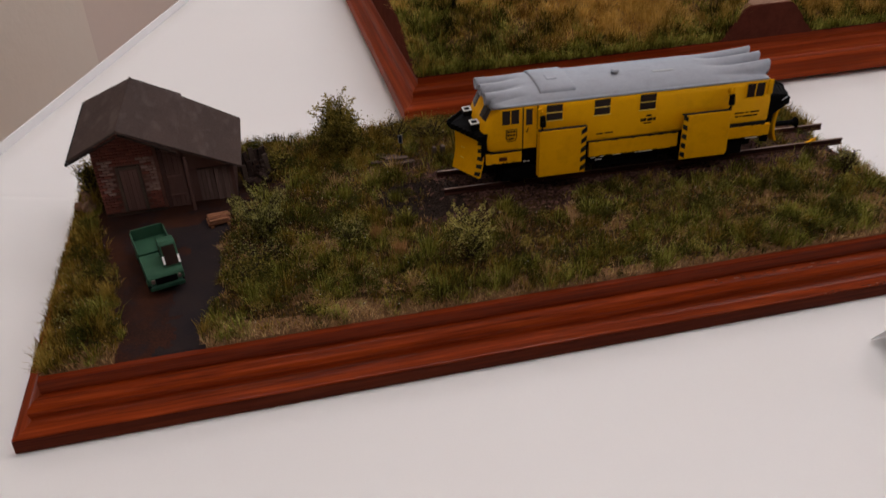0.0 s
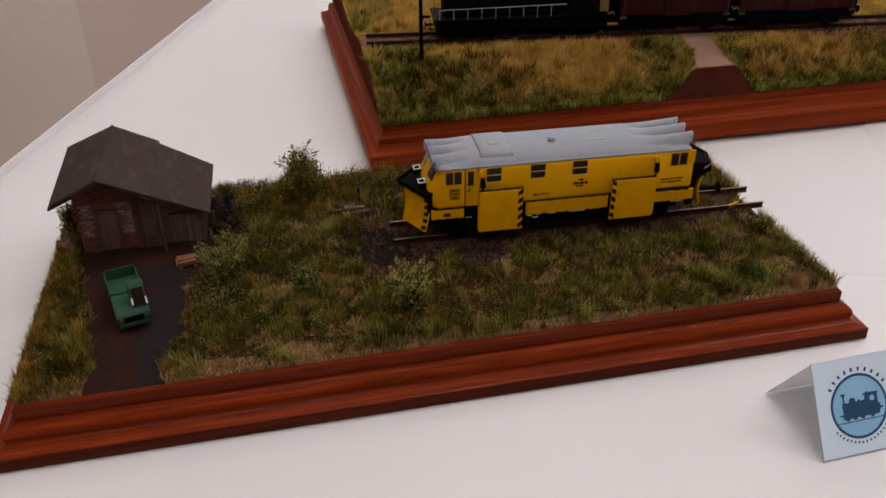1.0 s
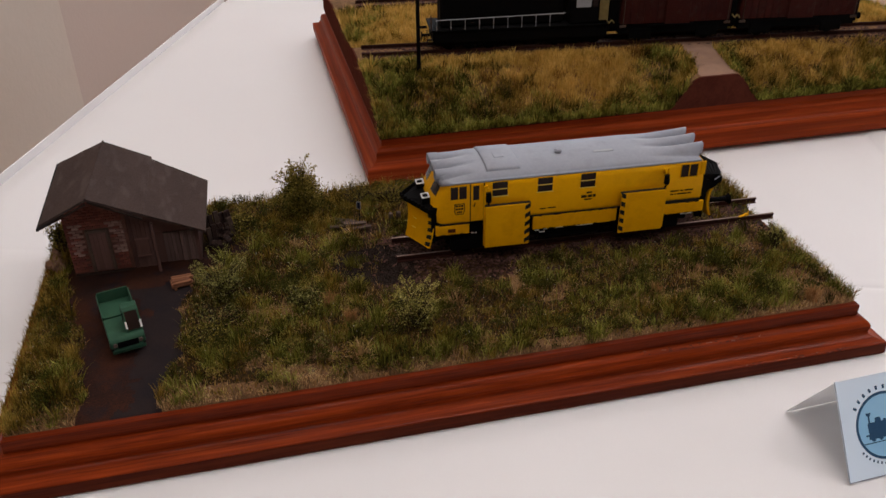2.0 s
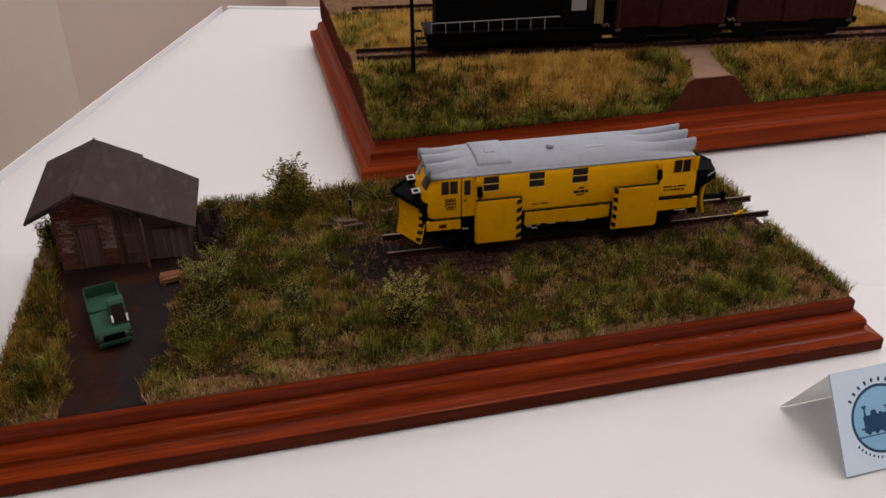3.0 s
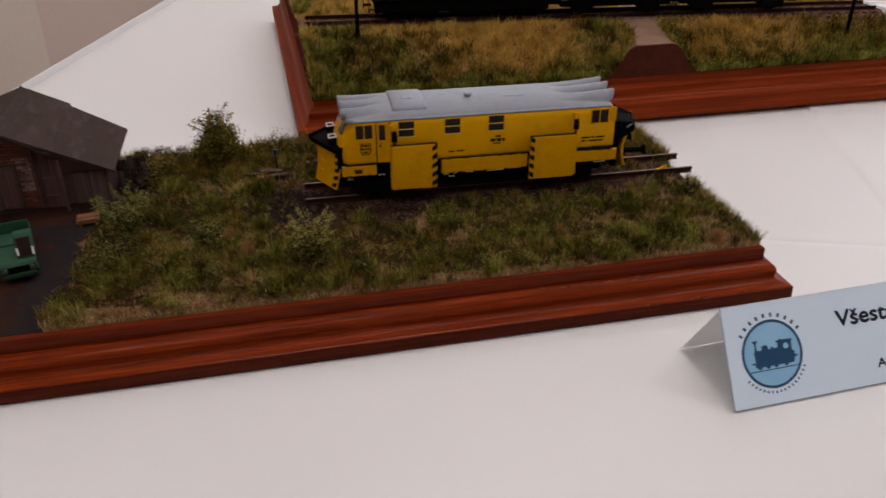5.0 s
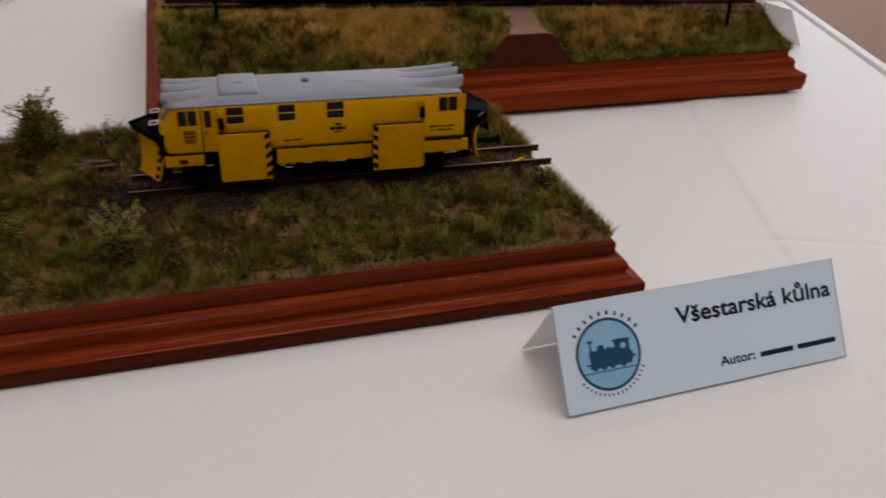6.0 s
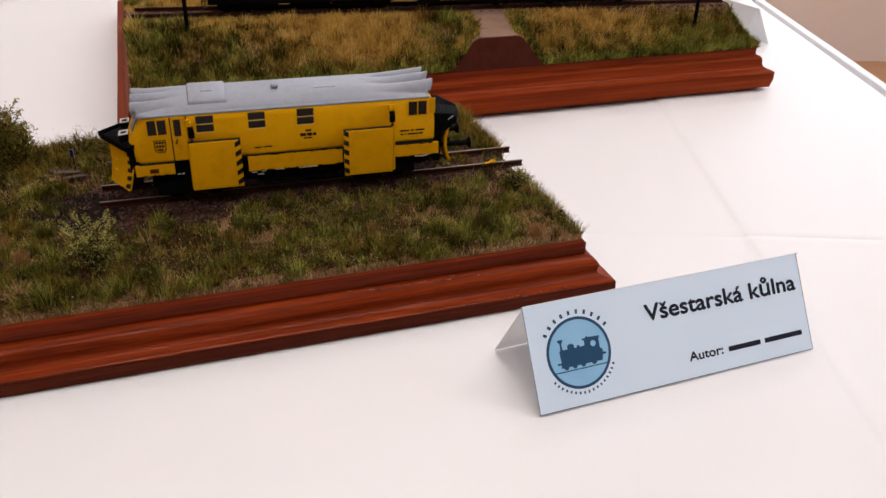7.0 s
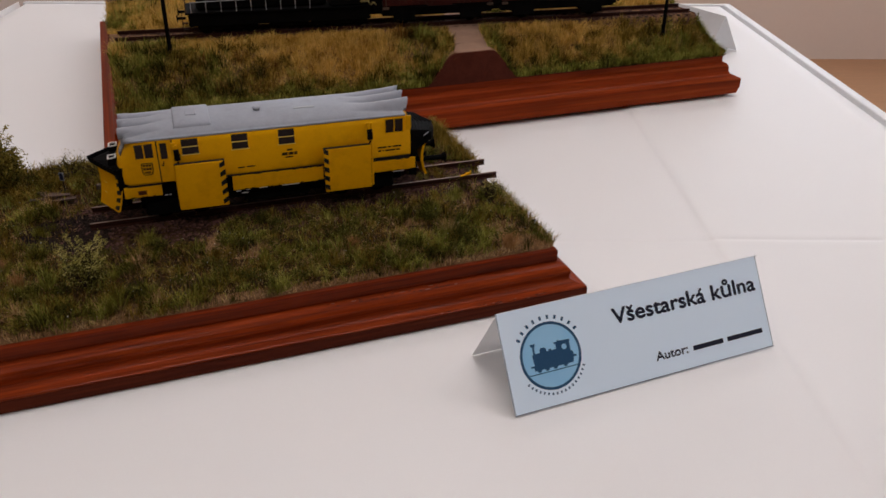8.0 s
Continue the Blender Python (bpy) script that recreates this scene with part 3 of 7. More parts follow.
def ground_a(x, y):
    z = 0.0232 + 0.0022 * drift(x, y, 28) + 0.0008 * drift(x, y, 110)
    z = z + 0.0025 * step(y, 0.06, 0.13) * step(x, 0.10, 0.15)
    road = step(x, road_left(y) - 0.004, road_left(y) + 0.002) * (1 - step(x, road_right(y) - 0.002, road_right(y) + 0.004)) * (1 - step(y, 0.135, 0.142))
    z = z * (1 - road) + road * (0.0232 + 0.0012 * step(y, 0.03, 0.11))
    v = np.abs(track_off(x, y))
    bed = (1 - step(v, 0.014, 0.023)) * step(x, 0.172, 0.19)
    z = z * (1 - bed) + bed * (0.0268 + 0.0002 * drift(x, y, 600))
    edge = np.minimum(np.minimum(x - AX0, AX1 - x), np.minimum(y - AY0, AY1 - y))
    return 0.0222 + (z - 0.0222) * step(edge, -0.001, 0.012) * 0.9 + (z - 0.0222) * 0.1


def pick_a(x, y):
    k = np.zeros(len(x))
    k[on_road(x, y)] = 1
    k[on_road(x, y) & (x > 0.45 * road_left(y) + 0.55 * road_right(y) + 0.016 * (drift(x, y + 0.5, 90) - 0.5) + 0.006 * (drift(x, y, 400) - 0.5)) & (y < 0.100 + 0.01 * drift(x, y, 150))] = 4
    k[on_ash(x, y)] = 2
    k[(y < AY0 + 0.005 + 0.012 * drift(x, y, 60) ** 1.5) & (k == 0)] = 3
    k[((x - 0.0985) / 0.0125) ** 2 + ((y - 0.1290) / 0.0130) ** 2 < 0.7 + 0.6 * drift(x, y, 200)] = 1
    k[(0.72 * drift(x, y, 62) + 0.28 * drift(x, y, 260) > 0.70) & (y < 0.085) & (k == 0)] = 3
    return k


soil_a = sheet("ground", np.arange(AX0, AX1 + 1e-6, 0.0011), np.arange(AY0 + 0.0018, AY1 + 1e-6, 0.0011), ground_a, [M_SOIL, M_ROAD, M_ASH, M_SOIL_TAN, M_ROAD_DARK], pick_a, rim_z=0.0216)
tagged(soil_a, "modelled earth with a dark dirt road and an ash patch on the near base", "ground", kind="structure")

TRACK_B_ANGLE = -6.4
TB = (math.cos(radians(TRACK_B_ANGLE)), math.sin(radians(TRACK_B_ANGLE)))
TRACK_B_P = (0.2045, 0.3465)
RAIL_B_Z = 0.0570


def track_b_off(x, y):
    return -(x - TRACK_B_P[0]) * TB[1] + (y - TRACK_B_P[1]) * TB[0]


def path_mid(y):
    return 0.437 + (y - 0.2390) * 0.27


def path_amount(x, y):
    return 1 - step(np.abs(x - path_mid(y)), 0.0135, 0.036 - 0.018 * step(y, 0.245, 0.30))


def ground_b(x, y):
    off = track_b_off(x, y)
    low = 0.0317 + 0.0200 * step(y, 0.243, 0.300) + 0.0015 * drift(x, y, 35) * step(y, 0.24, 0.26)
    z = low
    k = path_amount(x, y) * (1 - step(off, -0.016, -0.010))
    z = z * (1 - k) + k * (0.0518 + 0.0004 * drift(x, y, 300))
    bed = 1 - step(np.abs(off), 0.013, 0.020)
    z = z * (1 - bed) + bed * 0.0540
    bed2 = 1 - step(np.abs(off - 0.130), 0.013, 0.020)
    return z * (1 - bed2) + bed2 * 0.0540


def pick_b(x, y):
    return (np.abs(x - path_mid(y)) < 0.0125 + 0.002 * drift(x, y, 200)) & (track_b_off(x, y) < 0.05)


soil_b = sheet("ground", np.arange(BX0, BX1 + 1e-6, 0.002), np.arange(BY0, BY1 + 1e-6, 0.002), ground_b, [M_SOIL_TAN, M_PATH], pick_b)
tagged(soil_b, "modelled embankment earth with a sandy crossing path on the far base", "ground", kind="structure")
# the embankment's cut face under the path, and the cut faces at the other sides
xs = np.linspace(BX0, BX1, 120)
bm = bmesh.new()
prism(bm, [(x - BX0, float(ground_b(np.array(x), np.array(BY0))) + 0.0004) for x in xs] + [(BX1 - BX0, 0.0305), (0, 0.0305)], "y", -0.0008, 0.0012)
part("end_board", bm, M_BOARD, base_far, "dark brown board cut to the embankment's outline")
for sx, wide in ((BX0, -0.0008), (BX1, 0.0008)):
    ys = np.linspace(BY0, BY1, 80)
    bm = bmesh.new()
    prism(bm, [(y - BY0, float(ground_b(np.array(sx), np.array(y))) + 0.0004) for y in ys] + [(BY1 - BY0, 0.0305), (0, 0.0305)], "x", sx - BX0 + min(wide, -wide / 2), sx - BX0 + max(wide, -wide / 2))
    part("end_board", bm, M_BOARD, base_far, "dark brown board cut to the embankment's outline")


# ---- tracks ----
RAIL_PROFILE = [(-0.0011, 0), (0.0011, 0), (0.0011, 0.0003), (0.0002, 0.0007), (0.0002, 0.0019), (0.0006, 0.0022), (0.0006, 0.0028), (0.0004, 0.0030),
                (-0.0004, 0.0030), (-0.0006, 0.0028), (-0.0006, 0.0022), (-0.0002, 0.0019), (-0.0002, 0.0007), (-0.0011, 0.0003)]


def railway_track(m, length, label, sleepers=True, gauge=0.0184, head=None):
    t = thing("railway_track", m, label, "railway track")
    for v in (-gauge / 2, gauge / 2):
        r = part("rail", prism(bmesh.new(), [(v + a, z) for a, z in RAIL_PROFILE], "x", 0, length), M_RUST, t)
        part("rail_head", boxes((0.0, length, v - 0.00052, v + 0.00052, 0.00302, 0.00312)), head or M_STEEL, r, "worn shiny running surface")
    if sleepers:
        base = boxes((-0.0015, 0.0015, -0.0150, 0.0150, -0.0018, -0.0001), bevel=0.0002)
        me = None
        for i in range(int(length / 0.0072)):
            x = 0.003 + i * 0.0072
            if me is None:
                ob = part("sleeper", base, M_SLEEPER, t)
                me = ob.data
            else:
                ob = new("sleeper", me)
                ob.parent = t
            ob.matrix_basis = pose(x, 0.0006 * noise.noise((i, 1, 2)), 0, 0, 0, 1.5 * noise.noise((i, 3, 4)))
    return t


track_len = 0.2075
railway_track(pose(TRACK_P[0], TRACK_P[1], 0.0270, 0, 0, TRACK_ANGLE), track_len, "rusty model railway track ending at the edge of the base")
railway_track(pose(TRACK_B_P[0], TRACK_B_P[1], RAIL_B_Z - 0.0031, 0, 0, TRACK_B_ANGLE), 0.447, "dark model railway track on the far embankment", head=M_RUST)
railway_track(pose(TRACK_B_P[0] + 0.130 * -TB[1], TRACK_B_P[1] + 0.130, RAIL_B_Z - 0.0031, 0, 0, TRACK_B_ANGLE), 0.437, "second dark track behind the train", head=M_RUST)


# ---- the yellow snow plough car ----
PQ, PANG = (0.2469, 0.0840), -2.2
PW = 0.0345
plough_car = thing("snow_plough_car", pose(PQ[0], PQ[1], 0.0301, 0, 0, PANG), "yellow model snow plough car with a light grey ribbed roof", "rail vehicle")


def zl(z):
    return z - 0.0301


def nose_at(v, uf, nose):
    """The rounded cab front: how far forward it stands at v."""
    k = min(abs(v - PW / 2) / (PW / 2), 1.0)
    return uf + 0.0022 - (nose + 0.0022) * (1 - k ** 5.0) ** 0.42 * (0.80 + 0.20 * (1 - k * k))


def body_ring(z, uf, ur, nose, tail):
    c = PW / 2
    ring = [(uf + 0.0022, 0, zl(z)), (ur, 0, zl(z)), (ur + tail * 0.6, 0.004, zl(z)), (ur + tail, c, zl(z)), (ur + tail * 0.6, PW - 0.004, zl(z)), (ur, PW, zl(z)), (uf + 0.0022, PW, zl(z))]
    for k in (0.985, 0.95, 0.90, 0.82, 0.7, 0.5, 0.25, 0, -0.25, -0.5, -0.7, -0.82, -0.90, -0.95, -0.985):
        v = c + k * c
        ring.append((nose_at(v, uf, nose), v, zl(z)))
    return ring


bm = bmesh.new()
rings_mesh(bm, [body_ring(0.0507, -0.0440, 0.0912, 0.0022, 0.0012), body_ring(0.0516, -0.0450, 0.0915, 0.0030, 0.0014), body_ring(0.0560, -0.0452, 0.0915, 0.0036, 0.0014), body_ring(0.0600, -0.0446, 0.0915, 0.0036, 0.0014),
                body_ring(0.0635, -0.0434, 0.0912, 0.0032, 0.0013), body_ring(0.0680, -0.0416, 0.0905, 0.0028, 0.0012), body_ring(0.0717, -0.0400, 0.0897, 0.0024, 0.0010)])
body = part("body", bm, M_YELLOW, plough_car, smooth=True)
bm = bmesh.new()
box(bm, -0.043, 0.0915, 0.0022, PW - 0.0022, zl(0.0440), zl(0.0508))
box(bm, -0.040, 0.0880, 0.0050, PW - 0.0050, zl(0.0360), zl(0.0442), bevel=0.0006)
box(bm, -0.038, -0.0050, 0.0032, PW - 0.0032, zl(0.0328), zl(0.0400), bevel=0.0006)
box(bm, 0.0480, 0.0830, 0.0032, PW - 0.0032, zl(0.0328), zl(0.0400), bevel=0.0006)
box(bm, 0.0080, 0.0400, 0.0032, PW - 0.0032, zl(0.0345), zl(0.0425), bevel=0.0010)
part("underframe", bm, M_BLACK, plough_car)
for a, b, z0, z1 in ((-0.0462, -0.0295, 0.0445, 0.0497), (0.0028, 0.0467, 0.0424, 0.0499), (0.0715, 0.0938, 0.0428, 0.0488)):
    part("skirt_panel", boxes((a, b, -0.0004, 0.0012, zl(z0), zl(z1)), bevel=0.0002), M_YELLOW, plough_car)
    part("skirt_panel", boxes((a, b, PW - 0.0012, PW + 0.0004, zl(z0), zl(z1)), bevel=0.0002), M_YELLOW, plough_car)
for u in (-0.030, -0.013, 0.056, 0.075):
    ws = part("wheelset", rod(bmesh.new(), (u, 0.004, zl(0.0358)), (u, PW - 0.004, zl(0.0358)), 0.0009, n=8), M_BLACK, plough_car)
    for v in (0.0072, PW - 0.0072):
        bm = bmesh.new()
        rod(bm, (u, v - 0.0012, zl(0.0358)), (u, v + 0.0012, zl(0.0358)), 0.0054, n=20)
        rod(bm, (u, v - 0.0018, zl(0.0358)), (u, v - 0.0012, zl(0.0358)), 0.0022, n=12)
        part("wheel", bm, M_BLACK, ws)
# longitudinal pipes and small white marks under the sill
part("air_tank", rod(bmesh.new(), (0.006, 0.004, zl(0.0400)), (0.030, 0.004, zl(0.0400)), 0.0021, n=12), M_BLACK, plough_car)
for a, b, z in ((0.0040, 0.0064, 0.0415), (0.0085, 0.0105, 0.0418), (0.0150, 0.0190, 0.0420), (0.0260, 0.0345, 0.0418), (-0.0286, -0.0272, 0.0440), (-0.0266, -0.0256, 0.0440), (0.0820, 0.0880, 0.0420), (0.0065, 0.0095, 0.0403)):
    part("stencil_mark", boxes((a, b, -0.0001, 0.0003, zl(z), zl(z + 0.0004))), M_WHITE, plough_car, "small white stencilled mark")


# roof: a low vault whose ends swell into three flared ribs
def roof_rib(v):
    return max(max(1 - ((v - c) / 0.0041) ** 2, 0) ** 0.5 for c in (0.0074, PW / 2, PW - 0.0074))


def roof_z(u, v):
    k = abs(v - PW / 2) / (PW / 2)
    z = 0.0726 + 0.0042 * max(1 - k ** 2.6, 0) ** 0.62
    a, b = max(0.0, min(1.0, (-0.0255 - u) / 0.0185)), max(0.0, min(1.0, (u - 0.0610) / 0.0300))
    s = a + b
    if s > 0:
        rib = roof_rib(v)
        lift = (-0.0004 * a + 0.0014 * b * b)
        z = max(z + s * ((0.0060 + 0.0004 * b) * rib - 0.0055), z * (1 - s) + s * min(z, 0.0724)) + lift * rib
    return z


def roof_sheet(us, vs, lift, under):
    """A thick sheet that follows the roof over lines u and v."""
    bm = bmesh.new()
    top = [[bm.verts.new((u + (0.0036 * roof_rib(v) * max(0.0, (u - 0.075) / 0.015) if u > 0.075 else (0.0062 * (abs(v - PW / 2) / (PW / 2)) ** 5 - 0.0004 * roof_rib(v)) * max(0.0, (-0.034 - u) / 0.010)), v, zl(roof_z(u, min(max(v, 0.0), PW)) + lift(u, v)))) for v in vs] for u in us]
    low = [[bm.verts.new((u, v, zl(under(u, v)))) for v in (vs[0], vs[-1])] for u in us]
    nu, nv = len(us), len(vs)
    for i in range(nu - 1):
        for j in range(nv - 1):
            bm.faces.new((top[i][j], top[i + 1][j], top[i + 1][j + 1], top[i][j + 1]))
        bm.faces.new((low[i][0], low[i + 1][0], top[i + 1][0], top[i][0]))
        bm.faces.new((top[i][-1], top[i + 1][-1], low[i + 1][1], low[i][1]))
        bm.faces.new((low[i][1], low[i + 1][1], low[i + 1][0], low[i][0]))
    bm.faces.new([low[0][0]] + top[0] + [low[0][1]])
    bm.faces.new(([low[-1][0]] + top[-1] + [low[-1][1]])[::-1])
    return bm


roof_us = [-0.0440 + 0.0020 * i for i in range(11)] + [-0.02, -0.005, 0.01, 0.025, 0.04, 0.055] + [0.060 + 0.0024 * i for i in range(13)]
roof_vs = [-0.0006, -0.0003] + [PW * i / 96 for i in range(1, 96)] + [PW + 0.0003, PW + 0.0006]
roof = part("roof", roof_sheet(roof_us, roof_vs, lambda u, v: 0.0, lambda u, v: 0.0716), M_ROOFGREY, plough_car, smooth=True)
for c_, top_ in ((0.0074, 0.0766), (PW / 2, 0.0772), (PW - 0.0074, 0.0766)):
    bm = bmesh.new()
    prism_ring = [[bm.verts.new((u_, c_ + r_ * math.cos(a_), zl(top_ - 0.0029 + r_ * math.sin(a_)))) for a_ in np.linspace(0, 2 * math.pi, 24, endpoint=False)] for u_, r_ in ((-0.0400, 0.0027), (-0.0448, 0.0028), (-0.0450, 0.0026), (-0.0448, 0.0022), (-0.0420, 0.0021))]
    for r0_, r1_ in zip(prism_ring, prism_ring[1:]):
        for i in range(24):
            bm.faces.new((r0_[i], r0_[(i + 1) % 24], r1_[(i + 1) % 24], r1_[i]))
    bm.faces.new(prism_ring[-1])
    part("duct_end", bm, M_ROOFGREY, roof, "open end of a roof duct", smooth=True)
hatch_us, hatch_vs = [-0.0205, -0.0203, -0.0196, -0.0120, -0.0044, -0.0037, -0.0035], [0.0034, 0.0037, 0.0046] + [0.0046 + (PW - 0.0092) * i / 16 for i in range(1, 16)] + [PW - 0.0046, PW - 0.0037, PW - 0.0034]
part("roof_hatch", roof_sheet(hatch_us, hatch_vs, lambda u, v: -0.0002 if u in hatch_us[::6] or v in (hatch_vs[0], hatch_vs[-1]) else (0.0007 if u in hatch_us[1::4] or v in (hatch_vs[1], hatch_vs[-2]) else 0.0010), lambda u, v: 0.0735), M_ROOFGREY, roof, "raised section of the roof", smooth=True)
part("hatch_cover", boxes((-0.0145, -0.0095, 0.0125, 0.0185, zl(0.0775), zl(0.0780)), bevel=0.0002), M_ROOFGREY, roof)
bm = bmesh.new()
rod(bm, (0.0185, 0.0140, zl(0.0757)), (0.0185, 0.0140, zl(0.0780)), 0.0016, n=16)
rod(bm, (0.0185, 0.0140, zl(0.0780)), (0.0185, 0.0140, zl(0.0787)), 0.0022, 0.0014, n=16)
part("roof_vent", bm, M_ROOFGREY, roof)
part("roof_label", boxes((0.036, 0.046, 0.0105, 0.0125, zl(0.0763), zl(0.0768))), mat("worn_grey_mark", (0.33, 0.34, 0.36), (0.38, 0.39, 0.40), scale=3000, coarse=900), roof)


def side_window(parent, u0, u1, z0, z1, split="h", side=-1):
    """A flush window: a thin raised frame with one bar, over dark panes."""
    y = -0.0003 if side < 0 else PW + 0.0003
    a, b = min(y, y + 0.0004 * -side), max(y, y + 0.0004 * -side)
    t = 0.00045
    rows = [(u0, u1, a, b, zl(z0), zl(z0 + t)), (u0, u1, a, b, zl(z1 - t), zl(z1)), (u0, u0 + t, a, b, zl(z0 + t), zl(z1 - t)), (u1 - t, u1, a, b, zl(z0 + t), zl(z1 - t))]
    zm, um = (z0 + z1) / 2, (u0 + u1) / 2
    rows = [rows[0]] if split == "h" else rows
    rows.append((u0 + t, u1 - t, a, b, zl(zm - t / 2), zl(zm + t / 2)) if split == "h" else (um - t / 2, um + t / 2, a, b, zl(z0 + t), zl(z1 - t)))
    w = part("window", boxes(*rows), M_CREAM if split == "h" else M_YELLOW, parent)
    p = 0.00012 * side
    for q in ((z0 + t, zm - t / 2), (zm + t / 2, z1 - t)) if split == "h" else ((0, 0), (1, 1)):
        c, d, e, f = (u0 + t, u1 - t, *q) if split == "h" else ((u0 + t, um - t / 2, z0 + t, z1 - t) if q[0] == 0 else (um + t / 2, u1 - t, z0 + t, z1 - t))
        y0 = (0 if side < 0 else PW) + p
        part("pane", boxes((c, d, min(y0, y0 - p * 2), max(y0, y0 - p * 2), zl(e), zl(f))), M_PANE, w)
    return w


for side in (-1, 1):
    for u0, u1 in ((-0.0186, -0.0102), (0.0040, 0.0124), (0.0258, 0.0343)):
        side_window(body, u0, u1, 0.0629, 0.0711, "h", side)
    side_window(body, 0.0783, 0.0880, 0.0630, 0.0706, "v", side)
    side_window(body, -0.0392, -0.0304, 0.0630, 0.0707, "v", side)
# cab door with dark joints
door = part("door", boxes((-0.0287, -0.0226, -0.00025, 0.0001, zl(0.0510), zl(0.0708)), bevel=0.0001), M_YELLOW, body)
part("pane", boxes((-0.0277, -0.0247, -0.0004, -0.0002, zl(0.0624), zl(0.0700))), M_PANE, door)
part("door_joint", boxes((-0.0293, -0.0288, -0.0002, 0.0001, zl(0.0507), zl(0.0712))), M_STRIPE, door)
part("door_joint", boxes((-0.0225, -0.0220, -0.0002, 0.0001, zl(0.0507), zl(0.0712))), M_STRIPE, door)
bm = bmesh.new()
rod(bm, (-0.0272, -0.0005, zl(0.0590)), (-0.0268, -0.0008, zl(0.0612)), 0.00022, n=6)
rod(bm, (-0.0272, -0.0005, zl(0.0590)), (-0.0278, -0.0007, zl(0.0598)), 0.00022, n=6)
part("handle", bm, M_BLACK, door)
# windscreens on the slanted cab front
for v0, v1 in ((0.0044, 0.0124), (PW - 0.0124, PW - 0.0044)):
    def front(v, z):
        k = (z - 0.0635) / (0.0722 - 0.0635)
        return nose_at(v, -0.0434 + 0.0036 * k, 0.0032 - 0.0008 * k)
    bm = bmesh.new()
    cols = [v0 + (v1 - v0) * i / 8 for i in range(9)]
    a = [[bm.verts.new((front(v, z) - 0.00022, v, zl(z))) for z in (0.0643, 0.0670, 0.0697)] for v in cols]
    b = [[bm.verts.new((front(v, z) + 0.0008, v, zl(z))) for z in (0.0643, 0.0670, 0.0697)] for v in cols]
    for i in range(8):
        for j in range(2):
            bm.faces.new((a[i][j], a[i][j + 1], a[i + 1][j + 1], a[i + 1][j]))
        bm.faces.new((a[i][0], a[i + 1][0], b[i + 1][0], b[i][0])), bm.faces.new((a[i][2], b[i][2], b[i + 1][2], a[i + 1][2]))
    for i in (0, 8):
        bm.faces.new((a[i][0], b[i][0], b[i][1], a[i][1])), bm.faces.new((a[i][1], b[i][1], b[i][2], a[i][2]))
    part("windscreen", bm, M_PANE, body)
# rear end window surround and yellow corner post
part("corner_post", boxes((0.0893, 0.0917, -0.0004, 0.0004, zl(0.0640), zl(0.0712)), bevel=0.0001), M_YELLOW, body)
# the dark line along the sill, and bars for the small lettering
part("sill_line", boxes((0.0000, 0.0470, -0.0003, 0.0002, zl(0.0499), zl(0.0506))), M_STRIPE, body)
part("sill_line", boxes((0.0700, 0.0910, -0.0003, 0.0002, zl(0.0489), zl(0.0506))), M_STRIPE, body)
part("sill_line", boxes((-0.0445, -0.0290, -0.0003, 0.0002, zl(0.0498), zl(0.0507))), M_STRIPE, body)
for a, b, z, hgt in ((0.0298, 0.0324, 0.0597, 0.0009), (0.0272, 0.0300, 0.0575, 0.0014), (0.0305, 0.0328, 0.0575, 0.0014), (0.0332, 0.0346, 0.0575, 0.0014), (0.0288, 0.0326, 0.0562, 0.0006),
                     (0.0062, 0.0092, 0.0535, 0.0006), (0.0102, 0.0142, 0.0536, 0.0006), (0.0745, 0.0790, 0.0556, 0.0007), (0.0798, 0.0812, 0.0556, 0.0007), (0.0822, 0.0866, 0.0556, 0.0007),
                     (0.0748, 0.0762, 0.0538, 0.0007), (0.0770, 0.0776, 0.0538, 0.0007), (0.0784, 0.0834, 0.0538, 0.0007), (0.0840, 0.0858, 0.0538, 0.0007)):
    part("lettering", boxes((a, b, -0.00022 if z > 0.05 else -0.0006, 0.0001, zl(z), zl(z + hgt))), M_LETTER, body)
for k, (a, b) in enumerate(((-0.0362, -0.0326), (-0.0362, -0.0326), (-0.0356, -0.0332))):
    for m_, n_ in ((0.0, 0.28), (0.36, 0.64), (0.72, 1.0)):
        part("lettering", boxes((a + (b - a) * m_, a + (b - a) * n_, -0.00022, 0.0001, zl(0.0594 - 0.0017 * k), zl(0.0604 - 0.0017 * k))), M_LETTER, body)
for a, b, c, d in ((-0.0369, -0.0365, 0.0565, 0.0611), (-0.0322, -0.0318, 0.0565, 0.0611), (-0.0365, -0.0322, 0.0608, 0.0611), (-0.0361, -0.0326, 0.0552, 0.0555), (-0.0365, -0.0361, 0.0555, 0.0565), (-0.0326, -0.0322, 0.0555, 0.0565)):
    part("lettering", boxes((a, b, -0.00022, 0.0001, zl(c), zl(d))), M_LETTER, body)
part("data_plate", boxes((-0.0402, -0.0364, -0.0006, -0.0003, zl(0.0458), zl(0.0478))), M_PLATE_RED, body, "small red-brown data plate")
part("data_line", boxes((-0.0398, -0.0368, -0.0007, -0.0005, zl(0.0466), zl(0.0470))), M_LETTER, body)
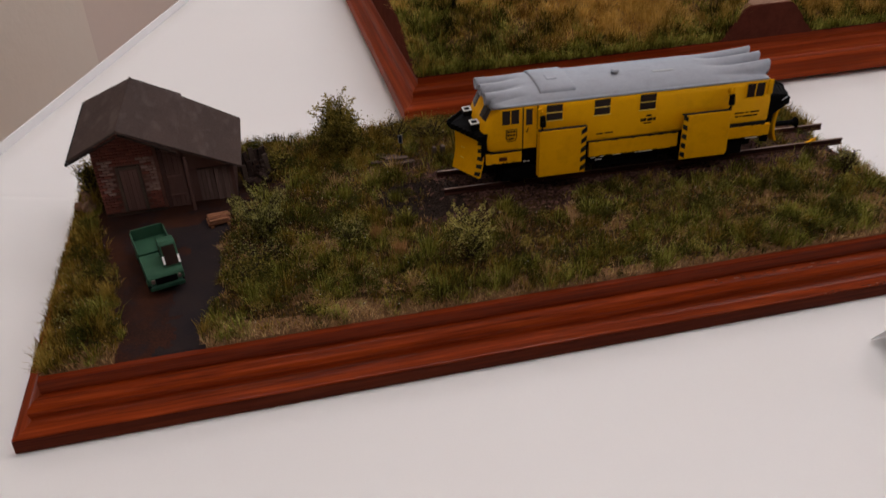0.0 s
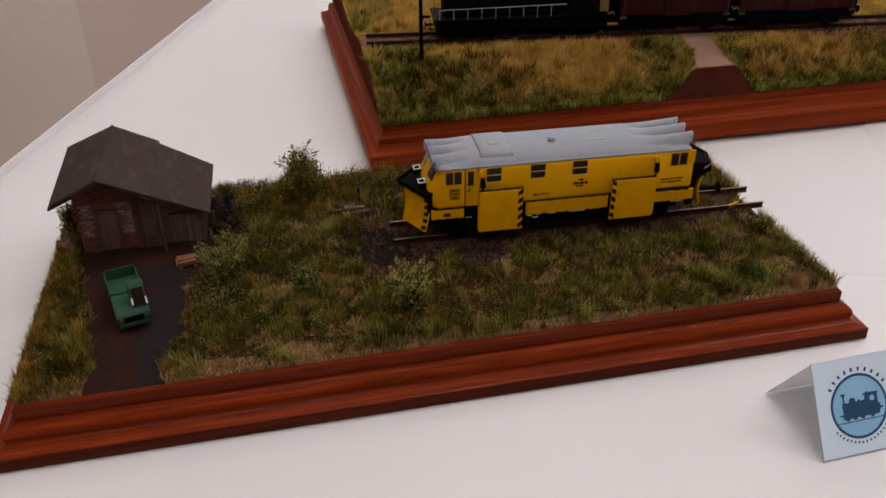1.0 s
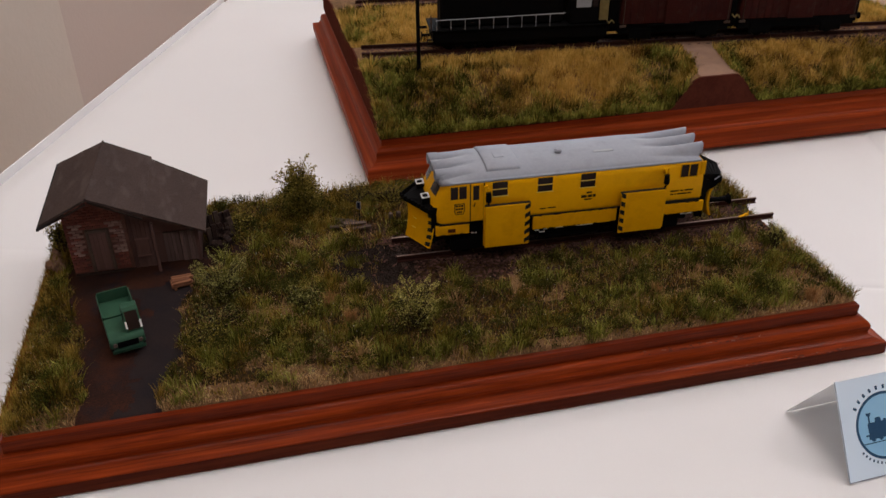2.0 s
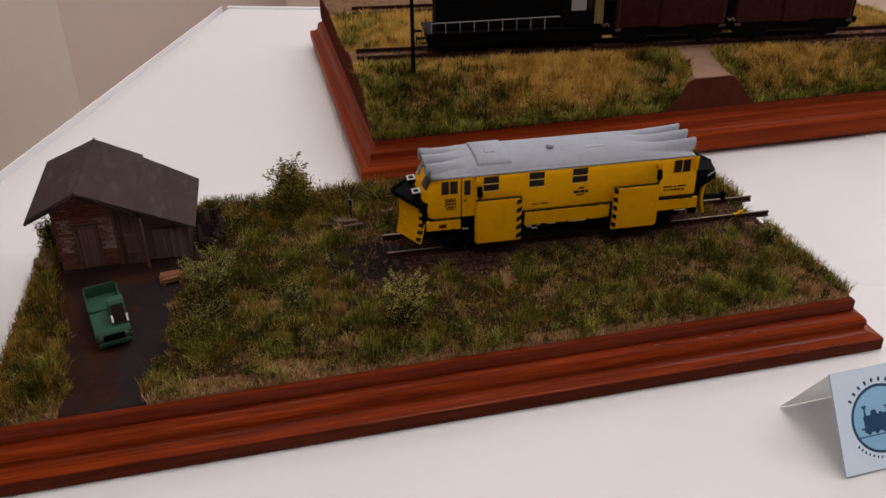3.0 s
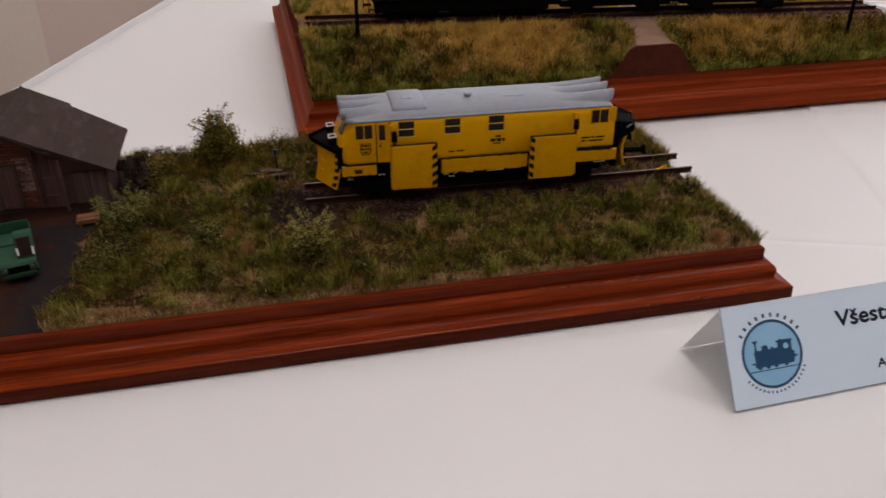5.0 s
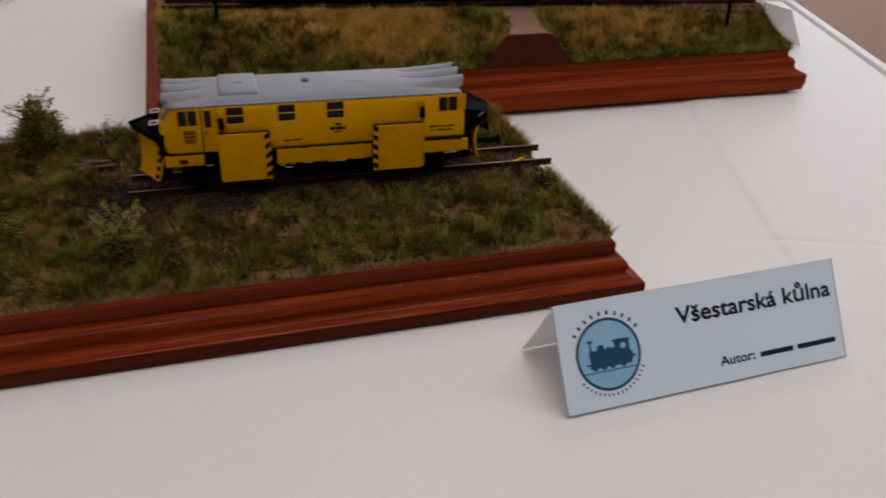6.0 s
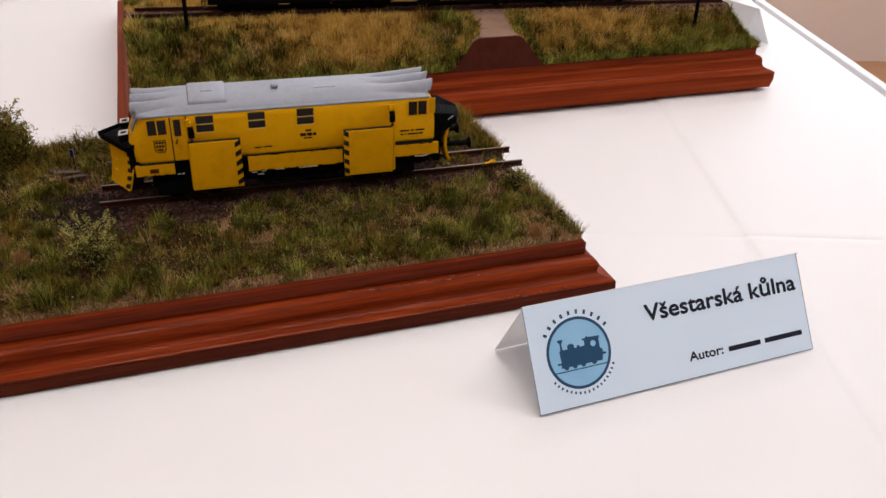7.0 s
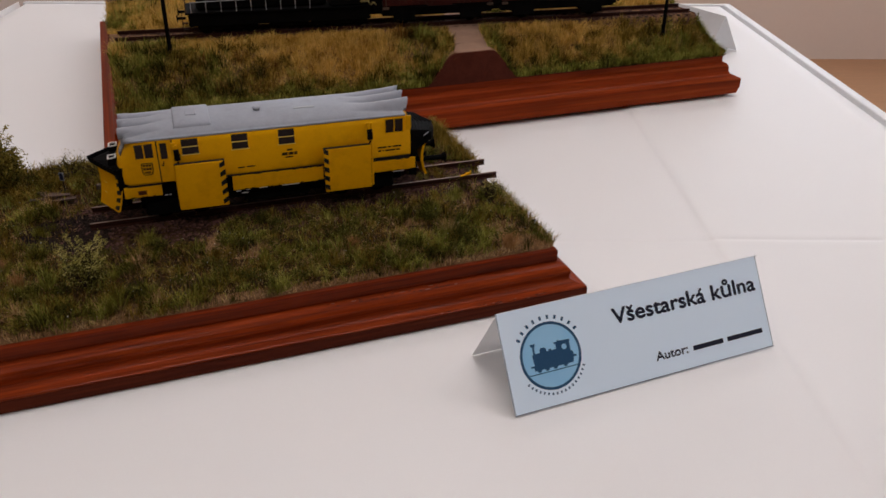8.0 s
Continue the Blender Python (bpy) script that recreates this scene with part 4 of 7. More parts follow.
# grime along the lower edges of the skirts
grime = random.Random(21)
for a, b, z in ((-0.0462, -0.0295, 0.0445), (0.0028, 0.0467, 0.0424), (0.0715, 0.0938, 0.0428), (0.0028, 0.0467, 0.0497), (0.0715, 0.0938, 0.0486)):
    for i in range(int((b - a) / 0.0030)):
        u, w, h = grime.uniform(a + 0.001, b - 0.001), grime.uniform(0.0003, 0.0011), grime.uniform(0.0002, 0.0006)
        part("grime_fleck", boxes((u - w, u + w, -0.00055, -0.00035, zl(z), zl(z + h)), bevel=0.00008), M_LETTER, plough_car, "dark fleck of grime")
# side wings with hazard stripes
for u0, u1, z0, z1, e0, e1, slope in ((-0.0225, 0.0, 0.0371, 0.0601, -0.0026, 0.0, 1), (0.0467, 0.0700, 0.0372, 0.0598, 0.0467, 0.0490, -1)):
    wing = part("side_wing", boxes((u0, u1, -0.0042, -0.0032, zl(z0), zl(z1)), bevel=0.0003), M_YELLOW, plough_car, "folded yellow side wing")
    part("top_flange", boxes((u0, u1, -0.0040, -0.0024, zl(z1 - 0.0004), zl(z1 + 0.0003)), bevel=0.0001), M_STRIPE, wing)
    for k in range(5):
        zc = z0 + 0.0016 + k * 0.0046
        bm = bmesh.new()
        prism(bm, [(e0, zl(zc - slope * 0.0007)), (e1, zl(zc + slope * 0.0007)), (e1, zl(zc + slope * 0.0007 + 0.0026)), (e0, zl(zc - slope * 0.0007 + 0.0022))], "y", -0.0044, -0.0041)
        part("hazard_stripe", bm, M_STRIPE, wing)
    for v in (zl(z0 + 0.005), zl(z1 - 0.005)):
        part("hinge_arm", boxes((u0 + 0.003, u1 - 0.003, -0.0033, 0.0002, v - 0.0007, v + 0.0007)), M_BLACK, wing)
    part("side_wing_far", boxes((u0, u1, PW + 0.0032, PW + 0.0042, zl(z0), zl(z1)), bevel=0.0003), M_YELLOW, plough_car)
for u, s in ((-0.0210, 1), (0.0698, 1)):
    br = part("lamp_bracket", boxes((u - 0.0006, u + 0.0008, -0.0022, 0.0003, zl(0.0668), zl(0.0688)), (u - 0.0012, u + 0.0002, -0.0022, -0.0010, zl(0.0688), zl(0.0703)), bevel=0.0002), M_YELLOW, plough_car)
    bm = bmesh.new()
    rod(bm, (u + 0.0004, -0.0030, zl(0.0622)), (u + 0.0004, -0.0030, zl(0.0648)), 0.0014, n=12)
    rod(bm, (u + 0.0004, -0.0030, zl(0.0652)), (u + 0.0002, -0.0028, zl(0.0670)), 0.0013, n=12)
    rod(bm, (u + 0.0004, -0.0028, zl(0.0610)), (u + 0.0004, -0.0020, zl(0.0600)), 0.0005, n=8)
    part("wing_cylinder", bm, M_BLACK, br)
for u in (-0.0222, 0.0712):
    part("hinge_post", rod(bmesh.new(), (u, -0.0016, zl(0.0372)), (u, -0.0016, zl(0.0700)), 0.0006, n=8), M_YELLOW, plough_car)


# ploughs: wedge blades under a toothed black hood, with two framed lamps
def plate(bm, corners, thick):
    """A bent plate: rows of points, pushed back by the vector thick."""
    f = [[bm.verts.new(p) for p in row] for row in corners]
    b = [[bm.verts.new(Vector(p) + Vector(thick)) for p in row] for row in corners]
    n, m = len(f), len(f[0])
    for i in range(n - 1):
        for j in range(m - 1):
            bm.faces.new((f[i][j], f[i + 1][j], f[i + 1][j + 1], f[i][j + 1]))
            bm.faces.new((b[i][j + 1], b[i + 1][j + 1], b[i + 1][j], b[i][j]))
        for j in (0, m - 1):
            bm.faces.new((f[i][j], b[i][j], b[i + 1][j], f[i + 1][j]))
    for j in range(m - 1):
        for i in (0, n - 1):
            bm.faces.new((f[i][j], f[i][j + 1], b[i][j + 1], b[i][j]))
    return bm


def front_plough(parent):
    """A prow of two blades below a pair of toothed lips, a deck between them and two lamps on it."""
    c = PW / 2
    part("plough_frame", boxes((-0.0478, -0.0440, 0.0045, PW - 0.0045, zl(0.0385), zl(0.0580)), (-0.0525, -0.0478, 0.0130, PW - 0.0130, zl(0.0400), zl(0.0560)), bevel=0.0006), M_BLACK, parent)
    for s in (-1, 1):
        def at(u, k, z):
            return Vector((u, c + s * k, zl(z)))
        # blade: from the prow to the outer edge
        rows = []
        for i in range(7):
            f = i / 6
            lo, hi = at(-0.0588 + 0.0086 * f, 0.0182 * f, 0.0372 + 0.0014 * f), at(-0.0572 + 0.0098 * f, 0.0150 * f, 0.0566 + 0.0004 * f)
            rows.append([lo.lerp(hi, t) + Vector((0.0010 * math.sin(math.pi * t), 0, 0)) for t in (0, 0.25, 0.5, 0.75, 1)])
        blade = part("plough_blade", plate(bmesh.new(), rows, (0.0009, 0, 0)), M_YELLOW, parent, "yellow curved plough blade")
        for i in range(5):
            t = 0.06 + i * 0.19

            def edge(f, t):
                lo, hi = at(-0.0588 + 0.0086 * f, 0.0182 * f, 0.0372 + 0.0014 * f), at(-0.0572 + 0.0098 * f, 0.0150 * f, 0.0566 + 0.0004 * f)
                return lo.lerp(hi, t) + Vector((0.0010 * math.sin(math.pi * t) - 0.0003, s * 0.0002, 0))
            part("hazard_stripe", plate(bmesh.new(), [[edge(0.84, t - 0.02), edge(0.84, t + 0.07)], [edge(1.01, t), edge(1.01, t + 0.11)]], (0.0004, 0, 0)), M_STRIPE, blade)
        for t in (0.34, 0.60):
            part("weld_mark", plate(bmesh.new(), [[edge(0.22, t), edge(0.22, t + 0.015)], [edge(0.36, t - 0.01), edge(0.36, t + 0.005)]], (0.0002, 0, 0)), M_CREAM, blade)
        # lip with teeth
        a, b = at(-0.0610, 0.0, 0.0598), at(-0.0486, 0.0176, 0.0580)
        down = Vector((0.0022, 0, -0.0030))
        lip = part("hood_lip", plate(bmesh.new(), [[a.lerp(b, f) + down, a.lerp(b, f)] for f in (0, 0.33, 0.66, 1)], (0.0007, 0, 0)), M_BLACK, parent, "black toothed plough hood")
        for i in range(9):
            f = (i + 0.3) / 9
            p0, p1 = a.lerp(b, f), a.lerp(b, f + 0.055)
            part("tooth", plate(bmesh.new(), [[p0 + down * 0.2 + Vector((-0.0003, 0, 0)), p0 + Vector((-0.0004, 0, 0.0011))], [p1 + down * 0.2 + Vector((-0.0003, 0, 0)), p1 + Vector((-0.0004, 0, 0.0011))]], (0.0012, 0, 0)), M_BLACK, lip)
        bm = bmesh.new()
        plate(bm, [[at(-0.0602, 0.0, 0.0590), at(-0.0450, 0.0, 0.0604)], [at(-0.0545, 0.0090, 0.0582), at(-0.0450, 0.0095, 0.0604)], [at(-0.0482, 0.0172, 0.0570), at(-0.0446, 0.0160, 0.0592)]], (0, 0, -0.0010))
        part("hood_deck", bm, M_BLACK, lip)
        # the black side cheek between blade and cab
        part("cheek", plate(bmesh.new(), [[at(-0.0484, 0.0166, 0.0400), at(-0.0480, 0.0170, 0.0586)], [at(-0.0462, 0.0160, 0.0400), at(-0.0448, 0.0162, 0.0596)]], (0, -s * 0.0014, 0)), M_BLACK, lip)
        place = Matrix.Translation(at(-0.0494, 0.0078, 0.0617)) @ pose(0, 0, 0, 0, -5, 0)
        lamp_ = part("headlight", box(bmesh.new(), -0.0020, 0.0020, -0.0026, 0.0026, -0.0034, 0.0006, bevel=0.0003, m=place), M_BLACK, parent, "black lamp box with a white frame")
        bm = bmesh.new()
        for r in ((-0.0026, 0.0026, -0.0020, -0.0013), (-0.0026, 0.0026, 0.0013, 0.0020), (-0.0026, -0.0018, -0.0013, 0.0013), (0.0018, 0.0026, -0.0013, 0.0013)):
            box(bm, r[2], r[3], r[0], r[1], 0.0006, 0.0010, m=place)
        part("lamp_frame", bm, M_WHITE, lamp_)


def rear_plough(parent):
    """A ribbed black hood, two bowed blades seen edge on, and buffers."""
    c = PW / 2
    bm = bmesh.new()
    wide = [(0.0912, 0.0022), (0.1022, 0.0034), (0.1066, 0.0095), (0.1086, c), (0.1066, PW - 0.0095), (0.1022, PW - 0.0034), (0.0912, PW - 0.0022)]
    rings_mesh(bm, [[(0.0912 + (u_ - 0.0912) * f, v_, zl(z_ - 0.16 * (u_ - 0.0912) * (z_ > 0.055))) for u_, v_ in wide] for f, z_ in ((0.25, 0.0400), (0.32, 0.0505), (0.98, 0.0570), (1.0, 0.0614), (0.92, 0.0628))])
    hood = part("hood", bm, M_BLACK, parent, "black ribbed plough hood")
    for i in range(7):
        f = 0.16 + 0.13 * i
        for s in (-1, 1):
            e0, e1 = (0.0912 + 0.0110 * f, c + s * (c - 0.0032), zl(0.0625 - 0.0018 * f)), (0.0912 + 0.0174 * f, c, zl(0.0627 - 0.0028 * f))
            part("rib", rod(bmesh.new(), e0, e1, 0.0006, n=6), M_BLACK, hood)
    part("hood_flap", boxes((0.0996, 0.1036, 0.0024, 0.0060, zl(0.0562), zl(0.0604)), bevel=0.0004), M_BLACK, hood)
    # the highlight along the flap's top edge, added as a thin grey rod
    part("flap_edge", rod(bmesh.new(), (0.0990, 0.0020, zl(0.0590)), (0.1016, 0.0020, zl(0.0607)), 0.0003, n=6), M_ROOFGREY, hood, "grey rod painting the highlight on the flap's edge")
    for s in (-1, 1):
        v1, v0 = c + s * (c - 0.0044), c + s * (c * 0.36)
        part("cheek", plate(bmesh.new(), [[(0.0914, c + s * (c - 0.0022), zl(0.0385)), (0.0914, c + s * (c - 0.0022), zl(0.0612))], [(0.0952, c + s * (c - 0.0022), zl(0.0378)), (0.0962, c + s * (c - 0.0022), zl(0.0590))]], (0, -s * 0.0012, 0)), M_BLACK, hood)
        rows = [[(0.0972 + 0.0010 * f + 0.0022 * (2 * t - 1) ** 2, v0 + (v1 - v0) * f, zl(0.0368 + 0.0190 * t)) for t in (0, 0.2, 0.4, 0.6, 0.8, 1)] for f in (0, 0.5, 0.85, 1)]
        part("plough_blade", plate(bmesh.new(), rows, (0.0012, 0, 0)), M_YELLOW, parent, "yellow bowed plough blade", smooth=False)
        bf = part("buffer", rod(bmesh.new(), (0.0925, c + s * 0.0100, zl(0.0445)), (0.1105, c + s * 0.0100, zl(0.0440)), 0.0013, n=12), M_BLACK, parent)
        part("buffer_plate", rod(bmesh.new(), (0.1105, c + s * 0.0100, zl(0.0440)), (0.1122, c + s * 0.0100, zl(0.0440)), 0.0016, 0.0028, n=18), M_BLACK, bf)


front_plough(plough_car)
rear_plough(plough_car)
bm = bmesh.new()
rod(bm, (0.0958, PW / 2, zl(0.0435)), (0.1040, PW / 2, zl(0.0430)), 0.0008, n=8)
rod(bm, (0.1040, PW / 2, zl(0.0430)), (0.1046, PW / 2, zl(0.0405)), 0.0006, n=8)
part("coupling", bm, M_BLACK, plough_car)

# ---- the brick shed with its lean-to ----
SHED_Z = 0.0240
shed = thing("shed", pose(0.0245, 0.1260, SHED_Z), "old red brick shed with plank lean-to and dark felt roof", "shed")
SD = 0.056


def zs(z):
    return z - SHED_Z


part("wall", boxes((0.0006, 0.0292, 0.0004, SD, 0.0, zs(0.0555))), M_MORTAR, shed)
bm = bmesh.new()
prism(bm, [(0.0006, zs(0.0555)), (0.0292, zs(0.0555)), (0.0292, zs(0.0600)), (0.0165, zs(0.0672)), (0.0006, zs(0.0600))], "y", 0.0004, SD)
part("gable", bm, M_MORTAR, shed)
# door leaf, frame and step
door = part("door", boxes((0.0112, 0.0192, -0.0004, 0.0010, 0.0016, zs(0.0472)), bevel=0.0002), M_OLDWOOD, shed, "weathered grey plank door")
for i in range(4):
    part("plank", boxes((0.0113 + i * 0.00197, 0.0131 + i * 0.00197, -0.0007, -0.0003, 0.0020, zs(0.0468)), bevel=0.0001), M_OLDWOOD, door)
part("door_frame", boxes((0.0098, 0.0111, -0.0010, 0.0010, 0.0012, zs(0.0488)), (0.0193, 0.0206, -0.0010, 0.0010, 0.0012, zs(0.0488)), (0.0111, 0.0193, -0.0010, 0.0010, zs(0.0473), zs(0.0488)), bevel=0.0002), M_OLDPLANK, shed, "dark wooden door frame")
part("door_step", boxes((0.0008, 0.0290, -0.0018, 0.0004, -0.0010, 0.0008), bevel=0.0003), M_SCRAP, shed)
# lean-to: plank wall with a hatch, open bay with a recessed double door, posts
lean = part("lean_to_wall", boxes((0.0296, 0.0398, 0.0002, 0.0016, 0.0, zs(0.0545)), (0.0610, 0.0622, 0.0006, SD - 0.012, 0, zs(0.0430)), (0.0296, 0.0620, SD - 0.0135, SD - 0.012, 0, zs(0.0430)),
                                  (0.0398, 0.0620, 0.0024, 0.0034, 0, zs(0.0425))), M_OLDWOOD, shed, "weathered plank wall of the lean-to")
bm = bmesh.new()
prism(bm, [(0.0400, zs(0.0427)), (0.0400, zs(0.0558)), (0.0618, zs(0.0443)), (0.0618, zs(0.0427))], "y", 0.0012, 0.0024)
part("lintel_board", bm, M_OLDWOOD, shed)
for i in range(5):
    part("plank", boxes((0.0297 + i * 0.00202, 0.0315 + i * 0.00202, -0.0003, 0.0003, 0.0004 + 0.0003 * (i % 2), zs(0.0540 - i * 0.0010)), bevel=0.0001), M_OLDWOOD, lean)
for leaf in range(2):
    x0 = 0.0452 + leaf * 0.0080
    leaf_door = part("door", boxes((x0, x0 + 0.0078, 0.0016 - 0.0006 * leaf, 0.0022 - 0.0006 * leaf, 0.0006, zs(0.0418)), bevel=0.0001), M_GREYPLANK, shed, "grey weathered plank door leaf")
    for i in range(4):
        part("plank", boxes((x0 + 0.0001 + i * 0.00194, x0 + 0.0018 + i * 0.00194, 0.0012 - 0.0006 * leaf + 0.0001 * (i % 3), 0.0017 - 0.0006 * leaf, 0.0008, zs(0.0415)), bevel=0.0001), M_GREYDOOR, leaf_door)
hatch = part("hatch", boxes((0.0322, 0.0384, -0.0010, -0.0002, zs(0.0318), zs(0.0412)), bevel=0.0002), M_OLDWOOD, shed, "small wooden hatch")
part("hatch_rail", boxes((0.0318, 0.0388, -0.0013, -0.0009, zs(0.0408), zs(0.0420)), (0.0318, 0.0388, -0.0013, -0.0009, zs(0.0310), zs(0.0320)), bevel=0.0001), M_OLDWOOD, hatch)
for x, y in ((0.0418, -0.0060), (0.0612, 0.0008)):
    part("post", boxes((x - 0.0007, x + 0.0007, y - 0.0007, y + 0.0007, -0.001, zs(0.0520 if x < 0.05 else 0.0425)), bevel=0.0002), M_OLDWOOD, shed)
# roof: two felt planes with boards under them
RIDGE_Z, EL_Z, ER_Z = 0.0705, 0.0605, 0.0436


def roof_plane(pts, thick):
    """A roof plane as a thick sheet over four corners, parted into a few strips with slight sag."""
    bm = bmesh.new()
    a, b, c, d = [Vector(p) for p in pts]
    nu, nv = 10, 8
    top, bot = [], []
    for i in range(nu + 1):
        r0, r1 = [], []
        for j in range(nv + 1):
            s, t = i / nu, j / nv
            p = a.lerp(b, s).lerp(d.lerp(c, s), t)
            p.z += 0.00025 * noise.noise((p.x * 160, p.y * 160, 3.1)) - 0.0006 * math.sin(math.pi * s) * math.sin(math.pi * t)
            r0.append(bm.verts.new(p)), r1.append(bm.verts.new(p - Vector((0, 0, thick))))
        top.append(r0), bot.append(r1)
    for i in range(nu):
        for j in range(nv):
            bm.faces.new((top[i][j], top[i + 1][j], top[i + 1][j + 1], top[i][j + 1]))
            bm.faces.new((bot[i][j + 1], bot[i + 1][j + 1], bot[i + 1][j], bot[i][j]))
    for i in range(nu):
        for j in (0, nv):
            bm.faces.new((top[i][j], top[i + 1][j], bot[i + 1][j], bot[i][j]))
    for j in range(nv):
        for i in (0, nu):
            bm.faces.new((top[i][j], top[i][j + 1], bot[i][j + 1], bot[i][j]))
    return bm


def sh(x, y, z):
    return (x - 0.0245, y - 0.1260, zs(z))


roof = part("roof", roof_plane([sh(0.0185, 0.1128, EL_Z + 0.0008), sh(0.0408, 0.1140, RIDGE_Z + 0.0008), sh(0.0406, 0.1885, RIDGE_Z - 0.0018), sh(0.0170, 0.1845, EL_Z)], 0.0012), M_FELT, shed, "dark grey roofing felt, slightly sagging")
part("roof", roof_plane([sh(0.0408, 0.1140, RIDGE_Z + 0.0008), sh(0.0640, 0.1180, 0.0584), sh(0.0640, 0.1862, 0.0580), sh(0.0406, 0.1885, RIDGE_Z - 0.0018)], 0.0012), M_FELT, shed, "dark grey roofing felt, slightly sagging")
part("roof", roof_plane([sh(0.0638, 0.1186, 0.0580), sh(0.0910, 0.1215, ER_Z), sh(0.0918, 0.1790, ER_Z), sh(0.0638, 0.1835, 0.0580)], 0.0011), M_FELT, shed, "dark grey roofing felt, slightly sagging")
bm = bmesh.new()
rod(bm, sh(0.0408, 0.1138, RIDGE_Z + 0.0008), sh(0.0406, 0.1888, RIDGE_Z - 0.0018), 0.0005, n=8)
part("ridge_cap", bm, M_FELT, shed)
for y in (0.1275, 0.1380, 0.1500, 0.1700, 0.1820):
    bm = bmesh.new()
    rod(bm, sh(0.0192, y, EL_Z - 0.0018), sh(0.0405, y, RIDGE_Z - 0.0020), 0.0006, n=6)
    part("rafter", bm, M_OLDWOOD, shed)
    bm = bmesh.new()
    rod(bm, sh(0.0405, y + 0.001, RIDGE_Z - 0.0020), sh(0.0905, min(y + 0.0095, 0.177), ER_Z - 0.0018), 0.0006, n=6)
    part("rafter", bm, M_OLDWOOD, shed)
bm = bmesh.new()
rod(bm, sh(0.0300, 0.1143, 0.0650), sh(0.0180, 0.1128, EL_Z - 0.0010), 0.0005, n=6)
rod(bm, sh(0.0178, 0.1118, EL_Z - 0.0012), sh(0.0163, 0.1850, EL_Z - 0.0012), 0.0008, n=8)
part("gutter", bm, M_FELT_EDGE, shed)
bm = bmesh.new()
prism(bm, [(0.0160, zs(RIDGE_Z - 0.0012)), (0.0160, zs(RIDGE_Z - 0.0021)), (-0.0060, zs(EL_Z - 0.0020)), (-0.0060, zs(EL_Z - 0.0012))], "y", -0.0130, -0.0122)
prism(bm, [(0.0166, zs(RIDGE_Z - 0.0012)), (0.0166, zs(RIDGE_Z - 0.0021)), (0.0392, zs(0.0565)), (0.0392, zs(0.0574))], "y", -0.0109, -0.0101)
part("barge_board", bm, M_SCRAP, shed)

# ---- the small green lorry ----
lorry = thing("lorry", pose(0.0520, 0.0728, 0.0243, 0, 0, 194.5) @ Matrix.Diagonal((1.02, 0.97, 1, 1)), "small green model lorry with an open bed and a half-width cab", "lorry")
# local: y forwards, x to the driver's other side, z up
W2 = 0.0072
part("chassis", boxes((-W2 + 0.0012, W2 - 0.0012, -0.0165, 0.0208, 0.0022, 0.0044), bevel=0.0003), M_GREEN_DARK, lorry)
for x in (-W2 + 0.0012, W2 - 0.0012):
    for y in (-0.0100, 0.0140):
        w = part("wheel", rod(bmesh.new(), (x - 0.0011, y, 0.0026), (x + 0.0011, y, 0.0026), 0.0027, n=18), M_RUBBER, lorry)
        part("rim", rod(bmesh.new(), (x - 0.0013, y, 0.0026), (x + 0.0013, y, 0.0026), 0.0014, n=14), M_GREEN, w)
bed = part("bed", boxes((-W2, W2, -0.0185, 0.0025, 0.0050, 0.0060)), M_GREEN, lorry, "open green load bed")
for r in ((-W2, -W2 + 0.0006, -0.0185, 0.0025, 0.0060, 0.0104), (W2 - 0.0006, W2, -0.0185, 0.0025, 0.0060, 0.0104), (-W2 + 0.0006, W2 - 0.0006, -0.0185, -0.0179, 0.0060, 0.0114), (-W2 + 0.0006, W2 - 0.0006, 0.0019, 0.0025, 0.0060, 0.0100)):
    part("side_board", boxes(r, bevel=0.0001), M_GREEN, bed)
# front deck with its rounded nose, and the half cab on one side
bm = bmesh.new()
prism(bm, [(0.0030, 0.0046), (0.0030, 0.0095), (0.0150, 0.0095), (0.0192, 0.0087), (0.0203, 0.0075), (0.0205, 0.0046)], "x", -W2, W2)
bmesh.ops.bevel(bm, geom=bm.edges[:], offset=0.0004, segments=2, affect="EDGES", profile=0.5)
part("front_deck", bm, M_GREEN, lorry)
bm = bmesh.new()
prism(bm, [(0.0066, 0.0086), (0.0066, 0.0176), (0.0072, 0.0182), (0.0112, 0.0182), (0.0124, 0.0174), (0.0172, 0.0092), (0.0170, 0.0086)], "x", -W2, -0.0006)
bmesh.ops.bevel(bm, geom=[e for e in bm.edges if e.calc_length() > 0.003], offset=0.0004, segments=2, affect="EDGES", profile=0.5)
cab = part("cab", bm, M_GREEN, lorry)


def on_screen(x0, x1, s0, s1, lift):
    """A thin plate on the sloping windscreen plane."""
    d = Vector((0, 0.0048, -0.0082)).normalized()
    nrm = Vector((0, 0.0082, 0.0048)).normalized()
    o = Vector((0, 0.0126, 0.0172))
    bm = bmesh.new()
    vs = []
    for h in (lift, lift + 0.0002):
        vs.append([bm.verts.new(Vector((x, 0, 0)) + o + d * s + nrm * h) for x, s in ((x0, s0), (x1, s0), (x1, s1), (x0, s1))])
    for i in range(4):
        bm.faces.new((vs[0][i], vs[0][(i + 1) % 4], vs[1][(i + 1) % 4], vs[1][i]))
    bm.faces.new(vs[0][::-1]), bm.faces.new(vs[1])
    return bm


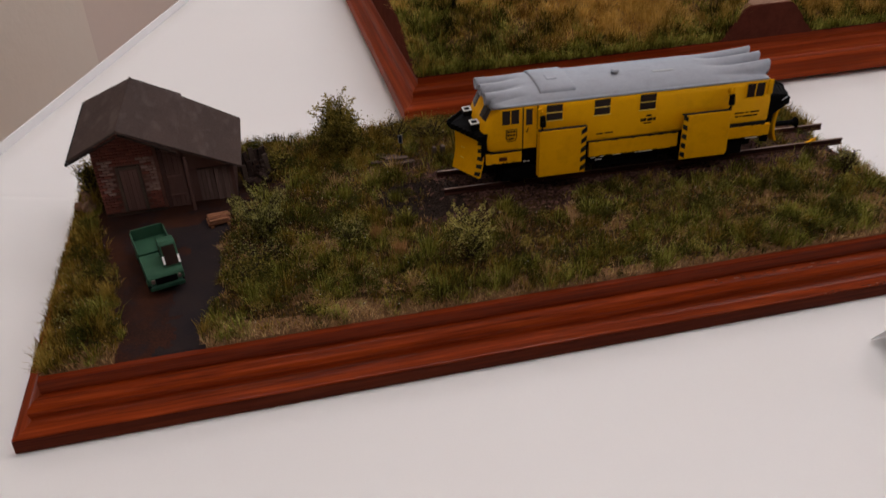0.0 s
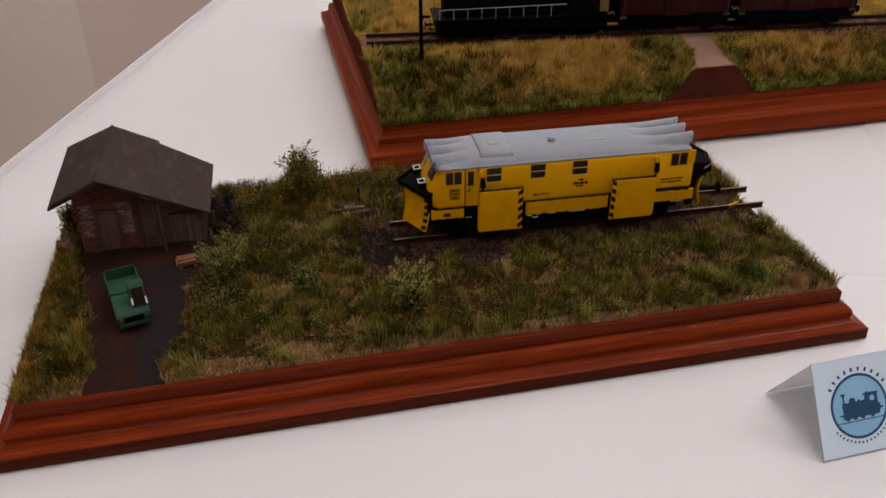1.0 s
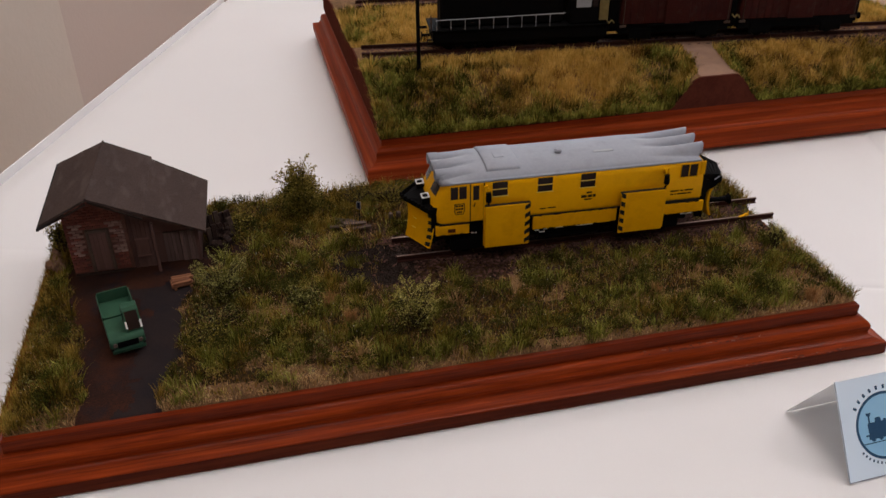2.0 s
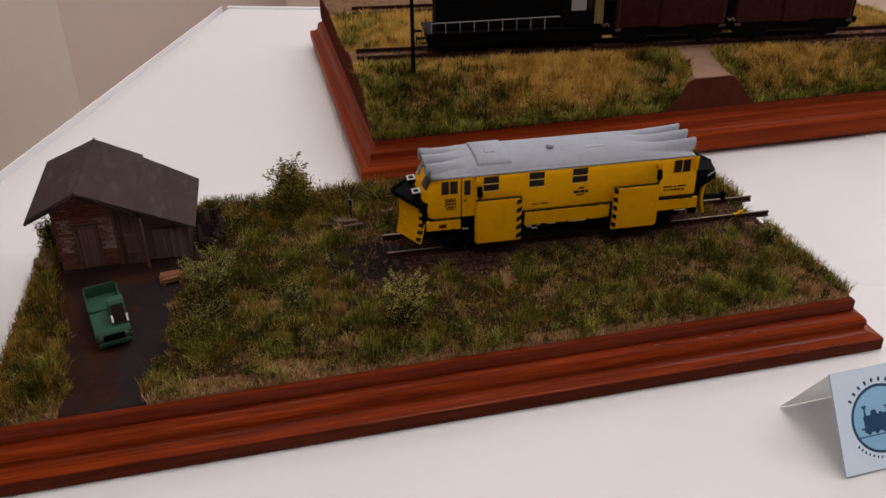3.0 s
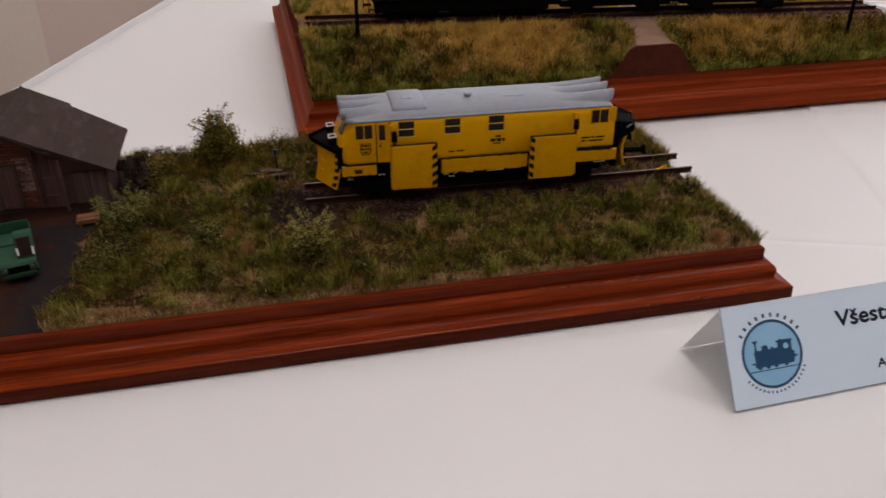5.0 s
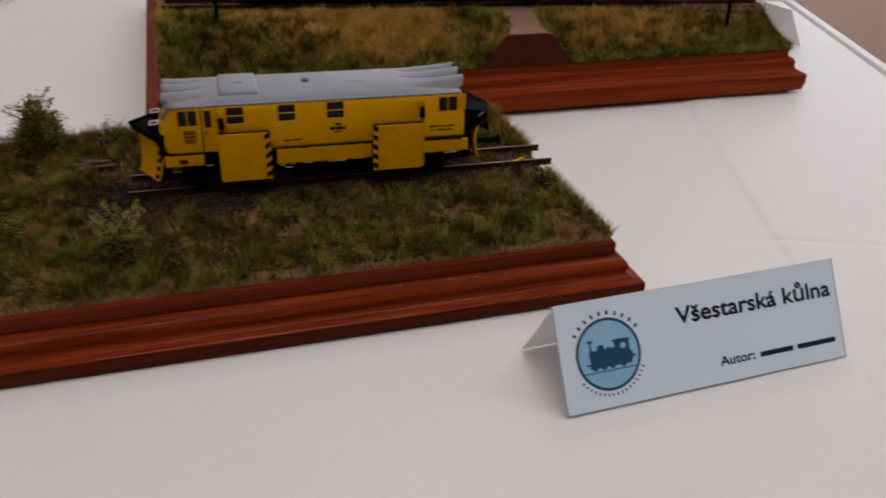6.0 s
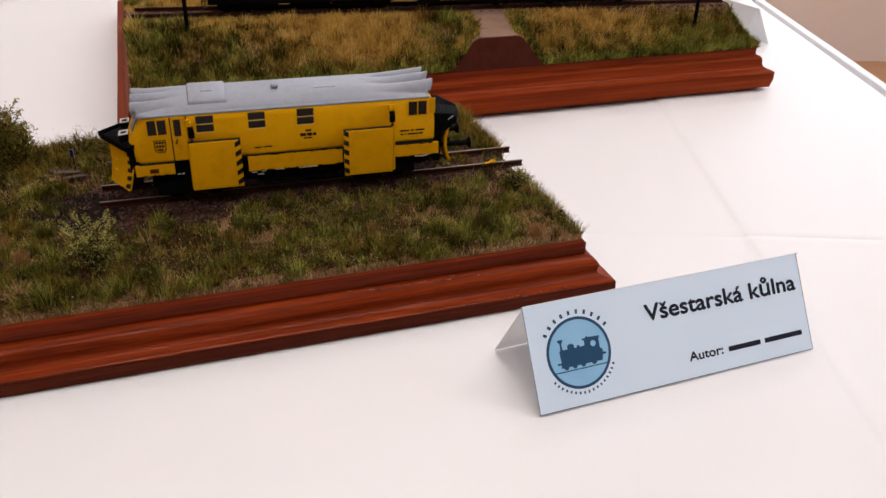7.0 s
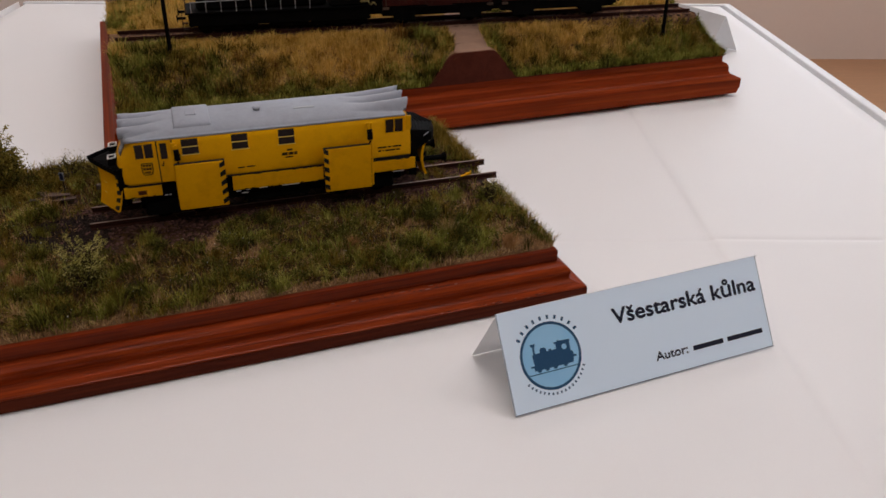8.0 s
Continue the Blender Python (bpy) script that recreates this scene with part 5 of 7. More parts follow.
part("windscreen", on_screen(-W2 + 0.0008, -0.0014, 0.0004, 0.0086, 0.0003), M_PANE, cab)
# two short white strips paint the glints at the windscreen's sides
part("screen_pillar", on_screen(-W2 - 0.0001, -W2 + 0.0007, 0.0050, 0.0084, 0.0005), M_WHITE, cab, "white strip painting a glint at the windscreen's edge")
part("screen_pillar", on_screen(-0.0014, -0.0006, 0.0046, 0.0078, 0.0005), M_WHITE, cab, "white strip painting a glint at the windscreen's edge")
part("side_window", boxes((-0.0007, -0.0004, 0.0080, 0.0120, 0.0118, 0.0165)), M_PANE, cab)
part("grille", boxes((-0.0042, 0.0042, 0.0204, 0.0209, 0.0046, 0.0074), bevel=0.0001), M_BLACK, lorry)
for x in (-0.0052, 0.0052):
    part("headlight", rod(bmesh.new(), (x, 0.0203, 0.0064), (x, 0.0212, 0.0064), 0.0008, n=12), M_GREYPLANK, lorry)
part("bumper", boxes((-W2 + 0.0003, W2 - 0.0003, 0.0204, 0.0211, 0.0020, 0.0040), bevel=0.0003), M_GREEN_DARK, lorry)

# ---- clutter on the near base ----
stack = thing("timber_stack", pose(0.0775, 0.1045, 0.0252, 0, 0, 10), "small stack of reddish cut timber beside the lean-to", "timber")
for i in range(4):
    for k in range(2):
        tilt = 5.0 * noise.noise((i * 1.7, k * 2.3, 4.4))
        part("beam", box(bmesh.new(), -0.0055 + 0.0006 * ((i * 3 + k) % 3), 0.0055 - 0.0007 * ((i + 2 * k) % 4), -0.0008, 0.0008, 0, 0.0013, bevel=0.0003, m=pose(0, -0.0028 + i * 0.0019, k * 0.0015, 2 * tilt, 0, 2.2 * tilt)), M_LOG, stack)
part("bearer", boxes((-0.0045, -0.0032, -0.0042, 0.0044, -0.0015, -0.0001), (0.0030, 0.0043, -0.0042, 0.0044, -0.0015, -0.0001)), M_LOG, stack)
pile = thing("plank_pile", pose(0.1640, 0.1345, 0.0280, 0, 0, -6), "loose pile of grey weathered planks in the grass", "planks")
for i, (x, y, z, a, ln) in enumerate(((-0.003, 0.001, 0, 6, 0.015), (0.001, 0.003, 0.0012, -8, 0.014), (0.004, -0.003, 0.0004, 14, 0.016), (-0.002, 0.006, 0.0010, -14, 0.011), (0.003, 0.0, 0.0024, 3, 0.012))):
    part("plank", box(bmesh.new(), -ln / 2, ln / 2, -0.0013, 0.0013, 0, 0.0008, bevel=0.0002, m=pose(x, y, z * 0.7, 0, 1.5, a)), M_OLDPLANK, pile)
for x, y, h, s in ((0.1905, 0.1345, 0.0078, 0.0011), (0.1866, 0.1362, 0.0066, 0.0010)):
    ob = link("concrete_post", box(bmesh.new(), -s, s, -s, s, -0.001, h, bevel=0.0003, m=pose(0, 0, 0, 3, 4, 12)), M_GREYPLANK)
    ob.matrix_basis = pose(x, y, 0.0262)
    tagged(ob, "short grey concrete post standing by the track end", "post", "posts by the track")
sign = thing("sign", pose(0.1705, 0.1400, 0.0275, 0, 0, -20), "small blue sign with a white edge on a thin post", "sign")
part("post", rod(bmesh.new(), (0, 0, -0.001), (0, 0, 0.0115), 0.0003, n=6), M_STRIPE, sign)
plate = part("plate", boxes((-0.0011, 0.0011, -0.0006, -0.0003, 0.0080, 0.0124)), M_DULL_WHITE, sign)
part("panel", boxes((-0.0008, 0.0008, -0.0008, -0.0006, 0.0084, 0.0121)), M_BLUE_SIGN, plate)
shoe = thing("wheel_stop", pose(0.3722, 0.0898, 0.0301, 0, 0, 12) @ Matrix.Diagonal((0.75, 0.75, 0.7, 1)), "small yellow wheel stop lying on the rail", "wheel stop")
bm = bmesh.new()
prism(bm, [(-0.004, 0.0001), (0.0048, 0.0001), (0.0046, 0.0009), (0.0022, 0.0021), (-0.0005, 0.0008), (-0.004, 0.0006)], "y", -0.0008, 0.0008)
part("wedge", bm, M_YELLOW, shoe)
part("grip", rod(bmesh.new(), (0.0035, 0, 0.0010), (0.0052, 0.0006, 0.0024), 0.0004, n=8), M_YELLOW, shoe)


def rubble(name, place, count, spread, size, material, label, category, seed, tall=0.0, boards=0):
    r = random.Random(seed)
    t = thing(name, place, label, category)
    for i in range(boards):
        k = i / max(boards - 1, 1)
        tier = i % 2
        bm = box(bmesh.new(), -0.0014, 0.0014, -0.0006, 0.0006, -0.001, 0.0085 + 0.0045 * tier + 0.0015 * r.uniform(-1, 1), bevel=0.0002, m=pose(0, 0, 0, -10 + r.uniform(-4, 4), r.uniform(-5, 5), 32 + r.uniform(-8, 8)))
        part("leaning_board", bm, M_OLDPLANK if i % 5 == 0 else material, t).location = (-0.0062 + 0.0125 * k - 0.0012 * tier, -0.0075 + 0.0085 * k + 0.0034 * tier, 0.0)
    for i in range(count):
        bm = bmesh.new()
        bmesh.ops.create_icosphere(bm, subdivisions=1, radius=1)
        k = size * r.uniform(0.6, 1.3)
        for v in bm.verts:
            v.co = Vector((v.co.x * k * r.uniform(0.8, 1.2), v.co.y * k * 0.8, v.co.z * k * 0.7)) * r.uniform(0.85, 1.15)
        ob = part("stone", bm, material, t)
        px, py = r.uniform(-1, 1), r.uniform(-1, 1)
        ob.matrix_basis = pose(px * spread[0], py * spread[1], r.uniform(0.3, 0.8) * size + tall * r.random() * (1 - max(abs(px), abs(py))), r.uniform(0, 90), 0, r.uniform(0, 180))


rubble("stone_heap", pose(0.0155, 0.1420, 0.0245), 9, (0.0030, 0.0090), 0.0032, M_STONE, "tan sandstone blocks heaped beside the shed wall", "stones", 3)
rubble("scrap_heap", pose(0.0975, 0.1440, 0.0270), 34, (0.0050, 0.0130), 0.0026, M_SCRAP, "dark heap of old boards and scrap beside the lean-to", "scrap heap", 5, tall=0.007, boards=12)

# ---- the name card ----
card = thing("name_card", pose(0.3314, -0.0682, 0.0, 0, 0, 2.33), "folded white paper tent card with a pale blue printed face", "name card")
CW, CD, CH = 0.1264, 0.0432, 0.0342
hyp = math.hypot(CD / 2, CH)
lean_deg = math.degrees(math.atan2(CH, CD / 2))
face = pose(0, 0, 0.0001, lean_deg, 0, 0)


def on_card(name, bm, material, parent, lift=0.0):
    ob = part(name, bm, material, parent)
    ob.matrix_basis = (face @ pose(0, 0, 0.0)) if parent == card else Matrix.Identity(4)
    return ob


front_panel = on_card("front_panel", boxes((0, CW, 0, hyp, -0.00025, 0.0), bevel=0.00005), M_BLUECARD, card)
tagged(front_panel, "pale blue printed front with a round locomotive emblem")
back = part("back_panel", boxes((-0.0012, CW - 0.001, 0, hyp, -0.00025, 0.0), bevel=0.00005), M_CARD, card, "plain white back panel")
back.matrix_basis = pose(CW, CD, 0.0001, lean_deg, 0, 180)
EDGE = 0.00030
part("print_edge", boxes((0, CW, 0.0, EDGE, 0.00002, 0.00006), (0, EDGE, EDGE, hyp, 0.00002, 0.00006), (CW - EDGE, CW, EDGE, hyp, 0.00002, 0.00006)), M_EDGE, front_panel)


def disc(bm, cx, cy, r, z0, z1, n=48, inner=0.0):
    out = [[bm.verts.new((cx + r * math.cos(2 * math.pi * i / n), cy + r * math.sin(2 * math.pi * i / n), z)) for i in range(n)] for z in (z0, z1)]
    for i in range(n):
        bm.faces.new((out[0][i], out[0][(i + 1) % n], out[1][(i + 1) % n], out[1][i]))
    if not inner:
        bm.faces.new(out[1]), bm.faces.new(out[0][::-1])
        return bm
    inn = [[bm.verts.new((cx + inner * math.cos(2 * math.pi * i / n), cy + inner * math.sin(2 * math.pi * i / n), z)) for i in range(n)] for z in (z0, z1)]
    for i in range(n):
        j = (i + 1) % n
        bm.faces.new((inn[0][j], inn[0][i], inn[1][i], inn[1][j]))
        bm.faces.new((out[1][i], out[1][j], inn[1][j], inn[1][i]))
        bm.faces.new((out[0][j], out[0][i], inn[0][i], inn[0][j]))
    return bm


EX, EY, ER = 0.0200, 0.0197, 0.0135
emblem = part("emblem", disc(bmesh.new(), EX, EY, ER - 0.0008, 0.00002, 0.00005), M_SKYBLUE, front_panel, "sky blue disc with a dark locomotive shape")
part("emblem_ring", disc(bmesh.new(), EX, EY, ER, 0.00002, 0.00008, inner=ER - 0.0011), M_NAVY, emblem)
bm = bmesh.new()
z0, z1 = 0.00005, 0.00009
side_view = [(-0.60, -0.34), (-0.60, -0.24), (-0.70, -0.24), (-0.70, -0.19), (-0.58, -0.19), (-0.60, 0.11), (-0.56, 0.15), (-0.55, 0.33), (-0.61, 0.40), (-0.61, 0.44), (-0.45, 0.44), (-0.45, 0.40),
             (-0.50, 0.33), (-0.49, 0.15), (-0.34, 0.15), (-0.33, 0.24), (-0.28, 0.28), (-0.18, 0.28), (-0.13, 0.24), (-0.12, 0.15), (-0.05, 0.15), (-0.04, 0.20), (0.04, 0.20), (0.05, 0.15), (0.20, 0.16),
             (0.20, 0.30), (0.15, 0.31), (0.15, 0.35), (0.26, 0.36), (0.29, 0.41), (0.33, 0.37), (0.69, 0.35), (0.69, 0.30), (0.66, 0.29), (0.66, 0.01), (0.73, -0.02), (0.73, -0.12), (0.82, -0.13), (0.82, -0.18),
             (0.72, -0.19), (0.68, -0.34)]
prism(bm, [(EX + ER * u, EY + ER * v) for u, v in side_view], "z", z0, z1)
for cx in (-0.45, -0.19, 0.08, 0.42):
    disc(bm, EX + ER * cx, EY - ER * 0.335, ER * 0.075, z0, z1 + 0.00001, n=20)
part("locomotive_shape", bm, M_NAVY, emblem)
part("cab_window", disc(bmesh.new(), EX + ER * 0.47, EY + ER * 0.17, ER * 0.085, z1 + 0.00001, z1 + 0.00004, n=20), M_SKYBLUE, emblem)
part("ground_line", boxes((EX - 0.0116, EX + 0.0118, EY - 0.0062, EY - 0.0058, z0, z1)), M_NAVY, emblem)
for i in range(10):
    a = radians(146 - i * 12.4)
    bar = part("lettering", boxes((-0.0005, 0.0005, -0.0008, 0.0008, 0.00002, 0.00006)), M_NAVY, front_panel)
    bar.matrix_basis = Matrix.Translation((EX + 0.0153 * math.cos(a), EY + 0.0153 * math.sin(a), 0)) @ pose(0, 0, 0, 0, 0, math.degrees(a) - 90)
for i in range(17):
    a = radians(218 + i * 7.2)
    bar = part("lettering", boxes((-0.00035, 0.00035, -0.0005, 0.0005, 0.00002, 0.00006)), M_NAVY, front_panel)
    bar.matrix_basis = Matrix.Translation((EX + 0.0150 * math.cos(a), EY + 0.0150 * math.sin(a), 0)) @ pose(0, 0, 0, 0, 0, math.degrees(a) - 90)


def print_text(words, x0, x1, y, bold, parent):
    """Printed words, scaled to end at x1."""
    cu = bpy.data.curves.new("words", "FONT")
    cu.body, cu.size, cu.extrude = words, 0.01, 0.0
    tmp = new("words", cu)
    bpy.context.view_layer.update()
    me = bpy.data.meshes.new_from_object(tmp.evaluated_get(bpy.context.evaluated_depsgraph_get()))
    bpy.data.objects.remove(tmp)
    xs_ = [v.co.x for v in me.vertices]
    k = (x1 - x0) / (max(xs_) - min(xs_))
    me.transform(Matrix.Translation((x0 - min(xs_) * k, y, 0.00007)) @ Matrix.Diagonal((k, k * 0.84, 1, 1)))
    me.materials.append(M_INK)
    # heavy print: the same strokes laid a hair beside one another
    bm = bmesh.new()
    for i, (dx, dy) in enumerate(((0, 0), (bold, 0), (-bold, 0), (0, bold), (0, -bold))):
        one = me.copy()
        one.transform(Matrix.Translation((dx, dy, i * 0.000004)))
        bm.from_mesh(one)
    bm.to_mesh(me)
    bm.free()
    ob = new("lettering", me)
    ob.parent = parent
    return ob


print_text("V\u0161estarsk\u00e1 k\u016flna", 0.0506, 0.1230, 0.0258, 0.00027, front_panel)
print_text("Autor:", 0.0670, 0.0828, 0.0068, 0.00015, front_panel)
part("lettering", boxes((0.0856, 0.1012, 0.0070, 0.0090, 0.00004, 0.00008), (0.1034, 0.1222, 0.0070, 0.0090, 0.00004, 0.00008)), M_INK, front_panel)

# second card behind the far base
card_far = thing("name_card", pose(0.7370, 0.3878, 0, 0, 0, 100), "folded white paper tent card seen from its end", "name card")
for m in (pose(-0.05, 0, 0.0001, lean_deg, 0, 0), pose(0.05, CD, 0.0001, lean_deg, 0, 180)):
    ob = part("panel", boxes((0, 0.10, 0, hyp, -0.00025, 0)), M_CARD, card_far)
    ob.matrix_basis = m

# ---- the far base: train and posts ----
FB = pose(TRACK_B_P[0], TRACK_B_P[1], RAIL_B_Z, 0, 0, TRACK_B_ANGLE)


def wheelset(parent, u, r, gauge=0.0184):
    w = part("wheelset", rod(bmesh.new(), (u, -0.012, r), (u, 0.012, r), 0.0008, n=8), M_BLACK, parent)
    for v in (-gauge / 2, gauge / 2):
        part("wheel", rod(bmesh.new(), (u, v - 0.0012, r), (u, v + 0.0012, r), r, n=20), M_BLACK, w)


def buffers(parent, u, s, z=0.0115):
    for v in (-0.0100, 0.0100):
        b = part("buffer", rod(bmesh.new(), (u, v, z), (u + s * 0.0055, v, z), 0.0010, n=10), M_BLACK, parent)
        part("buffer_plate", rod(bmesh.new(), (u + s * 0.0055, v, z), (u + s * 0.0062, v, z), 0.0026, n=14), M_BLACK, b)


loco = thing("locomotive", FB, "black model locomotive with a white handrail along its walkway", "locomotive")
part("main_frame", boxes((0.052, 0.182, -0.0150, 0.0150, 0.0060, 0.0150), bevel=0.0006), M_BLACK, loco)
part("walkway", boxes((0.050, 0.184, -0.0170, 0.0170, 0.0150, 0.0162), bevel=0.0002), M_BLACK, loco)
part("hood", boxes((0.058, 0.150, -0.0105, 0.0105, 0.0162, 0.0400), bevel=0.0015), M_BLACK, loco)
cabin = part("cab", boxes((0.152, 0.1815, -0.0160, 0.0160, 0.0162, 0.0470), bevel=0.0012), M_BLACK, loco)
part("pane", boxes((0.157, 0.168, -0.0163, -0.0159, 0.0285, 0.0380)), mat("pale_window", (0.35, 0.36, 0.38), (0.30, 0.31, 0.33), rough=0.15), cabin)
part("pane", boxes((0.1695, 0.1730, -0.0163, -0.0159, 0.0285, 0.0380)), M_PANE, cabin)
railing = part("handrail", rod(bmesh.new(), (0.054, -0.0166, 0.0235), (0.149, -0.0166, 0.0250), 0.00035, n=6), M_DULL_WHITE, loco, "dull white handrail on thin stanchions")
for i in range(9):
    u = 0.0545 + i * 0.0104
    part("stanchion", rod(bmesh.new(), (u, -0.0166, 0.0162), (u, -0.0166, 0.0236 + i * 0.00017), 0.0003, n=6), M_DULL_WHITE, railing)
for u in (0.064, 0.079, 0.094, 0.144, 0.159, 0.173):
    wheelset(loco, u, 0.0058)
for u0 in (0.058, 0.138):
    part("bogie", boxes((u0, u0 + 0.042, -0.0128, -0.0116, 0.0032, 0.0085), (u0, u0 + 0.042, 0.0116, 0.0128, 0.0032, 0.0085), bevel=0.0004), M_BLACK, loco)
part("fuel_tank", boxes((0.108, 0.136, -0.0125, 0.0125, 0.0030, 0.0080), bevel=0.0010), M_BLACK, loco)
part("end_step", boxes((0.0475, 0.0515, -0.0150, -0.0125, 0.0040, 0.0046), (0.0475, 0.0515, -0.0150, -0.0125, 0.0085, 0.0091), (0.0475, 0.0480, -0.0150, -0.0125, 0.0040, 0.0160)), M_OLDPLANK, loco)
part("end_rail", boxes((0.0505, 0.0512, -0.0158, -0.0152, 0.0162, 0.0260), (0.0505, 0.0512, -0.0125, -0.0119, 0.0162, 0.0260)), M_OLDPLANK, loco)
buffers(loco, 0.050, -1)
part("end_panel", boxes((0.1745, 0.1812, -0.0166, -0.0158, 0.0185, 0.0440), bevel=0.0003), M_DULL_CREAM, loco, "dull cream end panel")
part("rear_coupling", boxes((0.1815, 0.1915, -0.0110, 0.0110, 0.0080, 0.0340), bevel=0.0006), M_BLACK, loco)



def wagon(u0, length, label):
    w = thing("goods_wagon", FB @ pose(u0, 0, 0), label, "goods wagon", "goods wagons of the train")
    b = part("body", boxes((0.001, length - 0.001, -0.0150, 0.0150, 0.0142, 0.0420), bevel=0.0005), M_WAGON, w)
    n = 16
    for i in range(n):
        a = 0.0035 + i * (length - 0.007) / n
        part("board", boxes((a, a + (length - 0.007) / n - 0.0004, -0.0154, -0.0149, 0.0145, 0.0415)), M_WAGON, b)
    part("door", boxes((length * 0.40, length * 0.62, -0.0163, -0.0155, 0.0135, 0.0405), bevel=0.0003), M_WAGON, b)
    part("door_track", boxes((length * 0.25, length * 0.66, -0.0168, -0.0160, 0.0128, 0.0136)), M_BLACK, b)
    rf = bmesh.new()
    prism(rf, [(0.0158 * math.cos(t), 0.0415 + 0.0055 * math.sin(t)) for t in np.linspace(0, math.pi, 14)], "x", 0.001, length - 0.001)
    part("roof", rf, M_FELT, w)
    part("underframe", boxes((0.001, length - 0.001, -0.0138, 0.0138, 0.0068, 0.0141)), M_BLACK, w)
    part("coupling", boxes((length - 0.002, length + (0.0050 if u0 < 0.25 else 0.0025), -0.0120, 0.0120, 0.0080, 0.0360), bevel=0.0006), M_BLACK, w, "dark gangway and coupling")
    for u in (length * 0.20, length * 0.80):
        wheelset(w, u, 0.0056)
        part("axle_box", boxes((u - 0.0085, u + 0.0085, -0.0142, -0.0126, 0.0026, 0.0100), bevel=0.0004), M_BLACK, w)
    for u in (0.003, length - 0.003):
        part("step", rod(bmesh.new(), (u, -0.0160, 0.0128), (u, -0.0160, 0.0350), 0.0003, n=6), M_OLDPLANK, w)
        part("corner_bracket", boxes((u - 0.0025, u + 0.0025, -0.0162, -0.0152, 0.0118, 0.0138), bevel=0.0003), M_OLDPLANK, w)
    buffers(w, 0.001, -1), buffers(w, length - 0.001, 1)
    return w


wagon_one = wagon(0.1905, 0.0865, "brown boarded goods wagon coupled behind the locomotive")
wagon(0.2830, 0.0945, "brown boarded goods wagon at the end of the train")

for u in (0.1800, 0.2765):
    bm = bmesh.new()
    o_ = 0.0 if u < 0.25 else 0.1905
    pts = [(u - o_, -0.0174, 0.0190), (u - o_ + 0.0020, -0.0176, 0.0165), (u - o_ + 0.0040, -0.0174, 0.0186), (u - o_ + 0.0060, -0.0176, 0.0162)]
    for p_, q_ in zip(pts, pts[1:]):
        rod(bm, p_, q_, 0.0005, n=6)
    part("air_hose", bm, M_DULL_CREAM, loco if u < 0.25 else wagon_one, "pale air hose")

for x, y in ((0.2380, 0.2990), (0.6120, 0.2690)):
    zb = float(ground_b(np.array(x), np.array(y)))
    pole = thing("lamp_post", pose(x, y, zb), "thin black post beside the far track", "post", "posts of the far diorama")
    part("shaft", rod(bmesh.new(), (0, 0, -0.002), (0, 0, 0.085), 0.0015, 0.0012, n=10), M_BLACK, pole)
    part("foot", rod(bmesh.new(), (0, 0, -0.002), (0, 0, 0.004), 0.0024, 0.0016, n=10), M_BLACK, pole)
    part("arm", rod(bmesh.new(), (0, 0, 0.080), (0.010, 0, 0.084), 0.0006, n=8), M_BLACK, pole)


# ---- bricks of the shed's front wall ----
def shed_bricks():
    row_h, course, ln = 0.00124, 0.00149, 0.0034
    full = boxes((0, ln - 0.00035, -0.0005, 0.0006, 0, row_h), bevel=0.00012)
    half = boxes((0, ln / 2 - 0.00035, -0.0005, 0.0006, 0, row_h), bevel=0.00012)
    meshes = {}
    for i in range(29):
        z = 0.0018 + i * course
        top = zs(0.0672) - z - row_h
        x = 0.0008 + (-ln / 2 if i % 2 else 0)
        while x < 0.0290:
            a, size = x, "full"
            if a < 0.0006:
                a, size = a + ln / 2, "half"
            if a + ln > 0.0292:
                size = "half"
            w = ln if size == "full" else ln / 2
            x = a + w
            mid = a + w / 2
            if a + w > 0.0294 or (a + w > 0.0098 and a < 0.0206 and z < zs(0.0488)) or abs(mid - 0.0165) > 0.0165 * (0.15 + max(top, 0) / 0.0072) + 0.0005 and z > zs(0.0585):
                continue
            pale = (0.003 < mid < 0.0092 or 0.0208 < mid < 0.0275) and 5 < i < 18 and noise.noise((mid * 300, i * 0.6, 1)) > -0.25
            key = (size, pale)
            if key not in meshes:
                ob = part("brick", (full if size == "full" else half).copy(), M_BRICK_PALE if pale else M_BRICK, shed)
                meshes[key] = ob.data
            else:
                ob = new("brick", meshes[key])
                ob.parent = shed
            ob.location = (a, 0.00012 * noise.noise((i, mid * 900, 2)), z)
    full.free(), half.free()


shed_bricks()


# ---- stones of the track beds ----
def stones(name, n, place, size, material, label):
    """Many small angular stones in one mesh."""
    ico = np.array([(0, 0, 1), (0.9, 0, 0.1), (0.25, 0.85, -0.1), (-0.75, 0.5, 0.1), (-0.7, -0.55, -0.1), (0.3, -0.85, 0.1)])
    fa = np.array([(0, 1, 2), (0, 2, 3), (0, 3, 4), (0, 4, 5), (0, 5, 1)])
    x, y, z = place(n)
    n = len(x)
    s = size * rng.uniform(0.55, 1.35, n)
    a = rng.uniform(0, 2 * np.pi, n)
    p = ico[None] * rng.uniform(0.7, 1.3, (n, 6, 3)) * s[:, None, None]
    c, d = np.cos(a)[:, None], np.sin(a)[:, None]
    q = np.stack([p[..., 0] * c - p[..., 1] * d + x[:, None], p[..., 0] * d + p[..., 1] * c + y[:, None], p[..., 2] * 0.7 + z[:, None]], -1)
    me = mesh_from(name, q.reshape(-1, 3), (fa[None] + 6 * np.arange(n)[:, None, None]).reshape(-1, 3))
    me.materials.append(material)
    return tagged(new(name, me), label, "gravel", kind="stuff")


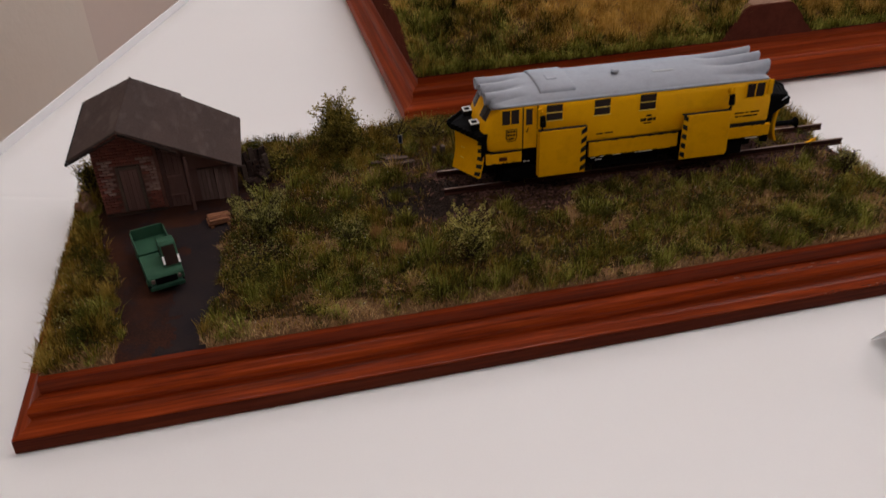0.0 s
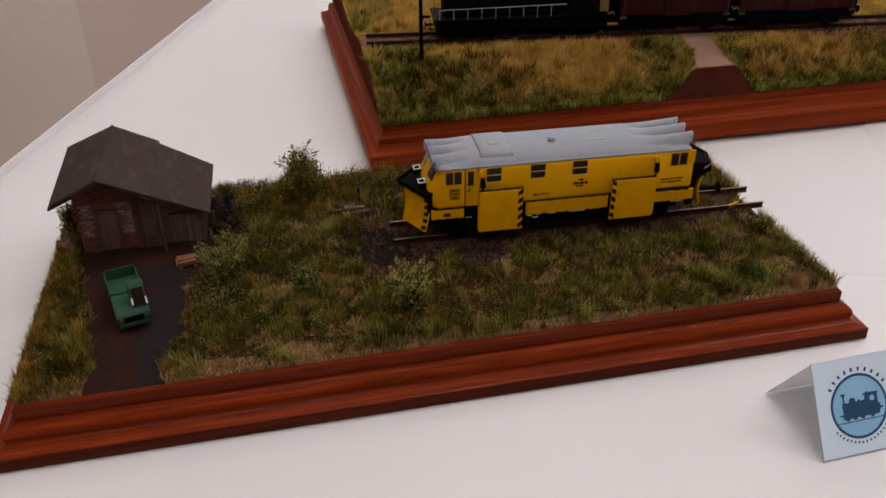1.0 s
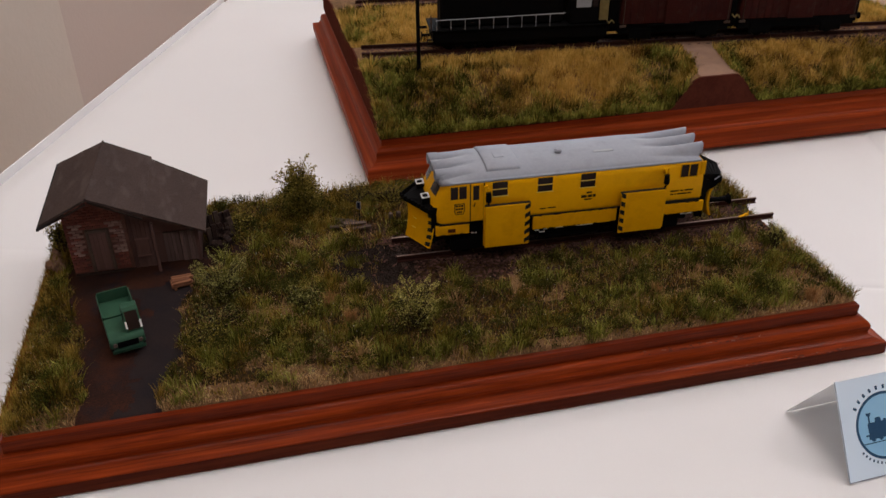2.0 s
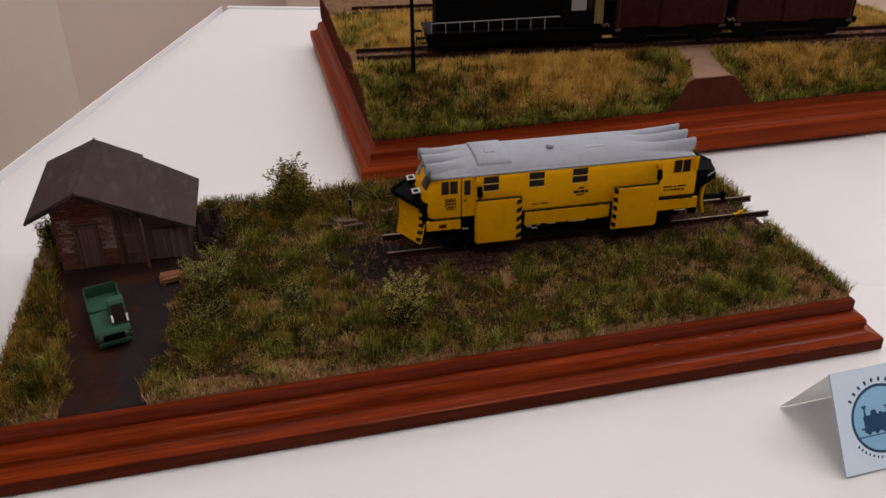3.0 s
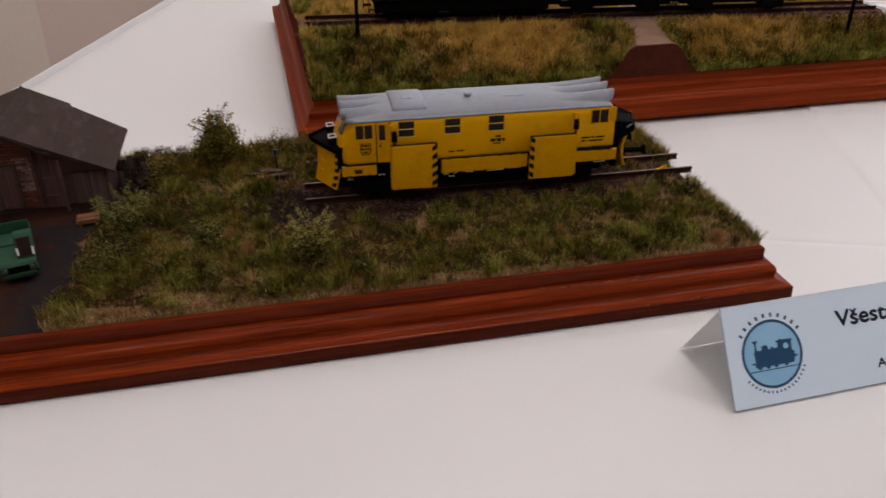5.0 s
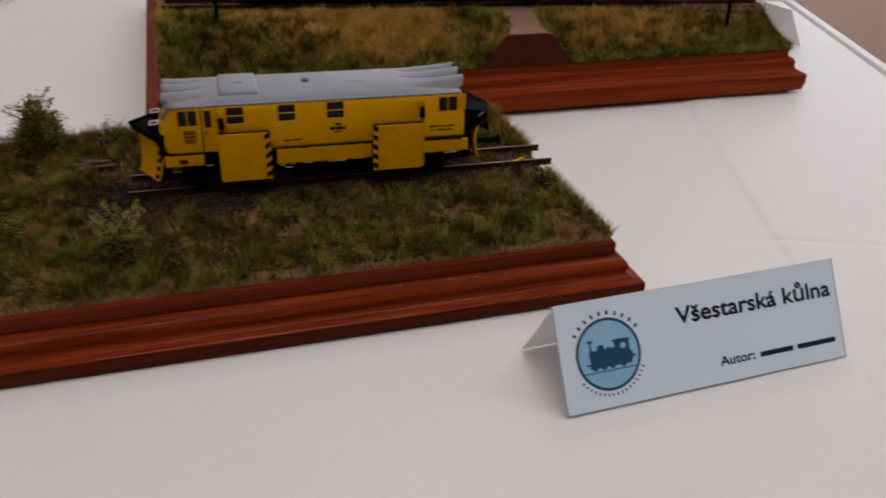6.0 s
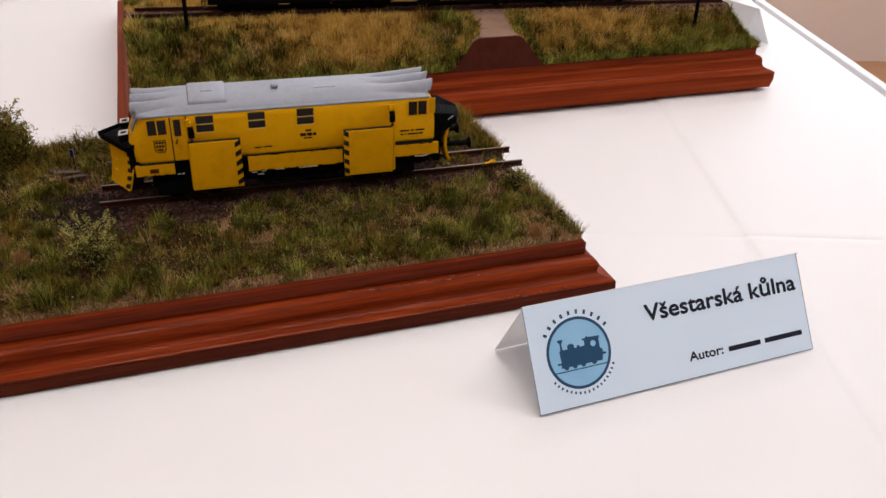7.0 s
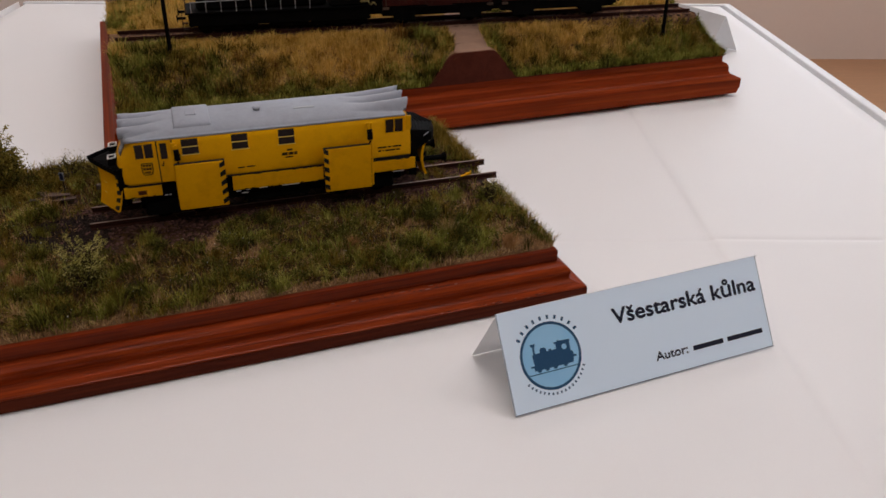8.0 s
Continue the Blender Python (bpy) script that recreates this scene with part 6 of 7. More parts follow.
def near_bed(n):
    u, v = rng.uniform(-0.030, 0.2085, n), rng.normal(-0.002, 0.0150, n)
    x, y = TRACK_P[0] + u * TA[0] - v * TA[1], TRACK_P[1] + u * TA[1] + v * TA[0]
    ok = (np.abs(v) < 0.036) & (x < AX1 - 0.0006) & (np.abs(np.abs(v) - 0.0092) > 0.0012) & (~on_ash(x, y) | (rng.random(n) < 0.06)) & (x > 0.168)
    x, y = x[ok], y[ok]
    return x, y, ground_a(x, y) - 0.0001


def far_bed(n):
    u, v = rng.uniform(0.0, 0.445, n), rng.uniform(-0.018, 0.018, n)
    v = np.where(rng.random(n) < 0.6, v, v * 0.66 + 0.130)
    x, y = TRACK_B_P[0] + u * TB[0] - v * TB[1], TRACK_B_P[1] + u * TB[1] + v * TB[0]
    ok = (x < BX1 - 0.001) & (y < BY1 - 0.002) & (np.abs(x - path_mid(y)) > 0.013)
    x, y = x[ok], y[ok]
    return x, y, ground_b(x, y)


stones("ballast", 13000, near_bed, 0.00100, M_BALLAST, "brownish pink ballast stones round the near track")
stones("ballast", 7000, far_bed, 0.0011, M_BALLAST, "dark ballast stones along the far tracks")


def cinders(n):
    x, y = rng.uniform(0.145, 0.196, n), rng.uniform(0.076, 0.120, n)
    far = ((x - 0.1725) / 0.022) ** 2 + ((y - 0.0960) / 0.0190) ** 2
    ok = on_ash(x, y) | (rng.random(n) < 0.55 * np.exp(-np.maximum(far - 0.6, 0) * 2.2))
    return x[ok], y[ok], ground_a(x[ok], y[ok])


stones("cinders", 5200, cinders, 0.0006, M_ASH, "dark cinders spread beside the track end")


# ---- grass ----
def blades(name, x, y, z, length, width, lean, material, label, category="grass", fall=None):
    """Tapered, bent blades in one mesh."""
    n = len(x)
    fall = rng.uniform(0, 2 * np.pi, n) if fall is None else fall
    yaw = fall + np.pi / 2 + rng.normal(0, 0.6, n)
    side = np.stack([np.cos(yaw), np.sin(yaw), np.zeros(n)], -1)
    tip = np.stack([np.cos(fall) * lean, np.sin(fall) * lean, np.sqrt(np.maximum(1 - lean ** 2, 0.05))], -1) * length[:, None]
    mid = np.stack([tip[:, 0] * 0.35, tip[:, 1] * 0.35, tip[:, 2] * 0.62], -1)
    root = np.stack([x, y, z - 0.0004], -1)
    trim = np.where(y < 0.2, AY0 + 0.0014 + 0.0009 * drift(x, y, 500) - y, -1.0)  # cut back along the near base's front edge
    tip[:, 1], mid[:, 1] = np.maximum(tip[:, 1], trim), np.maximum(mid[:, 1], trim)
    w = (width * 0.5)[:, None] * side
    co = np.stack([root - w, root + w, root + mid + w * 0.75, root + mid - w * 0.75, root + tip + w * 0.12, root + tip - w * 0.12], 1)
    k = 6 * np.arange(n)[:, None]
    faces = np.concatenate([k + np.array([[0, 1, 2, 3]]), k + np.array([[3, 2, 4, 5]])])
    me = mesh_from(name, co.reshape(-1, 3), faces)
    me.materials.append(material)
    return tagged(new(name, me), label, category, kind="stuff")


def scatter(n, x0, x1, y0, y1, keep):
    x, y = rng.uniform(x0, x1, n), rng.uniform(y0, y1, n)
    ok = rng.random(n) < keep(x, y)
    return x[ok], y[ok]


SHED_BOX = (0.0225, 0.0890, 0.1225, 0.1800)


def open_a(x, y):
    """Where grass can stand on the near base: 0 to 1."""
    k = 1.0 - on_road(x, y)
    k = k * (1 - on_ash(x, y) * np.clip(1.25 - 0.75 * drift(x, y, 150), 0.3, 0.97))
    k = k * ~((x > SHED_BOX[0]) & (x < SHED_BOX[1]) & (y > SHED_BOX[2]) & (y < SHED_BOX[3]))
    v = track_off(x, y)
    bed = (np.abs(v + 0.001) < 0.0150 + 0.007 * drift(x, y, 130)) & (x > 0.176)
    k = k * np.where(bed, np.where((x > 0.345) & (np.abs(np.abs(v) - 0.0092) > 0.002), 0.30, 0.02), 1.0)
    k = k * np.where(((x - 0.1660) / 0.0150) ** 2 + ((y - 0.1330) / 0.0065) ** 2 < 1, 0.18, 1.0)
    k = k * np.where(((x - 0.0985) / 0.0115) ** 2 + ((y - 0.1290) / 0.0120) ** 2 < 0.7 + 0.6 * drift(x, y, 200), 0.15, 1.0)
    gap = (v < -0.012) & (v > -0.034) & (x > 0.172) & (x < 0.262)
    return k * np.where(gap, np.clip((drift(x, y, 95) - 0.60) * 4, 0, 1), 1.0)


def front_band(x, y):
    return 1 - step(y, AY0 + 0.001, AY0 + 0.0035 + 0.012 * drift(x, y, 60) ** 2)


A = (AX0 - 0.0005, AX1 - 0.0005, AY0 + 0.0022, AY1)


def bare(x, y):
    """Thin places, where the straw layer shows."""
    return 0.75 * step(0.72 * drift(x, y, 62) + 0.28 * drift(x, y, 260), 0.62, 0.80) * (y < 0.085)


# low straw fibres everywhere, thick along the front rim and on the thin places
x, y = scatter(260000, *A, lambda x, y: open_a(x, y) * np.clip(0.09 + 0.75 * front_band(x, y) + 0.60 * bare(x, y), 0, 1))
n = len(x)
blades("straw_fibres", x, y, ground_a(x, y), rng.uniform(0.0008, 0.0034, n), rng.uniform(0.00020, 0.00040, n), rng.uniform(0.2, 0.95, n), M_G_STRAW, "short straw coloured fibres along the base's rim")


# tufts of grass of several kinds, each a fan of blades that fall outwards, with low growth between them
def tufts(count, r0, r1, h0, h1, per, keep, area_, wild=0.35):
    """Tuft by tuft: places, ways out, lengths, leans and the tuft that each blade belongs to."""
    cx, cy = scatter(count, *area_, keep)
    m = len(cx)
    size = rng.uniform(0, 1, m) ** 1.3
    r, h = r0 + (r1 - r0) * size, (h0 + (h1 - h0) * size) * rng.uniform(0.70, 1.20, m)
    k = (per * (0.5 + size) * rng.uniform(0.6, 1.3, m)).astype(int)
    own = np.repeat(np.arange(m), k)
    a, d = rng.uniform(0, 2 * np.pi, k.sum()), np.sqrt(rng.random(k.sum()))
    x, y = cx[own] + np.cos(a) * d * r[own] * 0.55, cy[own] + np.sin(a) * d * r[own] * 0.55
    length = h[own] * rng.uniform(0.45, 1.20, len(own)) * (1 - 0.25 * d)
    lean = np.clip(0.10 + 0.80 * d * rng.uniform(0.4, 1.3, len(own)), 0.03, 0.96)
    return x, y, a + rng.normal(0, wild, len(own)), length, lean, own, (cx, cy)


def left_side(x, y):
    return x < road_left(y) + 0.001


def wild_at(x, y):
    return (x < road_left(y)) | (y > 0.128)


def lush_a(x, y):
    """Where the growth stands dense and high, 0 to 1: clumps a few centimetres wide."""
    return step(0.6 * drift(x + 0.3, y, 85) + 0.4 * drift(x, y + 0.7, 170), 0.36, 0.62)


x, y, way, length, lean, own, (cx, cy) = tufts(3600, 0.0024, 0.0064, 0.0034, 0.0084, 62, lambda x, y: open_a(x, y) * (1 - 0.62 * front_band(x, y)) * (1 - 0.88 * bare(x, y)) * np.clip(0.14 + 0.86 * lush_a(x, y) + 0.7 * left_side(x, y), 0, 1), A, 0.55)
length = length * (0.70 + 0.52 * lush_a(x, y)) * np.where(left_side(x, y), 1.12, 1.0)
draw_, patch = rng.random(len(cx)), drift(cx, cy + 0.1, 48)
kinds = np.where(draw_ < 0.10 + 0.26 * step(cx, 0.20, 0.30) + 0.34 * step(patch, 0.40, 0.75), 1, np.where(draw_ < 0.56, 0, np.where(draw_ < 0.80, 2, np.where(draw_ < 0.94, 4, 3))))
kinds = np.where(wild_at(cx, cy) & (rng.random(len(cx)) < 0.70), 2, kinds)
ok = (x > A[0]) & (x < A[1]) & (y > A[2]) & (y < A[3]) & (open_a(x, y) > 0.015)
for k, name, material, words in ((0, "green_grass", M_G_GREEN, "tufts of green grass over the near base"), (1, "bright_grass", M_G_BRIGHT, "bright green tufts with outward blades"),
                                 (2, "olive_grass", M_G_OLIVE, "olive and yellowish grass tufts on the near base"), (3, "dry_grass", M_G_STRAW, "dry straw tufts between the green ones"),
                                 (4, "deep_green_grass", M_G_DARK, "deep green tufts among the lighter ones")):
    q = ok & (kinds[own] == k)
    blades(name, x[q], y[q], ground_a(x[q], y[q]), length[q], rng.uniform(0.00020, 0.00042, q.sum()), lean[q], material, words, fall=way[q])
# low mixed growth between the tufts; its dark share paints shade into the gaps
x, y = scatter(80000, *A, lambda x, y: open_a(x, y) * (1 - 0.9 * front_band(x, y)) * (1 - 0.85 * bare(x, y)))
n = len(x)
lot = rng.random(n)
for q, name, material, words in ((lot < 0.26, "low_grass", M_G_OLIVE, "low olive growth between the tufts"), (lot > 0.58, "gap_shade_grass", M_G_DARK, "dark green growth painting in shade low between the tufts"),
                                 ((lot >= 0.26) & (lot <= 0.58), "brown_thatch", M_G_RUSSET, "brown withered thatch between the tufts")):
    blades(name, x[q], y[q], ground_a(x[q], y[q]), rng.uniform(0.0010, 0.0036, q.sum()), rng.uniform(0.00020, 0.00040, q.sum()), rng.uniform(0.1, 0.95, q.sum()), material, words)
# long single blades
x, y = scatter(2600, *A, lambda x, y: open_a(x, y) * (1 - front_band(x, y)))
n = len(x)
blades("long_blades", x, y, ground_a(x, y), rng.uniform(0.005, 0.0110, n), rng.uniform(0.00018, 0.00032, n), rng.uniform(0.2, 0.92, n), M_G_BRIGHT, "long single grass blades")


# leafy weeds low in the grass: heaps of tiny leaves
def leaf_heaps(name, count, per, size, material, label, keep):
    cx, cy = scatter(count, *A, keep)
    m = len(cx)
    r = rng.uniform(0.0018, 0.0052, m)
    own = np.repeat(np.arange(m), (per * (r / 0.0035) ** 2 * rng.uniform(0.6, 1.3, m)).astype(int))
    n = len(own)
    u = rng.normal(0, 1, (n, 3))
    u *= (rng.random(n) ** 0.45 / np.linalg.norm(u, axis=1))[:, None]
    x, y = cx[own] + u[:, 0] * r[own], cy[own] + u[:, 1] * r[own]
    ok = (x > A[0]) & (x < A[1]) & (y > A[2]) & (y < A[3]) & (open_a(x, y) > 0.015)
    x, y, u, own = x[ok], y[ok], u[ok], own[ok]
    n = len(own)
    pos = np.stack([x, y, ground_a(x, y) + r[own] * (0.55 + 0.9 * np.abs(u[:, 2]))], -1)
    a = rng.normal(0, 1, (n, 3)) + np.array([0, 0, 0.4])
    a /= np.linalg.norm(a, axis=1)[:, None]
    b = np.cross(a, rng.normal(0, 1, (n, 3)))
    b /= np.linalg.norm(b, axis=1)[:, None]
    c = np.cross(a, b)
    k = (size * rng.uniform(0.6, 1.5, n))[:, None]
    co = np.stack([pos - b * k, pos + c * k * 0.5, pos + b * k, pos - c * k * 0.5], 1).reshape(-1, 3)
    me = mesh_from(name, co, np.array([[0, 1, 2, 3]]) + 4 * np.arange(n)[:, None])
    me.materials.append(material)
    return tagged(new(name, me), label, "weeds", kind="stuff")


leaf_heaps("leafy_weeds", 620, 110, 0.00046, M_LEAF_DARK, "dark leafy weeds low in the grass", lambda x, y: open_a(x, y) * (1 - front_band(x, y)) * (1 - 0.8 * bare(x, y)))
leaf_heaps("pale_weeds", 300, 80, 0.00042, M_LEAF, "olive leafy weeds low in the grass", lambda x, y: open_a(x, y) * (1 - front_band(x, y)))
leaf_heaps("pale_weeds", 60, 70, 0.00042, M_LEAF_PALE, "pale leafy weeds low in the grass", lambda x, y: open_a(x, y) * (1 - front_band(x, y)) * (x < 0.16))
# fringe hanging over the rims at the sides and the back
def fringe(n):
    s = rng.random(n)
    x = np.where(s < 0.30, AX0 + rng.uniform(-0.0035, 0.003, n), np.where(s < 0.62, AX1 - rng.uniform(-0.0008, 0.0025, n), rng.uniform(AX0, AX1, n)))
    y = np.where(s < 0.62, rng.uniform(AY0 + 0.004, AY1, n), AY1 - rng.uniform(-0.001, 0.004, n))
    ok = ~((x > 0.3) & (np.abs(track_off(x, y)) < 0.0135))
    return x[ok], y[ok]
x, y = fringe(11000)
n = len(x)
right = x > 0.30
lot = rng.random(n)
for q, name, material, words in ((~right, "rim_grass", M_G_OLIVE, "olive grass growing over the rim"), (right & (lot < 0.6), "rim_grass", M_G_BRIGHT, "fresh green grass growing over the rim"), (right & (lot >= 0.6), "rim_straw", M_G_STRAW, "pale straw fibres along the rim")):
    blades(name, x[q], y[q], ground_a(np.clip(x[q], AX0, AX1), np.clip(y[q], AY0, AY1)), rng.uniform(0.0025, 0.0080, q.sum()) * np.where(x[q] < AX0 + 0.004, 0.62, 1.0), rng.uniform(0.00022, 0.0004, q.sum()), rng.uniform(0.1, 0.9, q.sum()), material, words)
# pale feathery growth at the back corner beyond the track end
n = 1500
x, y = AX1 - np.abs(rng.normal(0, 0.0050, n)), rng.uniform(0.108, 0.172, n)
blades("pale_grass", x, y, ground_a(x, y), rng.uniform(0.005, 0.0120, n), rng.uniform(0.00020, 0.00038, n), rng.uniform(0.1, 0.8, n), M_G_OLIVE, "olive feathery grass behind the track end")
# orange dry tufts
for cx, cy in ((0.1532, 0.0520), (0.1451, 0.0680), (0.3670, 0.0185), (0.2962, 0.0384)):
    k = 240
    x, y = cx + rng.normal(0, 0.0012, k), cy + rng.normal(0, 0.0010, k)
    blades("dry_tuft", x, y, ground_a(x, y), rng.uniform(0.004, 0.0088, k), rng.uniform(0.00028, 0.00042, k), rng.uniform(0.1, 0.7, k), M_G_ORANGE, "dry orange grass tuft")

# pale specks: tiny flowers and seed heads
x, y = scatter(800, *A, lambda x, y: open_a(x, y))
n = len(x)
blades("seed_heads", x, y, ground_a(x, y) + rng.uniform(0.004, 0.0075, n), rng.uniform(0.0003, 0.0006, n), rng.uniform(0.0003, 0.0006, n), rng.uniform(0.2, 0.9, n), M_SEED, "tiny pale seed heads over the grass", "seed heads")

# the far base
B = (BX0 - 0.0005, BX1 + 0.0005, BY0 - 0.0008, BY1 - 0.001)


def open_b(x, y):
    off = track_b_off(x, y)
    k = (np.abs(off) > 0.0165) & (np.abs(off - 0.130) > 0.0120)
    side = np.abs(x - path_mid(y)) - (0.0125 + (0.0080 - 0.0080 * step(y, 0.2405, 0.250)))
    return k * (side > 0) * (1 - 0.8 * (y > 0.50))


def lush_b(x, y):
    """Leafy green clumps beside the path."""
    return np.exp(-((x - path_mid(y) + 0.034) / 0.020) ** 2 - ((y - 0.282) / 0.032) ** 2) + 0.7 * np.exp(-((x - path_mid(y) - 0.026) / 0.011) ** 2)


def weedy_b(x, y):
    """A dark weedy patch in front of the post."""
    return np.exp(-(((x - 0.273) / 0.028) ** 2 + ((y - 0.264) / 0.020) ** 2)) + 0.6 * np.exp(-(((x - 0.235) / 0.026) ** 2 + ((y - 0.285) / 0.026) ** 2))


def gold(x, y):
    """Where the far grass is golden: broad patches on either side of the path and along the track."""
    a = 1.35 * np.exp(-(((x - 0.358) / 0.066) ** 2 + ((y - 0.292) / 0.034) ** 2)) + 0.75 * np.exp(-(((x - 0.520) / 0.050) ** 2 + ((y - 0.285) / 0.030) ** 2))
    a = a + 0.8 * step(track_b_off(x, y), 0.012, 0.02) + 0.35 * step(-track_b_off(x, y), 0.012, 0.02) * (y > 0.30)
    return np.clip((a * (0.80 + 1.0 * drift(x, y, 60)) + 0.03) * (1 - np.clip(lush_b(x, y) + weedy_b(x, y), 0, 0.95)), 0, 1)


def front_b(x, y):
    return np.maximum(1 - step(y, BY0 + 0.004, BY0 + 0.012 + 0.016 * drift(x, y, 45)), 0.85 * (1 - step(x, BX0 + 0.015, BX0 + 0.050)))


AREA_B = (BX0 - 0.0005, BX1 + 0.0005, BY0 - 0.0008, 0.47)
x, y = scatter(190000, *AREA_B, open_b)
n = len(x)
pale = rng.random(n) < np.clip(gold(x, y) * 1.6 * (1 - 0.7 * front_b(x, y)) + 0.30, 0, 1)
for q, name, material, words in ((pale, "straw_fibres", M_G_GOLD, "short golden fibres on the far embankment"), (~pale, "low_grass", M_G_GREEN, "green low growth on the far embankment")):
    blades(name, x[q], y[q], ground_b(x[q], y[q]), rng.uniform(0.0015, 0.0045, q.sum()), rng.uniform(0.0003, 0.0006, q.sum()), rng.uniform(0.1, 0.9, q.sum()), material, words)
x, y, way, length, lean, own, (cx, cy) = tufts(6400, 0.0036, 0.0080, 0.0050, 0.0118, 48, lambda x, y: open_b(x, y) * (0.35 + 0.65 * drift(x, y + 0.4, 70)), AREA_B)
length = length * (1 - 0.45 * step(track_b_off(x, y), -0.035, -0.018) * (track_b_off(x, y) < 0))
draw_ = rng.random(len(cx))
lush, weedy = lush_b(cx, cy), weedy_b(cx, cy)
g_ = gold(cx, cy) * (1 - 0.85 * front_b(cx, cy))
wet = np.clip(front_b(cx, cy) + lush + 0.8 * step(drift(cx, cy + 0.2, 40), 0.45, 0.65), 0, 1)
kinds = np.where(draw_ < g_, 0, np.where(draw_ < g_ + (1 - g_) * wet * 0.8, 2, np.where(draw_ < g_ + (1 - g_) * 0.93, 1, 3)))
rust = 0.55 * np.exp(-(((cx - 0.285) / 0.026) ** 2 + ((cy - 0.266) / 0.022) ** 2)) + 0.20 * step(drift(cx + 0.5, cy, 45), 0.55, 0.8)
kinds = np.where((rng.random(len(cx)) < rust) & (front_b(cx, cy) < 0.6), 4, kinds)
kinds = np.where(rng.random(len(cx)) < 0.60 * weedy + 0.14 * front_b(cx, cy) + 0.35 * lush, 3, kinds)
ok = (x > AREA_B[0]) & (x < AREA_B[1]) & (y > AREA_B[2] - 0.0015) & (open_b(x, y) > 0)
for k, name, material, words in ((0, "golden_grass", M_G_GOLD, "dry golden grass on the far embankment"), (1, "olive_grass", M_G_OLIVE, "olive grass on the far embankment"),
                                 (2, "green_grass", M_G_BRIGHT, "fresh green grass along the far base's front"), (3, "dark_tufts", M_G_DARK, "dark green tufts on the far embankment"),
                                 (4, "russet_grass", M_G_RUSSET, "russet brown grass in patches on the far embankment")):
    q = ok & (kinds[own] == k)
    blades(name, x[q], y[q], ground_b(x[q], y[q]), length[q], rng.uniform(0.00032, 0.00062, q.sum()), lean[q], material, words, fall=way[q])


# fringe over the far base's front and side boards
n = 9000
s_ = rng.random(n)
x = np.where(s_ < 0.6, rng.uniform(BX0, BX1, n), BX1 + rng.uniform(0, 0.0012, n))
y = np.where(s_ < 0.6, BY0 - rng.uniform(0, 0.0014, n), rng.uniform(BY0, 0.40, n))
ok = (np.abs(x - path_mid(BY0)) > 0.031) & (open_b(x, np.maximum(y, BY0)) > 0)
x, y = x[ok], y[ok]
n = len(x)
blades("rim_grass", x, y, ground_b(np.clip(x, BX0, BX1), np.clip(y, BY0, BY1)), rng.uniform(0.003, 0.0075, n), rng.uniform(0.0004, 0.0007, n), rng.uniform(0.1, 0.9, n), M_G_BRIGHT, "fresh green grass over the far base's rim")


